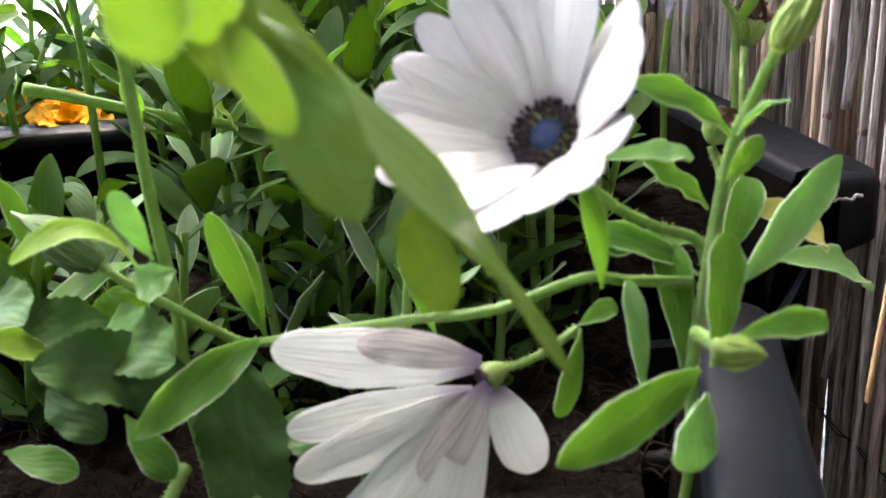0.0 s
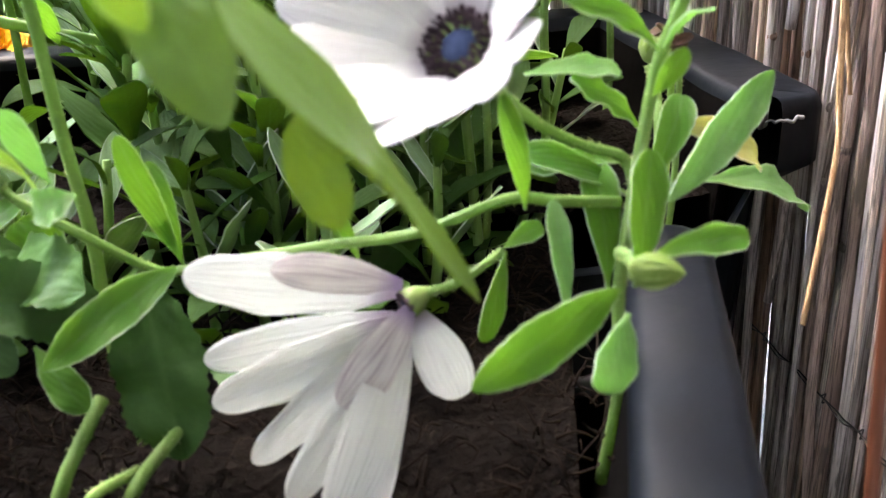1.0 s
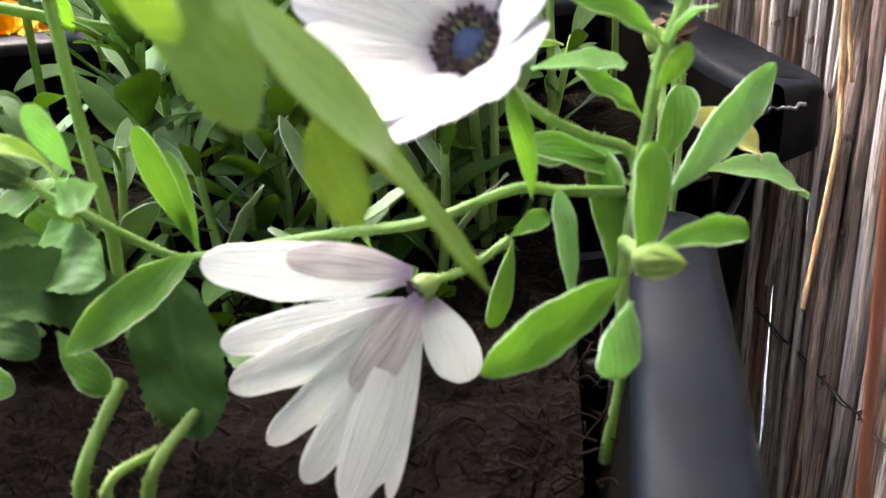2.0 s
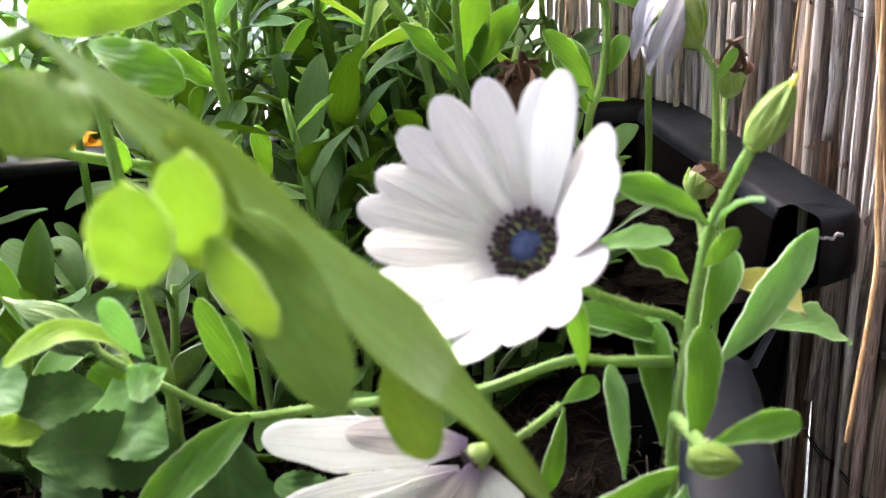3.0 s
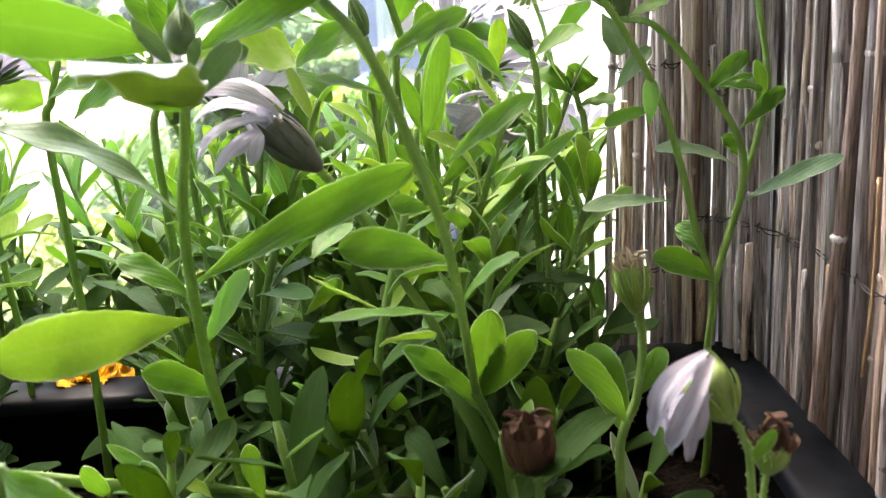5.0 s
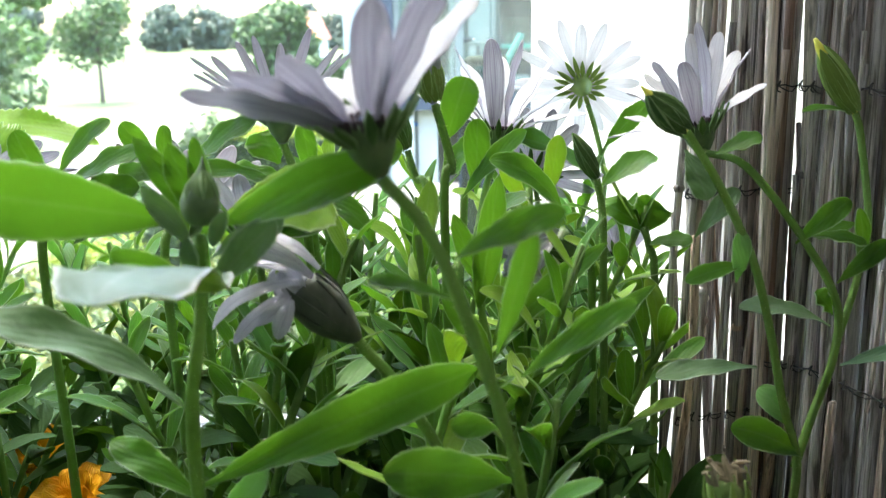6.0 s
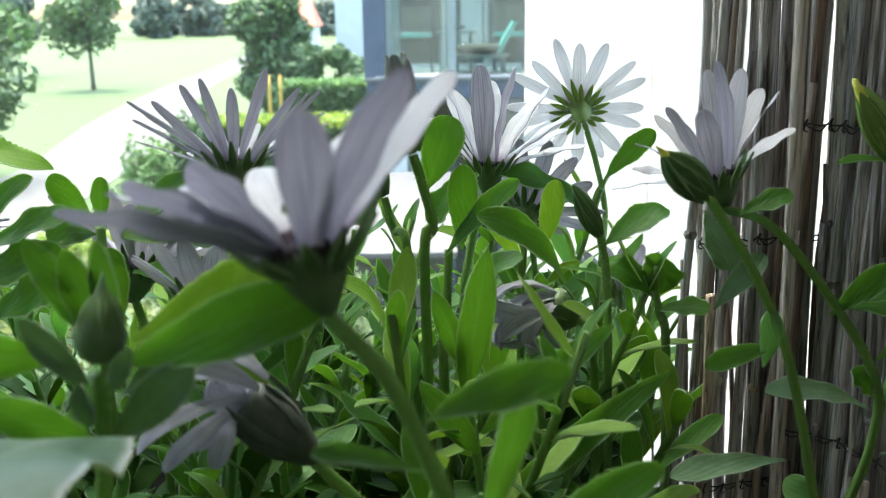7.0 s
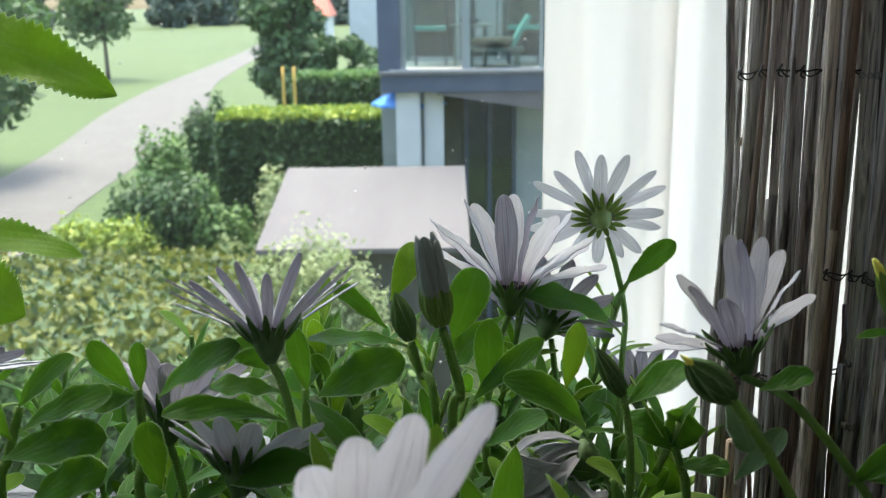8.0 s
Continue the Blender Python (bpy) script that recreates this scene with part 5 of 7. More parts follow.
nod_head = daisy(nod, (0.0419, 0.2362, 0.2009), (-0.8799, -0.3230, -0.2863), 0, 0.03, 0.01, 70, 9, 0.0028, 8, 'calyx_light', 0.05, bracts=0)
petal(nod, nod_head, (0.0411, 0.2372, 0.2036), (0.0014, 0.2390, 0.2099), 0.0127, 0.95, 0.05, 'petal_warm_lit')
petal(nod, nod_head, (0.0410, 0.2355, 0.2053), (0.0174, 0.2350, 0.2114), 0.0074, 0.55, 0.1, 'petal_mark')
petal(nod, nod_head, (0.0395, 0.2375, 0.1977), (0.0024, 0.2420, 0.1906), 0.0087, 0.85, 0.02, 'petal_warm_lit')
petal(nod, nod_head, (0.0398, 0.2370, 0.1972), (0.0033, 0.2385, 0.1822), 0.0106, 0.9, 0.04, 'petal_warm_lit')
petal(nod, nod_head, (0.0403, 0.2375, 0.1960), (0.0095, 0.2350, 0.1705), 0.0085, 0.9, 0.03, 'petal_warm_lit')
petal(nod, nod_head, (0.0409, 0.2378, 0.1951), (0.0162, 0.2215, 0.1703), 0.0089, 0.85, 0.03, 'petal_warm_lit')
petal(nod, nod_head, (0.0413, 0.2365, 0.1964), (0.0237, 0.2125, 0.1707), 0.0108, 0.95, 0.05, 'petal_warm_lit')
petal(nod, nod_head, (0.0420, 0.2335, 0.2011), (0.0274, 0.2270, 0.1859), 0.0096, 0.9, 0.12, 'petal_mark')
petal(nod, nod_head, (0.0425, 0.2380, 0.1948), (0.0315, 0.2130, 0.1702), 0.0042, 0.35, 0.02, 'petal_warm_lit')
petal(nod, nod_head, (0.0438, 0.2355, 0.1989), (0.0509, 0.2345, 0.1797), 0.0105, 0.95, 0.06, 'petal_warm_lit')
petal(nod, nod_head, (0.0419, 0.2395, 0.1935), (0.0291, 0.2170, 0.1705), 0.0074, 0.7, 0.02, 'petal_warm_lit')
tall = plant("tall green stem rising close by with broad leaves", [(-0.0158, 0.2680, 0.1416), (-0.0194, 0.2750, 0.1658), (-0.0225, 0.2800, 0.1814), (-0.0229, 0.2840, 0.2009), (-0.0252, 0.2860, 0.2255), (-0.0263, 0.2860, 0.2543), (-0.0273, 0.2830, 0.2821)], 0.0018, 0.0013)
leaves(tall, [(-0.0272, 0.2832, 0.2818, -0.0070, 0.2700, 0.2730, 0.0098, 0.6, 0.1)])
leaves(tall, [(-0.0089, 0.2580, 0.2008, -0.0046, 0.2420, 0.1688, 0.0188, 0.85, 0.05), (-0.0011, 0.2800, 0.1725, 0.0158, 0.2700, 0.1652, 0.0125, 0.6, 0.05), (-0.0399, 0.2800, 0.1991, -0.0185, 0.2500, 0.2040, 0.0162, 0.5, 0.1)], mat="leaf_mint", shape="broad", teeth=0.08, n=32)
leaves(tall, [(-0.0204, 0.2720, 0.1890, -0.0459, 0.2500, 0.2060, 0.0171, 0.55, 0.12), (-0.0380, 0.2850, 0.1982, -0.0578, 0.2700, 0.2052, 0.0136, 0.5, 0.1), (-0.0612, 0.2800, 0.2098, -0.0488, 0.2600, 0.2112, 0.0135, 0.5, 0.1)], mat="leaf_mint", shape="broad", teeth=0.08, n=32)
leaves(tall, [(-0.0287, 0.2850, 0.1906, -0.0393, 0.2900, 0.2058, 0.0130, 0.8, 0.1), (-0.0623, 0.2700, 0.1771, -0.0445, 0.2600, 0.1749, 0.0077, 0.4, 0.1), (-0.0298, 0.2500, 0.1938, -0.0201, 0.2400, 0.1838, 0.0070, 0.6, 0.1)])
leaves(tall, [(-0.0475, 0.2650, 0.1951, -0.0361, 0.2550, 0.1859, 0.0104, 0.7, 0.1)], mat="leaf_mint", shape="broad", teeth=0.08, n=32)
leaves(tall, [(-0.0472, 0.2700, 0.1957, -0.0527, 0.2500, 0.2120, 0.0072, 0.5, 0.1)], mat="leaf_lime")
sprigs = plant("cut green stems standing in the soil", [(-0.0295, 0.2390, 0.1520), (-0.0272, 0.2350, 0.1690), (-0.0196, 0.2500, 0.1806)], 0.0016, 0.0014)
sprigs = plant("cut green stems standing in the soil", [(-0.0160, 0.2340, 0.1520), (-0.0127, 0.2300, 0.1710), (-0.0014, 0.2520, 0.1744)], 0.0015, 0.0013)
sprigs = plant("cut green stems standing in the soil", [(-0.0226, 0.2290, 0.1520), (-0.0201, 0.2250, 0.1730), (-0.0119, 0.2350, 0.1727)], 0.0013, 0.001)
close = plant("broad leaved shoot standing close in front", [(-0.0497, 0.2150, 0.2303), (-0.0421, 0.2120, 0.2595), (-0.0328, 0.2030, 0.2780), (-0.0194, 0.1900, 0.2923), (-0.0089, 0.1810, 0.2968)], 0.001, 0.0009)
leaves(close, [(-0.0087, 0.1800, 0.2966, 0.0458, 0.1850, 0.2262, 0.0185, 0.12, 0.03)], mat='leaf_big', shape='lance', fold=0.15, wave=0.1, teeth=0.02, n=26)
leaves(close, [(0.0097, 0.1780, 0.2765, 0.0183, 0.1630, 0.2580, 0.0095, 0.85, 0.04), (0.0246, 0.1840, 0.2526, 0.0285, 0.1800, 0.2399, 0.0072, 0.85, 0.04), (-0.0057, 0.1780, 0.2927, -0.0104, 0.1700, 0.2865, 0.0105, 0.6, 0.06), (0.0030, 0.1800, 0.2856, 0.0071, 0.1760, 0.2696, 0.0085, 0.9, 0.05)], mat="leaf_big", shape="broad", wave=0.1, fold=0.1, teeth=0.0, n=18)
# lime lobes carry the close leaf's backlit side in their colour
leaves(close, [(0.0010, 0.1630, 0.2850, 0.0004, 0.1630, 0.2745, 0.0080, 0.85, 0.06), (0.0070, 0.1660, 0.2780, 0.0122, 0.1660, 0.2665, 0.0048, 0.85, 0.06), (0.0060, 0.1680, 0.2860, 0.0050, 0.1680, 0.2755, 0.0070, 0.85, 0.06)], mat="leaf_lime", shape="broad", wave=0.15, fold=0.1, teeth=0.0, n=18)
budding = plant("daisy shoot with a pointed green bud and broad leaves", [(-0.0080, 0.3940, 0.1520), (-0.0062, 0.3920, 0.1851), (-0.0085, 0.3900, 0.2182), (-0.0103, 0.3770, 0.2545), (-0.0099, 0.3670, 0.2851), (-0.0080, 0.3600, 0.3113), (-0.0034, 0.3550, 0.3332), (-0.0021, 0.3527, 0.3490)], 0.0021, 0.0012)
bud(budding, (-0.0021, 0.3535, 0.3505), (-0.0014, 0.3570, 0.3638), 0.0098, 'calyx', None, 5, drop=True)
leaves(budding, [(-0.0035, 0.3515, 0.3480, -0.0112, 0.3490, 0.3592, 0.0042, 0.7, 0.08), (0.0005, 0.3515, 0.3470, 0.0042, 0.3490, 0.3545, 0.0032, 0.8, 0.1), (-0.0030, 0.3500, 0.3420, -0.0028, 0.3470, 0.3500, 0.0036, 0.8, 0.1)], mat="leaf_blue", shape="lance")
leaves(budding, [(-0.0050, 0.3640, 0.3500, -0.0185, 0.3700, 0.3662, 0.0052, 0.8, 0.06), (-0.0040, 0.3620, 0.3500, -0.0105, 0.3660, 0.3652, 0.0060, 0.9, 0.05), (-0.0020, 0.3620, 0.3500, -0.0052, 0.3660, 0.3665, 0.0044, 0.9, 0.05), (-0.0030, 0.3520, 0.3375, -0.0180, 0.3490, 0.3468, 0.0066, 0.7, 0.08)], shape="lance")
leaf(budding, 0.0000, 0.3505, 0.3395, 0.0140, 0.3450, 0.3530, 0.0068, 0.8, 0.08, mat="leaf_blue")
leaf(budding, -0.0031, 0.3520, 0.3385, -0.0045, 0.3010, 0.3505, 0.0245, 0.05, 0.1, mat="leaf_sheen", under="leaf_lime", shape="broad", fold=-0.1, wave=0.16)
leaves(budding, [(-0.0023, 0.3700, 0.3485, 0.0178, 0.4000, 0.3469, 0.0164, 0.7, 0.1), (-0.0118, 0.3660, 0.2800, -0.0531, 0.3400, 0.2812, 0.0159, 0.75, 0.1)], mat="leaf_lime")
leaves(budding, [(-0.0056, 0.3520, 0.3518, -0.0440, 0.3380, 0.3613, 0.0140, 0.8, 0.1), (0.0014, 0.3520, 0.3507, 0.0351, 0.3430, 0.3640, 0.0094, 0.75, 0.1), (-0.0091, 0.3660, 0.2898, 0.0513, 0.3580, 0.3193, 0.0104, 0.6, 0.08), (-0.0105, 0.3720, 0.2833, -0.0327, 0.3800, 0.2949, 0.0077, 0.5, 0.1), (-0.0109, 0.3850, 0.2490, -0.0278, 0.3700, 0.2638, 0.0096, 0.5, 0.1)])
leaves(budding, [(-0.0014, 0.3600, 0.3430, 0.0130, 0.3600, 0.3505, 0.0062, 0.5, 0.1), (-0.0104, 0.3620, 0.3107, -0.0419, 0.3400, 0.3370, 0.0105, 0.35, 0.12)], mat="leaf_blue")
leaves(budding, [(-0.0114, 0.3780, 0.2678, 0.0047, 0.3700, 0.2919, 0.0068, 0.7, 0.05)], mat="leaf_pale")
mid_shoot = plant("upright daisy shoot with long narrow dark leaves", [(0.0660, 0.4560, 0.1520), (0.0655, 0.4540, 0.2000), (0.0630, 0.4520, 0.2500), (0.0590, 0.4480, 0.2850), (0.0560, 0.4460, 0.3060), (0.0545, 0.4455, 0.3160)], 0.0016, 0.0011)
leaves(mid_shoot, [(0.0552, 0.4450, 0.3060, 0.0605, 0.4330, 0.3475, 0.0086, 0.9, 0.04), (0.0596, 0.4440, 0.2960, 0.0915, 0.4370, 0.3270, 0.0076, 0.6, 0.1), (0.0615, 0.4480, 0.2700, 0.1060, 0.4390, 0.3140, 0.0078, 0.55, 0.1), (0.0590, 0.4450, 0.2900, 0.0440, 0.4380, 0.3130, 0.0070, 0.7, 0.08), (0.0548, 0.4460, 0.3140, 0.0480, 0.4420, 0.3350, 0.0060, 0.8, 0.06)], shape="lance")
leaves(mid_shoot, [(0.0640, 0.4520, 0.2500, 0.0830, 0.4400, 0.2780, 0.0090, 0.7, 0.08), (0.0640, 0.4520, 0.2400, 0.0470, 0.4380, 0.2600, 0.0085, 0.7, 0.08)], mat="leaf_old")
near_bloom = plant("tall african daisy with a white flower seen from behind", [(0.0736, 0.3840, 0.1520), (0.0745, 0.3820, 0.1902), (0.0715, 0.3800, 0.2283), (0.0650, 0.3750, 0.2500), (0.0617, 0.3610, 0.2770), (0.0580, 0.3460, 0.3040), (0.0500, 0.3420, 0.3310), (0.0420, 0.3410, 0.3510), (0.0336, 0.3417, 0.3612)], 0.0014, 0.0012)
near_head = daisy(near_bloom, (0.0315, 0.3410, 0.3705), (-0.22, -0.10, 0.97), 0, 0.036, 0.011, 35, 21, 0.0050, 8, 'calyx', 0.05)
petal(near_bloom, near_head, (0.0284, 0.3397, 0.3700), (0.0006, 0.3361, 0.3769), 0.0085, -0.45, 0.05, 'petal')
petal(near_bloom, near_head, (0.0283, 0.3399, 0.3700), (0.0083, 0.3390, 0.3798), 0.0090, -0.45, 0.05, 'petal')
petal(near_bloom, near_head, (0.0291, 0.3386, 0.3700), (0.0165, 0.3400, 0.3820), 0.0090, -0.4, 0.05, 'petal')
petal(near_bloom, near_head, (0.0324, 0.3376, 0.3706), (0.0345, 0.3155, 0.3914), 0.0066, 0, 0.05, 'petal')
petal(near_bloom, near_head, (0.0335, 0.3381, 0.3710), (0.0451, 0.3197, 0.3952), 0.0068, 0, 0.05, 'petal')
petal(near_bloom, near_head, (0.0347, 0.3421, 0.3716), (0.0510, 0.3555, 0.3926), 0.0072, 0, 0.05, 'petal')
petal(near_bloom, near_head, (0.0332, 0.3440, 0.3715), (0.0389, 0.3659, 0.3864), 0.0085, 0, 0.05, 'petal')
petal(near_bloom, near_head, (0.0315, 0.3445, 0.3712), (0.0296, 0.3698, 0.3806), 0.0088, 0, 0.05, 'petal')
petal(near_bloom, near_head, (0.0300, 0.3442, 0.3708), (0.0219, 0.3654, 0.3777), 0.0088, 0, 0.05, 'petal')
petal(near_bloom, near_head, (0.0284, 0.3425, 0.3703), (0.0120, 0.3570, 0.3765), 0.0085, -0.25, 0.05, 'petal')
petal(near_bloom, near_head, (0.0281, 0.3411, 0.3700), (0.0030, 0.3490, 0.3768), 0.0075, -0.25, 0.05, 'petal')
leaves(near_bloom, [(0.0542, 0.3441, 0.3270, 0.0604, 0.3387, 0.3524, 0.0050, 0.85, 0.06), (0.0465, 0.3387, 0.3471, 0.0648, 0.3296, 0.3573, 0.0058, 0.5, 0.1), (0.0592, 0.3478, 0.3213, 0.0803, 0.3432, 0.3373, 0.0058, 0.5, 0.08), (0.0576, 0.3633, 0.2776, 0.0255, 0.3475, 0.2838, 0.0040, 0.3, 0.08), (0.0647, 0.3800, 0.2451, 0.0808, 0.3616, 0.2722, 0.0095, 0.6, 0.08), (0.0582, 0.3570, 0.2949, 0.0321, 0.3443, 0.3031, 0.0106, 0.6, 0.1), (0.0614, 0.3630, 0.2806, 0.0763, 0.3515, 0.2970, 0.0052, 0.4, 0.08), (0.0461, 0.3387, 0.3397, 0.0313, 0.3341, 0.3447, 0.0037, 0.3, 0.05), (0.0656, 0.3800, 0.2468, 0.0695, 0.3639, 0.2783, 0.0105, 0.8, 0.05), (0.0546, 0.3478, 0.3106, 0.0455, 0.3432, 0.3129, 0.0053, 0.5, 0.1)])
leaves(near_bloom, [(0.0662, 0.3800, 0.2414, 0.0452, 0.3628, 0.2690, 0.0095, 0.5, 0.1)])
spent = plant("daisy shoot with a drooping withered mauve flower", [(0.0613, 0.4140, 0.1520), (0.0614, 0.4120, 0.1994), (0.0575, 0.4100, 0.2469), (0.0449, 0.4060, 0.2755), (0.0331, 0.4000, 0.2991), (0.0259, 0.3970, 0.3094), (0.0233, 0.3960, 0.3131)], 0.0016, 0.0014)
spent_head = wilted(spent, (0.0238, 0.3960, 0.3131), (0.0099, 0.3940, 0.3271), [(0.0056, 0.3940, 0.3289)], 0.006, 0.0056, 'petal_wilt', 'calyx_dark', 4, 4, 0.1)
petal(spent, spent_head, (0.0139, 0.3920, 0.3303), (-0.0082, 0.3900, 0.3375), 0.0050, 0.5, 0.34, 'petal_wilt')
petal(spent, spent_head, (0.0121, 0.3930, 0.3287), (-0.0099, 0.3890, 0.3187), 0.0034, 0.6, 0.5, 'petal_wilt')
petal(spent, spent_head, (0.0098, 0.3940, 0.3263), (-0.0049, 0.3880, 0.3154), 0.0036, 0.7, 0.45, 'petal_wilt')
petal(spent, spent_head, (0.0092, 0.3890, 0.3256), (0.0059, 0.3840, 0.3176), 0.0042, 0.9, 0.28, 'petal_wilt')
petal(spent, spent_head, (0.0152, 0.3950, 0.3314), (-0.0022, 0.3960, 0.3401), 0.0047, 0.3, 0.2, 'petal_wilt')
petal(spent, spent_head, (0.0128, 0.3980, 0.3271), (-0.0092, 0.3980, 0.3307), 0.0042, 0.4, 0.3, 'petal_wilt')
petal(spent, spent_head, (0.0102, 0.3920, 0.3242), (-0.0003, 0.3870, 0.3201), 0.0032, 0.8, 0.3, 'petal_wilt')
petal(spent, spent_head, (0.0133, 0.3910, 0.3305), (-0.0094, 0.3880, 0.3298), 0.0042, 0.2, 0.3, 'petal_wilt')
right_bud = plant("tall daisy stem with a yellow tipped bud", [(0.1549, 0.4590, 0.1520), (0.1573, 0.4570, 0.1871), (0.1556, 0.4550, 0.2221), (0.1579, 0.4560, 0.2483), (0.1503, 0.4520, 0.2713), (0.1437, 0.4480, 0.2950), (0.1352, 0.4430, 0.3195), (0.1225, 0.4370, 0.3427), (0.1118, 0.4344, 0.3584)], 0.0015, 0.0012)
bud(right_bud, (0.1114, 0.4335, 0.3587), (0.0975, 0.4300, 0.3716), 0.0116, "calyx", "bud_tip", 6)
leaves(right_bud, [(0.1592, 0.4560, 0.2515, 0.1338, 0.4500, 0.2644, 0.0106, 0.5, 0.1), (0.1334, 0.4430, 0.3186, 0.1149, 0.4400, 0.3144, 0.0056, 0.5, 0.1)])
leaves(right_bud, [(0.1397, 0.4470, 0.2855, 0.1067, 0.4370, 0.2863, 0.0073, 0.3, 0.05)], mat="leaf_blue")
leaves(right_bud, [(0.1306, 0.4430, 0.3131, 0.1303, 0.4400, 0.3294, 0.0056, 0.8, 0.1), (0.1542, 0.4540, 0.2621, 0.1454, 0.4600, 0.2736, 0.0082, 0.6, 0.1)], mat="leaf_pale")
right_bloom = plant("tall african daisy with a half open white flower", [(0.1579, 0.4580, 0.2465), (0.1632, 0.4600, 0.2641), (0.1683, 0.4600, 0.2829), (0.1680, 0.4600, 0.3014), (0.1556, 0.4610, 0.3229), (0.1377, 0.4620, 0.3445), (0.1275, 0.4745, 0.3475)], 0.0014, 0.0012)
right_head = daisy(right_bloom, (0.1262, 0.4765, 0.3555), (-0.2517, 0.0503, 0.9665), 0, 0.03, 0.01, 40, 3, 0.0052, 8, 'calyx', 0.05)
petal(right_bloom, right_head, (0.1288, 0.4741, 0.3563), (0.1237, 0.4731, 0.3874), 0.0062, 0, 0.05, 'petal')
petal(right_bloom, right_head, (0.1289, 0.4789, 0.3561), (0.1442, 0.4971, 0.3782), 0.0062, 0, 0.05, 'petal')
petal(right_bloom, right_head, (0.1235, 0.4741, 0.3549), (0.1097, 0.4682, 0.3761), 0.0062, 0, 0.05, 'petal')
petal(right_bloom, right_head, (0.1232, 0.4745, 0.3548), (0.1009, 0.4631, 0.3672), 0.0062, 0, 0.05, 'petal')
petal(right_bloom, right_head, (0.1229, 0.4778, 0.3546), (0.0996, 0.4865, 0.3510), 0.0062, 0, 0.05, 'petal')
petal(right_bloom, right_head, (0.1253, 0.4730, 0.3555), (0.1154, 0.4560, 0.3764), 0.0062, 0, 0.05, 'petal')
petal(right_bloom, right_head, (0.1292, 0.4785, 0.3562), (0.1350, 0.4880, 0.3845), 0.0062, 0, 0.05, 'petal')
petal(right_bloom, right_head, (0.1279, 0.4797, 0.3558), (0.1270, 0.4930, 0.3840), 0.0062, 0, 0.05, 'petal')
petal(right_bloom, right_head, (0.1249, 0.4798, 0.3550), (0.1135, 0.4970, 0.3710), 0.0062, 0, 0.05, 'petal')
petal(right_bloom, right_head, (0.1227, 0.4765, 0.3546), (0.1030, 0.4770, 0.3585), 0.0062, 0, 0.05, 'petal')
petal(right_bloom, right_head, (0.1295, 0.4752, 0.3564), (0.1395, 0.4700, 0.3795), 0.0062, 0, 0.05, 'petal')
petal(right_bloom, right_head, (0.1296, 0.4776, 0.3563), (0.1500, 0.4850, 0.3680), 0.0062, 0, 0.05, 'petal')
leaves(right_bloom, [(0.1667, 0.4600, 0.2938, 0.1348, 0.4520, 0.3026, 0.0083, 0.3, 0.1), (0.1690, 0.4560, 0.2822, 0.1890, 0.4220, 0.3026, 0.0066, 0.6, 0.06)], mat="leaf_blue")
leaves(right_bloom, [(0.1541, 0.4610, 0.3204, 0.1697, 0.4600, 0.3340, 0.0071, 0.5, 0.08), (0.1560, 0.4610, 0.3229, 0.1734, 0.4550, 0.3213, 0.0055, 0.3, 0.1), (0.1685, 0.4620, 0.3072, 0.1831, 0.4600, 0.3210, 0.0064, 0.5, 0.06), (0.1671, 0.4600, 0.2974, 0.1609, 0.4600, 0.3049, 0.0084, 0.4, 0.1)])
slim = plant("slim daisy stem with a yellow green opening bud", [(0.1713, 0.4650, 0.2868), (0.1776, 0.4680, 0.3078), (0.1802, 0.4700, 0.3257), (0.1765, 0.4720, 0.3514), (0.1746, 0.4730, 0.3593)], 0.0012, 0.0011)
bud(slim, (0.1746, 0.4730, 0.3593), (0.1589, 0.4710, 0.3828), 0.0106, "calyx_light", "bud_tip", 7, 0.25)
leaves(slim, [(0.1732, 0.4730, 0.3593, 0.1565, 0.4700, 0.3602, 0.0027, 0.3, 0.1), (0.1766, 0.4680, 0.3252, 0.1605, 0.4600, 0.3221, 0.0051, 0.4, 0.1), (0.1772, 0.4680, 0.3090, 0.1724, 0.4600, 0.3315, 0.0051, 0.6, 0.1)])
seedpod = plant("daisy stem with a closed spent striped head", [(0.1047, 0.3790, 0.1520), (0.1075, 0.3770, 0.1905), (0.1063, 0.3750, 0.2290), (0.1115, 0.3770, 0.2437), (0.1135, 0.3780, 0.2606), (0.1126, 0.3790, 0.2696)], 0.0015, 0.0013)
wilted(seedpod, (0.1122, 0.3790, 0.2688), (0.1097, 0.3785, 0.2841), [(0.1064, 0.3780, 0.2861), (0.1088, 0.3790, 0.2873), (0.1117, 0.3780, 0.2871), (0.1140, 0.3770, 0.2852)], 0.0018, 0.0045, 'petal_dry', 'calyx_light', 8, 22, 0.12)
leaves(seedpod, [(0.1089, 0.3760, 0.2355, 0.0904, 0.3700, 0.2627, 0.0079, 0.5, 0.1), (0.1115, 0.3770, 0.2437, 0.1202, 0.3800, 0.2577, 0.0065, 0.6, 0.1), (0.1090, 0.3800, 0.2298, 0.1009, 0.3900, 0.2564, 0.0117, 0.7, 0.1)])
wilt = plant("daisy stem with a shrivelled pale violet flower", [(0.1246, 0.3200, 0.1520), (0.1264, 0.3180, 0.2011), (0.1242, 0.3160, 0.2502), (0.1230, 0.3190, 0.2598), (0.1209, 0.3220, 0.2633)], 0.001, 0.0009)
wilt_head = wilted(wilt, (0.1209, 0.3220, 0.2626), (0.1131, 0.3200, 0.2757), [(0.1063, 0.3180, 0.2593), (0.1092, 0.3150, 0.2594), (0.1054, 0.3200, 0.2659)], 0.004, 0.0056, 'petal_wilt', 'calyx_light', 9, 6, 0.4)
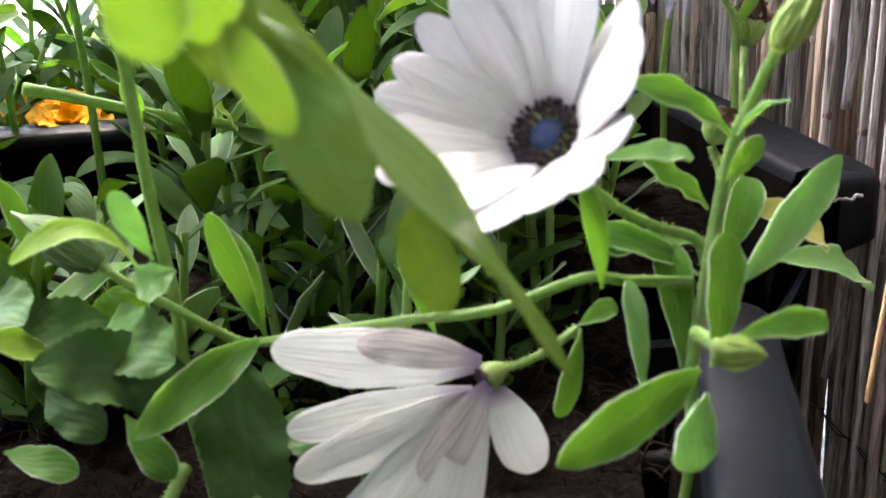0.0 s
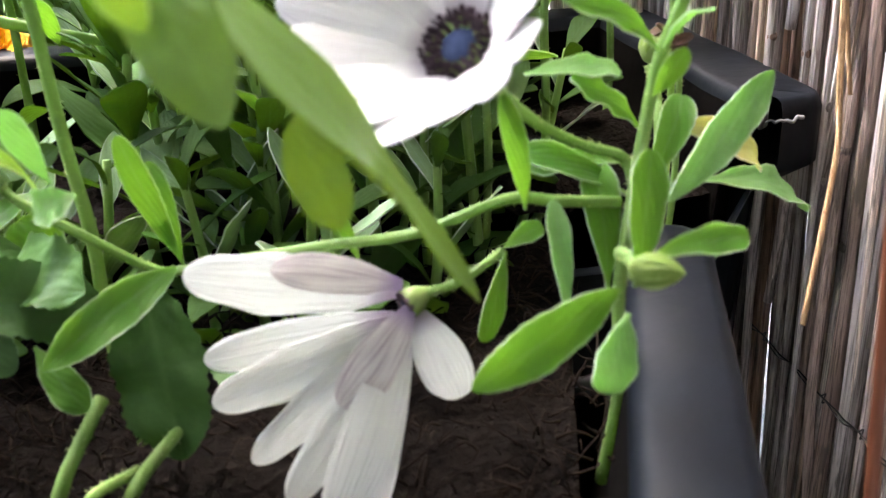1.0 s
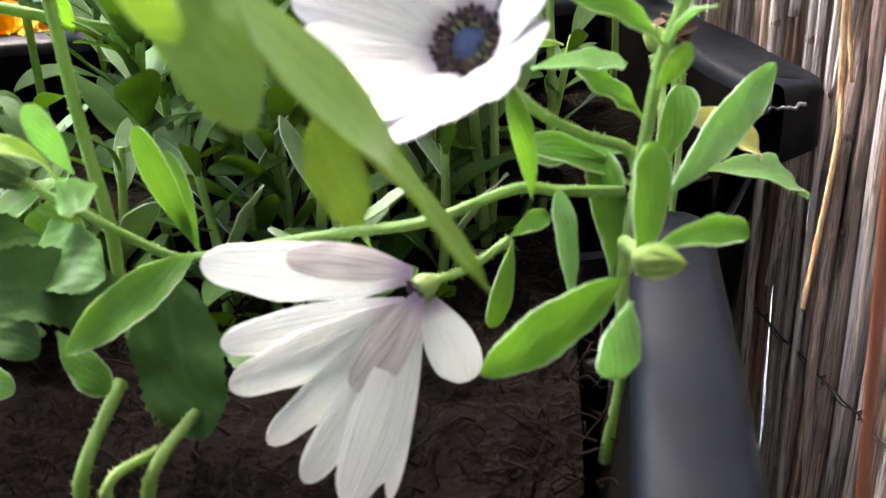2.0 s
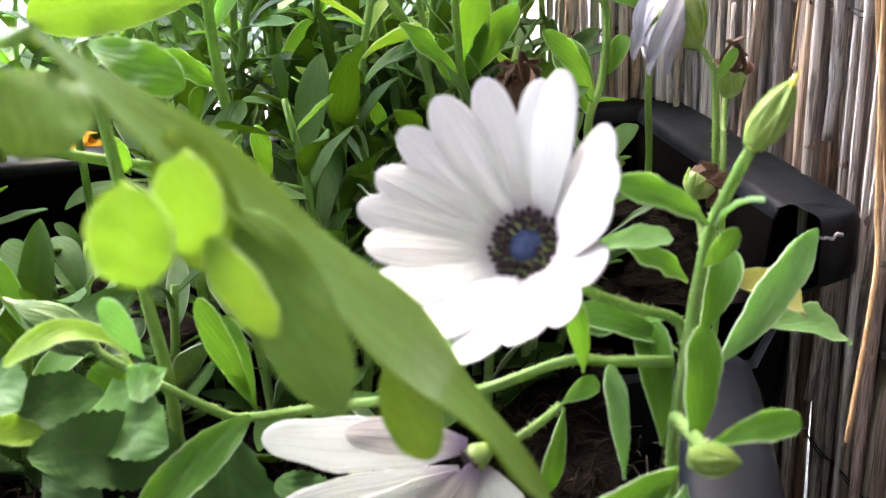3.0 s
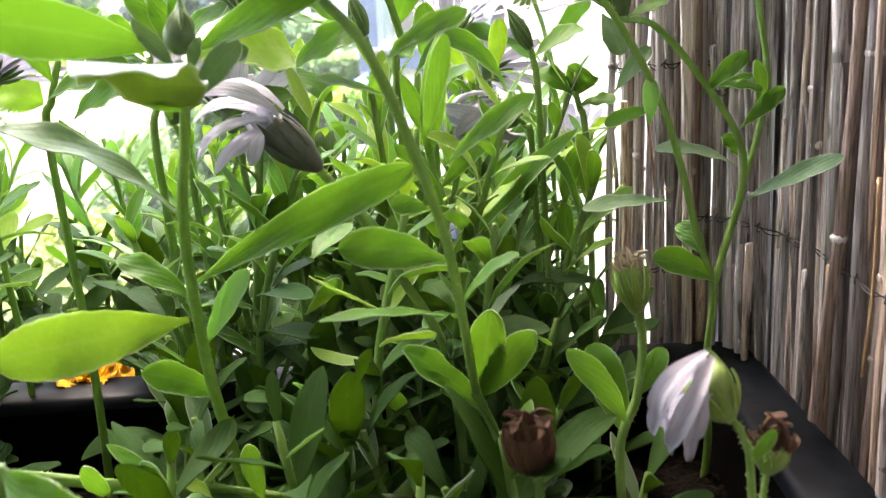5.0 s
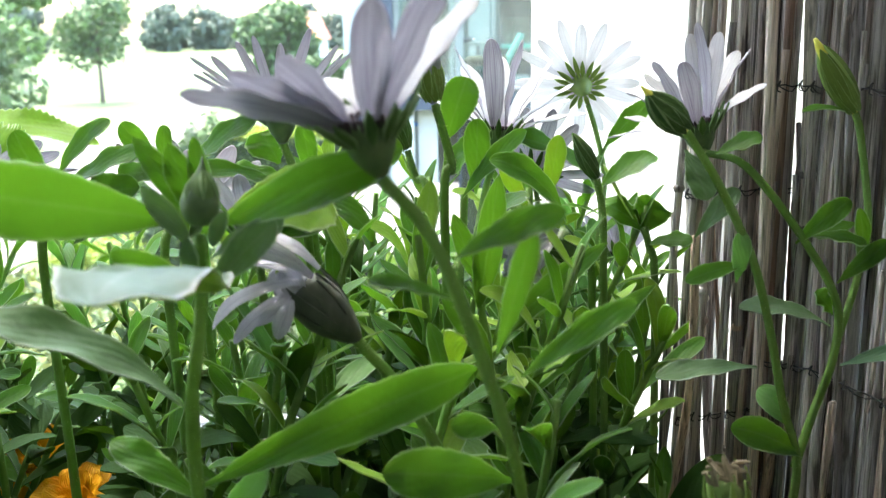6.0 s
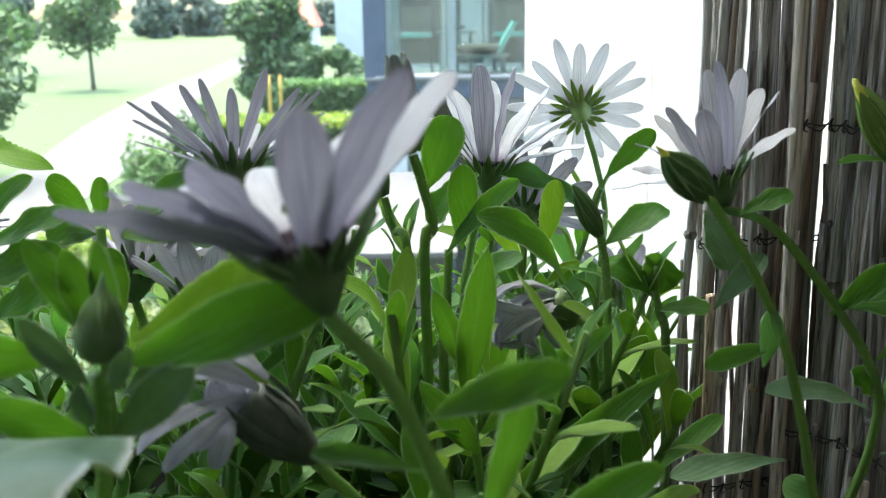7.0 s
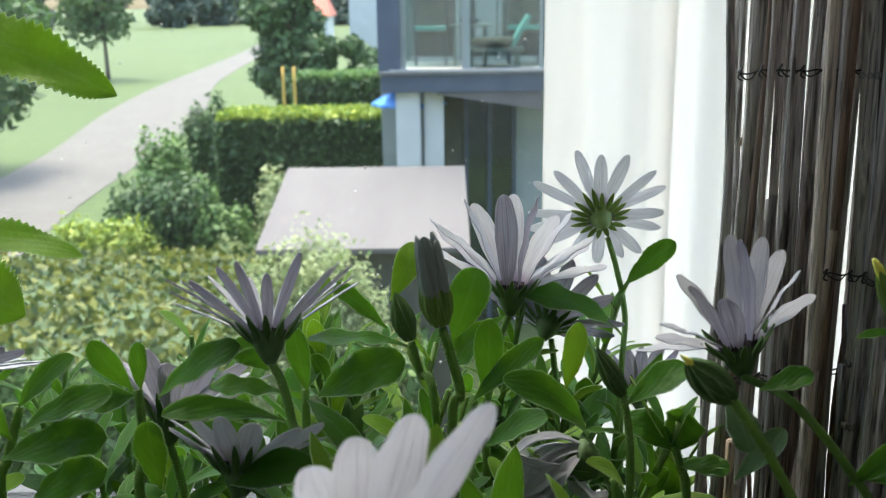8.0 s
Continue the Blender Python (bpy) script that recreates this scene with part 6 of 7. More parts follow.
petal(wilt, wilt_head, (0.1149, 0.3165, 0.2810), (0.1047, 0.3145, 0.2609), 0.0044, 0.5, 0.45, 'petal_wilt', 0.45)
petal(wilt, wilt_head, (0.1126, 0.3170, 0.2791), (0.1098, 0.3160, 0.2703), 0.0037, 0.6, 0.5, 'petal_wilt', 0.45)
petal(wilt, wilt_head, (0.1113, 0.3155, 0.2801), (0.1080, 0.3120, 0.2680), 0.0031, 0.8, 0.4, 'petal_wilt', 0.45)
petal(wilt, wilt_head, (0.1138, 0.3170, 0.2819), (0.1035, 0.3160, 0.2653), 0.0044, 0.3, 0.55, 'petal_wilt', 0.45)
petal(wilt, wilt_head, (0.1139, 0.3190, 0.2805), (0.1033, 0.3180, 0.2654), 0.0042, 0.4, 0.5, 'petal_wilt', 0.45)
petal(wilt, wilt_head, (0.1118, 0.3160, 0.2796), (0.1079, 0.3120, 0.2620), 0.0039, 0.7, 0.35, 'petal_wilt', 0.45)
petal(wilt, wilt_head, (0.1103, 0.3150, 0.2788), (0.1100, 0.3110, 0.2641), 0.0034, 0.8, 0.3, 'petal_wilt', 0.45)
petal(wilt, wilt_head, (0.1151, 0.3210, 0.2785), (0.1026, 0.3200, 0.2612), 0.0038, 0.4, 0.5, 'petal_wilt', 0.45)
petal(wilt, wilt_head, (0.1121, 0.3150, 0.2780), (0.1052, 0.3130, 0.2668), 0.0032, 0.8, 0.35, 'petal_wilt', 0.45)
leaves(wilt, [(0.1238, 0.3170, 0.2538, 0.1289, 0.3150, 0.2630, 0.0032, 0.6, 0.1)])
brown = plant("daisy stem with a dry brown seed head", [(0.0794, 0.3490, 0.1520), (0.0812, 0.3470, 0.1934), (0.0789, 0.3450, 0.2349), (0.0773, 0.3420, 0.2408)], 0.0014, 0.0012)
wilted(brown, (0.0764, 0.3410, 0.2414), (0.0759, 0.3395, 0.2547), [(0.0717, 0.3380, 0.2595), (0.0799, 0.3380, 0.2590), (0.0750, 0.3300, 0.2624)], 0.004, 0.0058, 'petal_brown', 'petal_brown', 12, 14, 0.1)
rim_pod = plant("small daisy pod with frayed brown tips by the rim", [(0.1238, 0.3140, 0.1520), (0.1262, 0.3120, 0.1922), (0.1246, 0.3100, 0.2325), (0.1276, 0.3180, 0.2422), (0.1301, 0.3220, 0.2495)], 0.0009, 0.0008)
wilted(rim_pod, (0.1298, 0.3220, 0.2480), (0.1314, 0.3220, 0.2556), [(0.1266, 0.3210, 0.2587), (0.1371, 0.3220, 0.2567), (0.1312, 0.3200, 0.2622)], 0.003, 0.004, 'petal_brown', 'calyx_light', 13, 12, 0.2)
pod = plant("daisy pod with a tuft of dry brown petals", [(0.1134, 0.2990, 0.1520), (0.1157, 0.2970, 0.1815), (0.1139, 0.2950, 0.2110), (0.1157, 0.3020, 0.2194), (0.1143, 0.3050, 0.2257)], 0.0012, 0.0011)
wilted(pod, (0.1138, 0.3050, 0.2265), (0.1173, 0.3055, 0.2315), [(0.1237, 0.3040, 0.2321), (0.1204, 0.3030, 0.2272), (0.1189, 0.3060, 0.2350)], 0.004, 0.0042, 'petal_brown', 'calyx_light', 14, 12, 0.2)
fan = plant("african daisy with a narrow petalled white flower", [(0.0009, 0.4940, 0.1520), (0.0026, 0.4920, 0.2293), (0.0003, 0.4900, 0.3066), (-0.0017, 0.4870, 0.3270), (-0.0035, 0.4830, 0.3432), (-0.0058, 0.4785, 0.3520)], 0.0016, 0.0013)
daisy(fan, (-0.0061, 0.4796, 0.3600), (-0.10, 0.40, 0.91), 21, 0.0290, 0.0032, 36, 41, 0.0048, 9, 'calyx', 0.02)
mauve = plant("african daisy with a mauve backed white flower", [(0.0583, 0.5640, 0.1520), (0.0608, 0.5620, 0.2219), (0.0592, 0.5600, 0.2917), (0.0620, 0.5650, 0.3128), (0.0650, 0.5680, 0.3254), (0.0690, 0.5718, 0.3345)], 0.0017, 0.0014)
mauve_head = daisy(mauve, (0.0695, 0.5720, 0.3440), (0.0627, 0.1045, 0.9925), 0, 0.03, 0.01, 40, 3, 0.0056, 8, 'calyx', 0.05)
petal(mauve, mauve_head, (0.0657, 0.5712, 0.3443), (0.0386, 0.5680, 0.3728), 0.0088, 0, 0.05, 'petal')
petal(mauve, mauve_head, (0.0656, 0.5717, 0.3443), (0.0514, 0.5738, 0.3791), 0.0088, 0, 0.05, 'petal')
petal(mauve, mauve_head, (0.0678, 0.5685, 0.3445), (0.0658, 0.5638, 0.3825), 0.0088, 0, 0.05, 'petal')
petal(mauve, mauve_head, (0.0718, 0.5689, 0.3442), (0.0788, 0.5665, 0.3815), 0.0088, 0, 0.05, 'petal')
petal(mauve, mauve_head, (0.0734, 0.5713, 0.3438), (0.0918, 0.5715, 0.3737), 0.0088, 0, 0.05, 'petal')
petal(mauve, mauve_head, (0.0734, 0.5719, 0.3438), (0.1005, 0.5735, 0.3635), 0.0088, 0, 0.05, 'petal')
petal(mauve, mauve_head, (0.0734, 0.5725, 0.3437), (0.1068, 0.5779, 0.3512), 0.0088, 0, 0.05, 'petal')
petal(mauve, mauve_head, (0.0662, 0.5740, 0.3440), (0.0415, 0.5920, 0.3640), 0.0088, 0, 0.05, 'petal')
petal(mauve, mauve_head, (0.0677, 0.5755, 0.3438), (0.0560, 0.6040, 0.3710), 0.0088, 0, 0.05, 'petal')
petal(mauve, mauve_head, (0.0697, 0.5759, 0.3436), (0.0730, 0.6070, 0.3740), 0.0088, 0, 0.05, 'petal')
petal(mauve, mauve_head, (0.0717, 0.5752, 0.3435), (0.0900, 0.6020, 0.3660), 0.0088, 0, 0.05, 'petal')
petal(mauve, mauve_head, (0.0729, 0.5740, 0.3436), (0.1015, 0.5920, 0.3560), 0.0088, 0, 0.05, 'petal')
petal(mauve, mauve_head, (0.0656, 0.5725, 0.3442), (0.0335, 0.5780, 0.3605), 0.0088, 0, 0.05, 'petal')
star = plant("african daisy with a star shaped white flower", [(0.1181, 0.6040, 0.1520), (0.1201, 0.6020, 0.2199), (0.1182, 0.6000, 0.2877), (0.1185, 0.6020, 0.3023), (0.1218, 0.6150, 0.3180), (0.1190, 0.6220, 0.3364), (0.1151, 0.6260, 0.3506)], 0.0014, 0.0012)
daisy(star, (0.1120, 0.6285, 0.3601), (-0.03, 0.86, 0.42), 16, 0.0280, 0.0056, 8, 43, 0.0052, 5, 'calyx_light', 0.02, None, 'petal', 'petal', bracts=18)
leaves(star, [(0.1217, 0.6180, 0.3311, 0.1407, 0.6100, 0.3523, 0.0101, 0.5, 0.08), (0.1177, 0.6000, 0.3151, 0.0708, 0.5700, 0.3428, 0.0149, 0.4, 0.12)])
low_bloom = plant("african daisy with a small white flower behind leaves", [(0.0902, 0.5940, 0.1520), (0.0920, 0.5920, 0.2197), (0.0899, 0.5900, 0.2873), (0.0886, 0.5920, 0.3066), (0.0875, 0.5940, 0.3157)], 0.0014, 0.0012)
daisy(low_bloom, (0.0869, 0.5960, 0.3229), (0.30, 0.70, 0.55), 14, 0.0270, 0.0070, 22, 44, 0.0052, 8, 'calyx', 0.03)
back_bloom = plant("african daisy with a white flower against the screen", [(0.1368, 0.6340, 0.1520), (0.1387, 0.6320, 0.1948), (0.1365, 0.6300, 0.2375), (0.1355, 0.6350, 0.2553), (0.1349, 0.6380, 0.2654)], 0.0014, 0.0012)
daisy(back_bloom, (0.1345, 0.6400, 0.2731), (0.02, 0.50, 0.85), 13, 0.0270, 0.0068, 45, 45, 0.0052, 8, 'calyx', 0.03)
left_bloom = plant("african daisy with a dull mauve flower behind leaves", [(-0.0389, 0.5040, 0.1520), (-0.0372, 0.5020, 0.2249), (-0.0396, 0.5000, 0.2900), (-0.0417, 0.5015, 0.3060), (-0.0438, 0.5010, 0.3165)], 0.0015, 0.0013)
daisy(left_bloom, (-0.0434, 0.5050, 0.3236), (0.10, 0.45, 0.85), 14, 0.0310, 0.0080, 40, 46, 0.0052, 14, 'calyx', 0.04, front='petal_blush', back='petal_blush')
left_low = plant("african daisy with a low white flower among leaves", [(-0.0122, 0.4720, 0.1520), (-0.0103, 0.4700, 0.2318), (-0.0125, 0.4680, 0.3027), (-0.0134, 0.4700, 0.3140)], 0.0015, 0.0013)
daisy(left_low, (-0.0139, 0.4700, 0.3236), (0.05, 0.55, 0.80), 14, 0.0230, 0.0068, 30, 47, 0.0050, 8, 'calyx', 0.04, back='petal_blush')
edge_bloom = plant("african daisy with a pale flower turned away", [(-0.1218, 0.5040, 0.1520), (-0.1195, 0.5020, 0.2216), (-0.1213, 0.5000, 0.2912), (-0.1194, 0.5050, 0.3100), (-0.1171, 0.5070, 0.3295)], 0.0015, 0.0013)
daisy(edge_bloom, (-0.1155, 0.5080, 0.3391), (0.15, 0.45, 0.85), 15, 0.0280, 0.0070, 20, 48, 0.0052, 9, 'calyx', 0.03)
big_bud = plant("daisy stem with a long striped unopened bud", [(0.0449, 0.4740, 0.1520), (0.0472, 0.4720, 0.2432), (0.0456, 0.4700, 0.3344), (0.0481, 0.4720, 0.3437), (0.0455, 0.4720, 0.3555), (0.0431, 0.4720, 0.3638)], 0.0016, 0.0013)
bud(big_bud, (0.0428, 0.4720, 0.3641), (0.0389, 0.4720, 0.3897), 0.0121, "calyx_light", "petal_furled", 15, 0.35, furled=11)
small_bud = plant("daisy stem with a small dark striped bud", [(0.0419, 0.5090, 0.1520), (0.0432, 0.5070, 0.2389), (0.0405, 0.5050, 0.3257), (0.0360, 0.5120, 0.3345), (0.0330, 0.5150, 0.3441)], 0.0015, 0.0012)
bud(small_bud, (0.0327, 0.5150, 0.3445), (0.0280, 0.5150, 0.3608), 0.0099, "calyx", None, 16)
mid_bud = plant("daisy stem with a pointed dark green bud", [(0.0979, 0.4820, 0.1520), (0.0999, 0.4800, 0.2319), (0.0978, 0.4780, 0.3119), (0.0975, 0.4820, 0.3280), (0.0960, 0.4840, 0.3379)], 0.0014, 0.0012)
bud(mid_bud, (0.0959, 0.4840, 0.3379), (0.0875, 0.4830, 0.3529), 0.0076, "calyx", None, 17)
leaves(mid_bud, [(0.0972, 0.4820, 0.3262, 0.0836, 0.4750, 0.3312, 0.0023, 0.3, 0.1), (0.0970, 0.4840, 0.3352, 0.1163, 0.4900, 0.3445, 0.0104, 0.4, 0.08)])
faded = plant("daisy stem with a collapsed grey mauve flower", [(0.0958, 0.4890, 0.1520), (0.0975, 0.4870, 0.2262), (0.0953, 0.4850, 0.3005), (0.0939, 0.4880, 0.3084), (0.0907, 0.4900, 0.3112)], 0.0014, 0.0012)
wilted(faded, (0.0912, 0.4910, 0.3097), (0.0821, 0.4915, 0.3153), [(0.0653, 0.4880, 0.3154), (0.0675, 0.4820, 0.3064), (0.0763, 0.4780, 0.3057), (0.0673, 0.4900, 0.3077), (0.0900, 0.4850, 0.3044)], 0.007, 0.0062, 'petal_wilt', 'calyx', 18, 14, 0.3)
tops = plant("leafy daisy shoots reaching over the trough", [(-0.0439, 0.4740, 0.1520), (-0.0418, 0.4720, 0.2315), (-0.0437, 0.4700, 0.3109), (-0.0430, 0.4750, 0.3261), (-0.0446, 0.4800, 0.3432)], 0.0017, 0.0013)
leaves(tops, [(-0.0462, 0.4800, 0.3433, -0.0564, 0.4780, 0.3588, 0.0074, 0.6, 0.1), (-0.0438, 0.4800, 0.3429, -0.0432, 0.4800, 0.3579, 0.0052, 0.8, 0.1), (-0.0391, 0.4800, 0.3405, -0.0121, 0.4700, 0.3600, 0.0099, 0.4, 0.1), (-0.0455, 0.4800, 0.3415, -0.0557, 0.4700, 0.3426, 0.0096, 0.4, 0.1), (-0.0341, 0.4600, 0.3225, -0.0359, 0.4600, 0.3426, 0.0095, 0.9, 0.08), (-0.0019, 0.4750, 0.3353, -0.0306, 0.4550, 0.3465, 0.0080, 0.35, 0.1), (-0.0367, 0.4800, 0.3307, -0.0069, 0.4700, 0.3299, 0.0097, 0.5, 0.1)])
tops = plant("leafy daisy shoots reaching over the trough", [(-0.0788, 0.4640, 0.1520), (-0.0765, 0.4620, 0.2346), (-0.0781, 0.4600, 0.3171), (-0.0756, 0.4620, 0.3314), (-0.0721, 0.4650, 0.3450)], 0.0017, 0.0013)
leaves(tops, [(-0.0726, 0.4650, 0.3447, -0.0535, 0.4600, 0.3614, 0.0073, 0.6, 0.1), (-0.0712, 0.4630, 0.3389, -0.0429, 0.4550, 0.3527, 0.0093, 0.4, 0.1), (-0.0757, 0.4600, 0.3321, -0.0434, 0.4500, 0.3426, 0.0122, 0.45, 0.1), (-0.0732, 0.4600, 0.3374, -0.0824, 0.4600, 0.3586, 0.0090, 0.6, 0.1), (-0.0643, 0.4500, 0.3260, -0.0403, 0.4400, 0.3390, 0.0101, 0.5, 0.1)])
tops = plant("leafy daisy shoots reaching over the trough", [(0.0040, 0.4940, 0.1520), (0.0057, 0.4920, 0.2254), (0.0034, 0.4900, 0.2989), (0.0014, 0.4920, 0.3170), (0.0011, 0.4950, 0.3363)], 0.0016, 0.0013)
leaves(tops, [(-0.0053, 0.4920, 0.3367, -0.0239, 0.4800, 0.3435, 0.0087, 0.4, 0.1), (-0.0098, 0.4950, 0.3429, -0.0161, 0.5000, 0.3530, 0.0158, 0.6, 0.1), (0.0019, 0.4950, 0.3354, -0.0014, 0.4950, 0.3563, 0.0072, 0.9, 0.08), (0.0321, 0.5100, 0.3446, 0.0035, 0.4900, 0.3542, 0.0080, 0.35, 0.08), (0.0048, 0.4950, 0.3340, 0.0324, 0.4850, 0.3490, 0.0138, 0.5, 0.12), (0.0025, 0.4900, 0.3351, 0.0215, 0.4700, 0.3243, 0.0079, 0.5, 0.15), (0.0250, 0.5200, 0.3469, 0.0071, 0.5200, 0.3630, 0.0066, 0.5, 0.08), (-0.0212, 0.4700, 0.3196, 0.0086, 0.4600, 0.3279, 0.0126, 0.5, 0.1)])
tops = plant("leafy daisy shoots reaching over the trough", [(0.0504, 0.4940, 0.1520), (0.0525, 0.4920, 0.2251), (0.0507, 0.4900, 0.2982), (0.0520, 0.5000, 0.3124), (0.0531, 0.5050, 0.3295)], 0.0016, 0.0013)
leaves(tops, [(0.0265, 0.5200, 0.3566, 0.0354, 0.5300, 0.3733, 0.0096, 0.9, 0.08), (0.0838, 0.5200, 0.3242, 0.0879, 0.5200, 0.3484, 0.0078, 0.9, 0.06)], mat="leaf_lime")
leaves(tops, [(0.0461, 0.5050, 0.3476, 0.0543, 0.5100, 0.3699, 0.0127, 0.9, 0.1), (0.0568, 0.5000, 0.3306, 0.0575, 0.5000, 0.3566, 0.0094, 0.9, 0.06), (0.0521, 0.5000, 0.3293, 0.0731, 0.4900, 0.3536, 0.0072, 0.5, 0.08), (0.0872, 0.4900, 0.3222, 0.0604, 0.4800, 0.3454, 0.0104, 0.4, 0.15), (0.0629, 0.5200, 0.3507, 0.0462, 0.5200, 0.3352, 0.0112, 0.5, 0.1), (0.0560, 0.4900, 0.3192, 0.0736, 0.4800, 0.3329, 0.0101, 0.4, 0.1)])
tops = plant("leafy daisy shoots reaching over the trough", [(0.1160, 0.4840, 0.1520), (0.1177, 0.4820, 0.2275), (0.1154, 0.4800, 0.3031), (0.1136, 0.4820, 0.3151), (0.1121, 0.4840, 0.3214)], 0.0015, 0.0012)
leaves(tops, [(0.1117, 0.4840, 0.3192, 0.1165, 0.4900, 0.3296, 0.0132, 0.7, 0.1), (0.1127, 0.4820, 0.3160, 0.1260, 0.4750, 0.3182, 0.0070, 0.35, 0.1), (0.1122, 0.4840, 0.3196, 0.0987, 0.4900, 0.3289, 0.0102, 0.5, 0.15), (0.1282, 0.4620, 0.3486, 0.1414, 0.4600, 0.3538, 0.0072, 0.4, 0.05)])
leaves(tops, [(0.1225, 0.4600, 0.3230, 0.1352, 0.4600, 0.3379, 0.0067, 0.5, 0.1), (0.1179, 0.4580, 0.3504, 0.1230, 0.4500, 0.3365, 0.0089, 0.6, 0.05)], mat="leaf_blue")
toothed = plant("tall plant with bright green toothed leaves", [(-0.2661, 0.6940, 0.1520), (-0.2610, 0.6920, 0.1742), (-0.2599, 0.6900, 0.1964), (-0.2395, 0.6900, 0.3125), (-0.2183, 0.6800, 0.3967), (-0.2044, 0.6700, 0.4424)], 0.0025, 0.0018, "stem", "toothed_plant", "tall leafy plants")
leaves(toothed, [(-0.2011, 0.6600, 0.4544, -0.1009, 0.6520, 0.4117, 0.0276, 0.5, 0.06), (-0.2364, 0.6900, 0.3393, -0.1389, 0.6900, 0.3277, 0.0214, 0.35, 0.1), (-0.2062, 0.6600, 0.3380, -0.1487, 0.6400, 0.3131, 0.0342, 0.5, 0.1)], mat="leaf_lime", shape="lance", teeth=0.17, n=60)
runner = plant("thick green daisy stem lying along the soil", [(-0.0680, 0.3520, 0.2450), (-0.0570, 0.3570, 0.2410), (-0.0350, 0.3640, 0.2330), (-0.0150, 0.3710, 0.2270), (-0.0060, 0.3760, 0.2220), (0.0220, 0.3860, 0.2100)], 0.0018, 0.0014)
leaves(runner, [(-0.0236, 0.3650, 0.2273, -0.0251, 0.3520, 0.2462, 0.0065, 0.5, 0.15)], mat="leaf_pale")
leaves(runner, [(-0.0123, 0.3690, 0.2237, -0.0180, 0.3570, 0.2365, 0.0056, 0.4, 0.1)], mat="leaf_lime")
leaves(runner, [(-0.0389, 0.3620, 0.2309, -0.0408, 0.3520, 0.2457, 0.0054, 0.5, 0.1), (0.0013, 0.3720, 0.2211, -0.0005, 0.3670, 0.2417, 0.0063, 0.7, 0.1)])


# ---- plant stick ----
o = stick.location
part("rod", mesh_of("rod", *tube([(0.1134, 0.19, SOIL - 0.01), (0.1065, 0.1905, 0.235), (0.1022, 0.1895, 0.282), (0.0975, 0.19, 0.333), (0.0925, 0.1898, 0.39), (0.0868, 0.19, 0.45)], 0.00112, 0.00105, 9, o, 6, 0.1)[:2], [M["rod"]]), stick)
part("side_twig", mesh_of("side_twig", *tube([(0.1022, 0.1895, 0.277), (0.105, 0.1895, 0.2785), (0.109, 0.189, 0.276)], 0.0007, 0.0009, 7, o, 4, 0.4)[:2], [M["rod"]]), stick)


# ---- dense leafy shoots filling the troughs ----
def filler(seed, height, count, mats, big=1.0, start=0.12):
    rng = random.Random(seed)
    p = thing("daisy_shoot", (0, 0, 0), "leafy green african daisy shoot crowding the trough", "leafy plant", "leafy shoots in the troughs")
    line = [(0, 0, -0.012), (rng.uniform(-0.008, 0.008), rng.uniform(-0.008, 0.008), height * 0.5), (rng.uniform(-0.018, 0.018), rng.uniform(-0.018, 0.018), height)]
    v, f, u = tube(line, 0.0019, 0.0012, 6, (0, 0, 0), 4)
    part("stem", mesh_of("stem", v, f, [M["stem"]], u), p)
    curve = spline(line, 12)
    ang = rng.uniform(0, 6.28)
    for i in range(count):
        s = start + (1 - start) * (i + 0.5) / count
        b = curve[min(int(s * (len(curve) - 1)), len(curve) - 1)]
        ang += 2.4 + rng.uniform(-0.4, 0.4)
        rise = radians(rng.uniform(-4, 44) + 34 * s * s)
        l = rng.uniform(0.022, 0.038) * (1.0 if s < 0.85 else 0.72) * big
        d = Vector((math.cos(ang) * math.cos(rise), math.sin(ang) * math.cos(rise), math.sin(rise)))
        up = Vector((-math.cos(ang) * math.sin(rise), -math.sin(ang) * math.sin(rise), math.cos(rise)))
        high = s > 0.6
        v, f, u, sl = blade(b, b + d * l, l * (rng.uniform(0.22, 0.31) if high else rng.uniform(0.26, 0.38)), up, rng.uniform(-0.05, 0.2), rng.choice(("spoon", "lance", "lance") if high else ("spoon", "spoon", "lance")), rng.uniform(0.05, 0.2), (0, 0, 0), 10, 0.0004, 0, 0.06, rng.uniform(-0.6, 0.6), rng.uniform(-0.14, 0.06))
        # low leaves get the leaf colour darkened for shade
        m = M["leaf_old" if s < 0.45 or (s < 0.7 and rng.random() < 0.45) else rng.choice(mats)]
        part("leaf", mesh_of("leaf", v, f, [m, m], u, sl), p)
    return p


KINDS = [filler(200 + i, *row) for i, row in enumerate((
    (0.138, 19, ("leaf", "leaf", "leaf_lime"), 1.0, 0.2), (0.148, 20, ("leaf", "leaf", "leaf_pale"), 0.95, 0.2), (0.125, 17, ("leaf", "leaf", "leaf_blue"), 1.0, 0.15),
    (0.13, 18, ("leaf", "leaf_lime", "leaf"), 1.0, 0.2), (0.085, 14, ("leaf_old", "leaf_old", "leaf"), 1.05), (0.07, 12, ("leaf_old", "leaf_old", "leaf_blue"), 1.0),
    (0.172, 22, ("leaf", "leaf", "leaf_lime"), 0.95, 0.25)))]


def spots():
    rng = random.Random(61)
    out = []
    y = 0.352
    while y < 0.63:
        x = -0.36
        while x < 0.135:
            out.append((x + rng.uniform(-0.011, 0.011), y + rng.uniform(-0.011, 0.011)))
            x += 0.031
        y += 0.034
    return out


def beside_marigolds(x, y):
    """The bare strip in front of the marigolds."""
    return y < 0.575 and abs(x + 0.118 - (0.566 - y) * 0.31) < 0.03


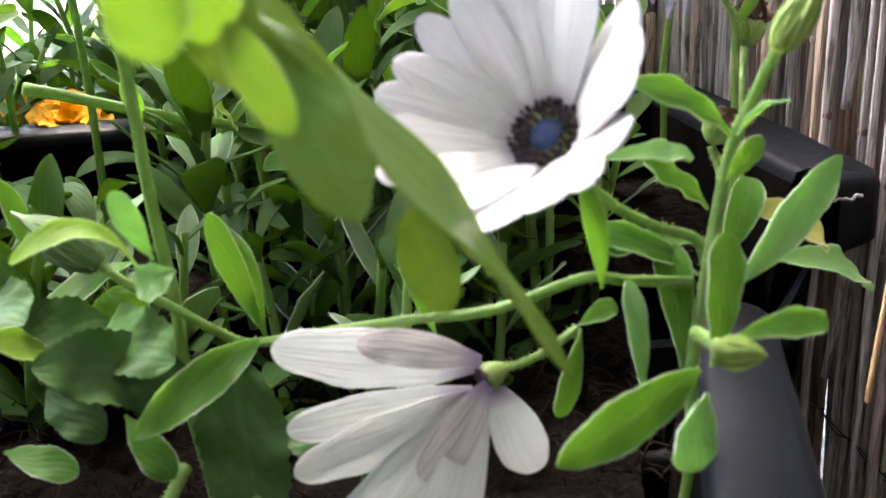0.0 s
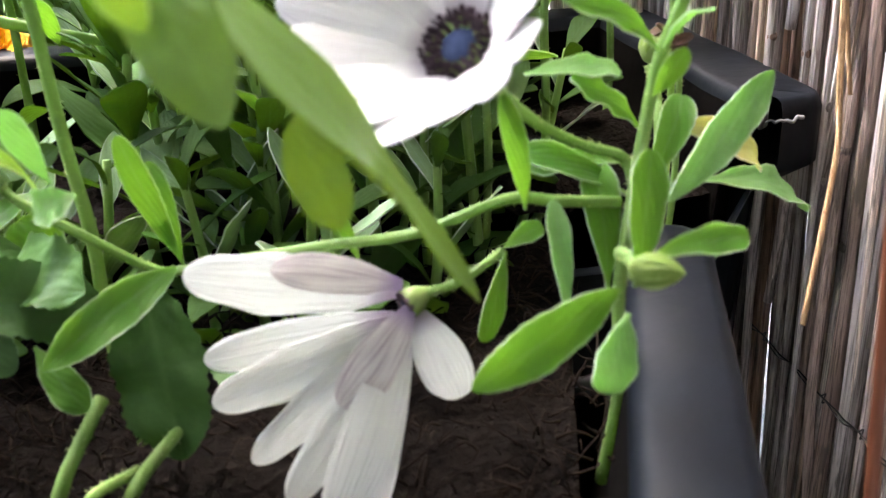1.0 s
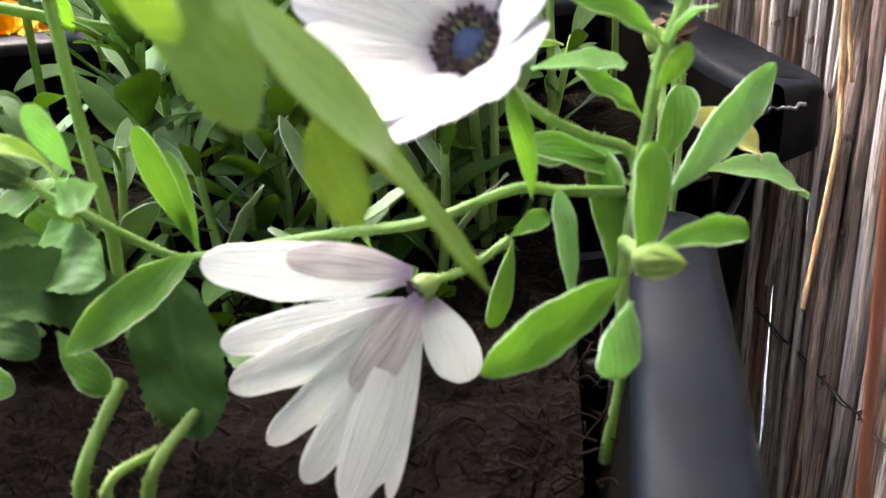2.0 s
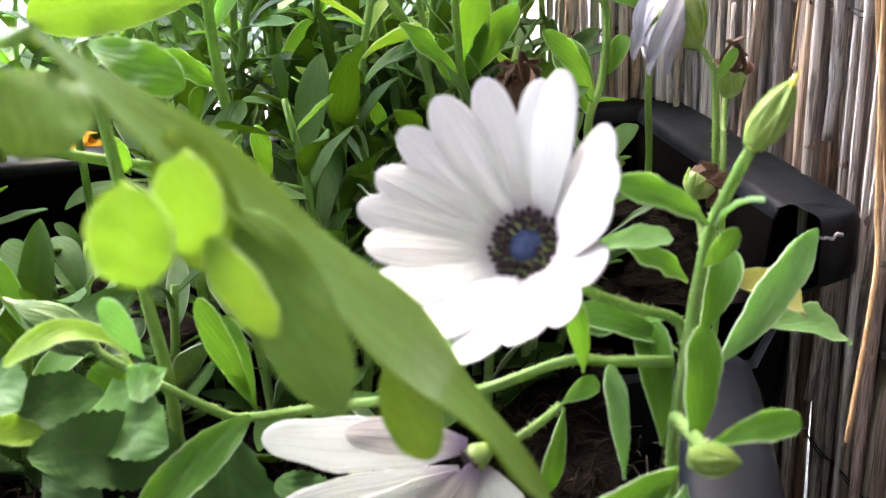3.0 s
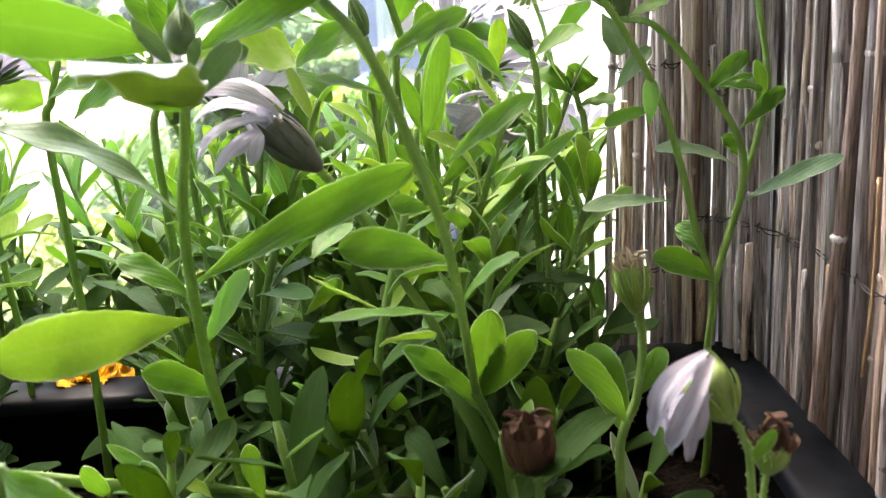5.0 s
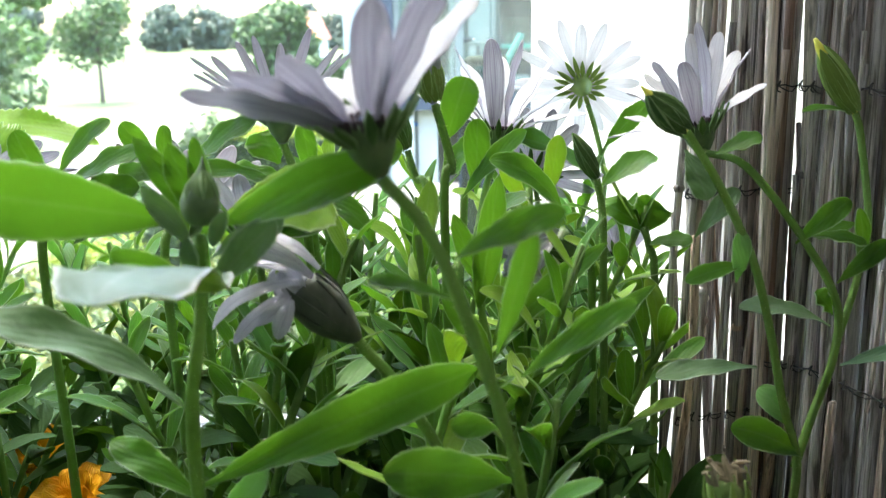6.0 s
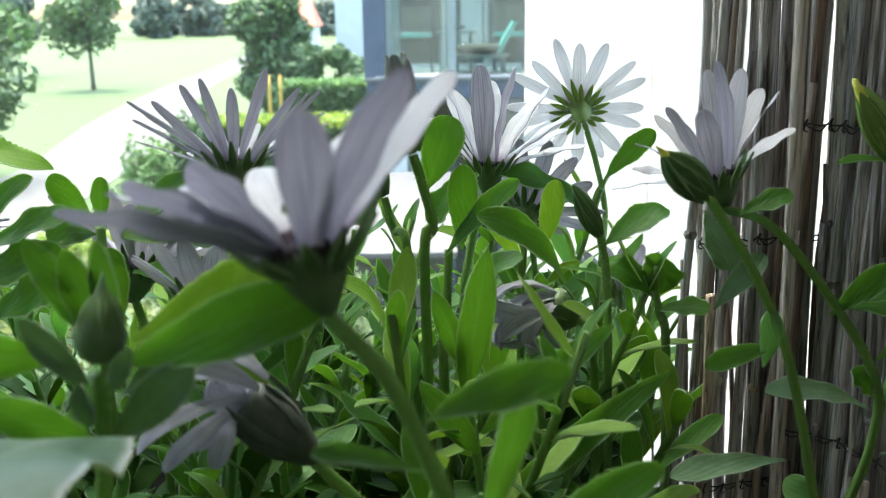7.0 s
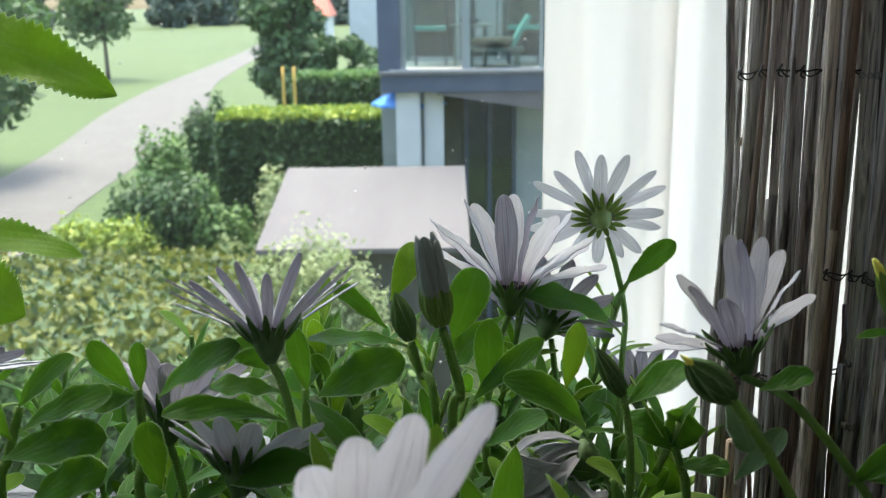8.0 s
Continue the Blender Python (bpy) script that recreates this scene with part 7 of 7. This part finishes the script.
rng_fill = random.Random(62)
first = dict.fromkeys(range(len(KINDS)), True)
for x, y in spots():
    if x > 0.08 and y < 0.42:
        continue
    if x > 0.105 and y > 0.49:
        continue
    if beside_marigolds(x, y):
        continue
    low = y < 0.40
    k = rng_fill.choice((4, 5)) if low else rng_fill.choice((0, 1, 2, 3, 4, 2, 5))
    z = SOIL + 0.006
    m = pose(x, y, z, rng_fill.uniform(-9, 9), rng_fill.uniform(-9, 9), rng_fill.uniform(0, 360))
    if first[k]:
        first[k] = False
        KINDS[k].matrix_basis = m
    else:
        copy_thing(KINDS[k], m)
for i in range(20):
    x, y = rng_fill.uniform(-0.3, -0.03), rng_fill.uniform(0.275, 0.335)
    if beside_marigolds(x, y):
        continue
    copy_thing(KINDS[rng_fill.choice((4, 5))], pose(x, y, SOIL - 0.01, rng_fill.uniform(-25, 25), rng_fill.uniform(-25, 25), rng_fill.uniform(0, 360)))
for i in range(48):
    x, y = rng_fill.uniform(-0.3, 0.085), rng_fill.uniform(0.36, 0.56)
    if beside_marigolds(x, y):
        continue
    copy_thing(KINDS[rng_fill.choice((4, 5))], pose(x, y, SOIL, rng_fill.uniform(-30, 30), rng_fill.uniform(-30, 30), rng_fill.uniform(0, 360)))
for i in range(24):
    x, y = rng_fill.uniform(-0.36, -0.06), rng_fill.uniform(0.43, 0.6)
    if beside_marigolds(x, y):
        continue
    copy_thing(KINDS[rng_fill.choice((0, 1, 3))], pose(x, y, SOIL, rng_fill.uniform(-12, 12), rng_fill.uniform(-12, 12), rng_fill.uniform(0, 360)))
# unseen shoots on the left, added to shade the far trough from western light
for i in range(18):
    x, y = rng_fill.uniform(-0.4, -0.14), rng_fill.uniform(0.27, 0.335)
    if beside_marigolds(x, y):
        continue
    copy_thing(KINDS[rng_fill.choice((0, 1, 2, 3))], pose(x, y, SOIL - 0.01, rng_fill.uniform(-12, 12), rng_fill.uniform(-12, 12), rng_fill.uniform(0, 360)))
for i in range(14):
    x, y = rng_fill.uniform(0.03, 0.128), rng_fill.uniform(0.45, 0.61)
    copy_thing(KINDS[rng_fill.choice((2, 4, 4))], pose(x, y, SOIL, rng_fill.uniform(-14, 14), rng_fill.uniform(-14, 14), rng_fill.uniform(0, 360)))
for i in range(9):
    x, y = rng_fill.uniform(-0.02, 0.06), rng_fill.uniform(0.292, 0.33)
    if beside_marigolds(x, y):
        continue
    copy_thing(KINDS[5], pose(x, y, SOIL - 0.022, rng_fill.uniform(-25, 25), rng_fill.uniform(-25, 25), rng_fill.uniform(0, 360)))


for i in range(9):
    x, y = rng_fill.uniform(0.07, 0.13), rng_fill.uniform(0.5, 0.63)
    copy_thing(KINDS[rng_fill.choice((0, 1, 3))], pose(x, y, SOIL, rng_fill.uniform(-10, 10), rng_fill.uniform(-10, 10), rng_fill.uniform(0, 360)))


for i in range(7):
    y = rng_fill.uniform(0.3, 0.39)
    x = (0.566 - y) * 0.31 - 0.118 + rng_fill.uniform(-0.03, 0.03)
    copy_thing(KINDS[5], pose(x, y, SOIL - 0.022, rng_fill.uniform(-20, 20), rng_fill.uniform(-20, 20), rng_fill.uniform(0, 360)))


for i in range(7):
    x, y = rng_fill.uniform(0.06, 0.1), rng_fill.uniform(0.36, 0.44)
    copy_thing(KINDS[5], pose(x, y, SOIL - 0.012, rng_fill.uniform(-18, 18), rng_fill.uniform(-18, 18), rng_fill.uniform(0, 360)))


tall_spots = [(rng_fill.uniform(-0.03, 0.105), rng_fill.uniform(0.43, 0.61)) for _ in range(13)]
for i, (x, y) in enumerate(tall_spots):
    m = pose(x, y, SOIL, rng_fill.uniform(-8, 8), rng_fill.uniform(-8, 8), rng_fill.uniform(0, 360))
    if i == 0:
        KINDS[6].matrix_basis = m
    else:
        copy_thing(KINDS[6], m)


# ---- marigolds ----
def marigold(x, y, z, r, seed):
    rng = random.Random(seed)
    p = plant("low marigold with a ruffled orange flower", [(x + 0.01, y + 0.01, SOIL), (x + 0.006, y + 0.006, (z + SOIL) / 2), (x, y, z - 0.006)], 0.0015, 0.0013, "stem", "marigold", "marigolds")
    o = p.location
    head = part("flower_head", mesh_of("flower_head", *lathe([(-0.012, 0.002), (-0.006, 0.005), (0.0, 0.006), (0.001, 0.005)], (x, y, z), (0, -0.5, 0.85), 12, o)[:2], [M["calyx"]]), p, "ruffled orange flower")
    ax, u, w = head_frame((0, -0.5, 0.85))
    for ring_i, (n, l, el) in enumerate(((13, r, 8), (11, r * 0.8, 32), (8, r * 0.55, 58))):
        for i in range(n):
            a = 2 * math.pi * (i + rng.uniform(-0.3, 0.3)) / n
            rad = u * math.cos(a) + w * math.sin(a)
            e = radians(el + rng.uniform(-8, 8))
            d = rad * math.cos(e) + ax * math.sin(e)
            c = Vector((x, y, z)) + rad * 0.002
            v, f, uv, s = blade(c, c + d * l, l * 0.62, ax - rad * 0.4, 0.08, "petal", 0.1, o, 8, 0.0004, 0, 0.3, rng.uniform(-0.4, 0.4))
            part("petal", mesh_of("petal", v, f, [M["marigold"], M["marigold"]], uv, s), head)
    for i in range(5):
        a = rng.uniform(0, 6.28)
        e = Vector((x + 0.004 + math.cos(a) * 0.025, y + 0.004 + math.sin(a) * 0.025, z - 0.012 + rng.uniform(-0.012, 0.004)))
        leaf(p, x + 0.005, y + 0.005, z - 0.02, *e, 0.012, 0.3, 0.1, "leaf_lime", "lance", 0.3, n=16)


marigold(-0.101, 0.52, 0.202, 0.018, 1)
marigold(-0.142, 0.575, 0.196, 0.018, 2)
marigold(-0.096, 0.585, 0.182, 0.018, 3)
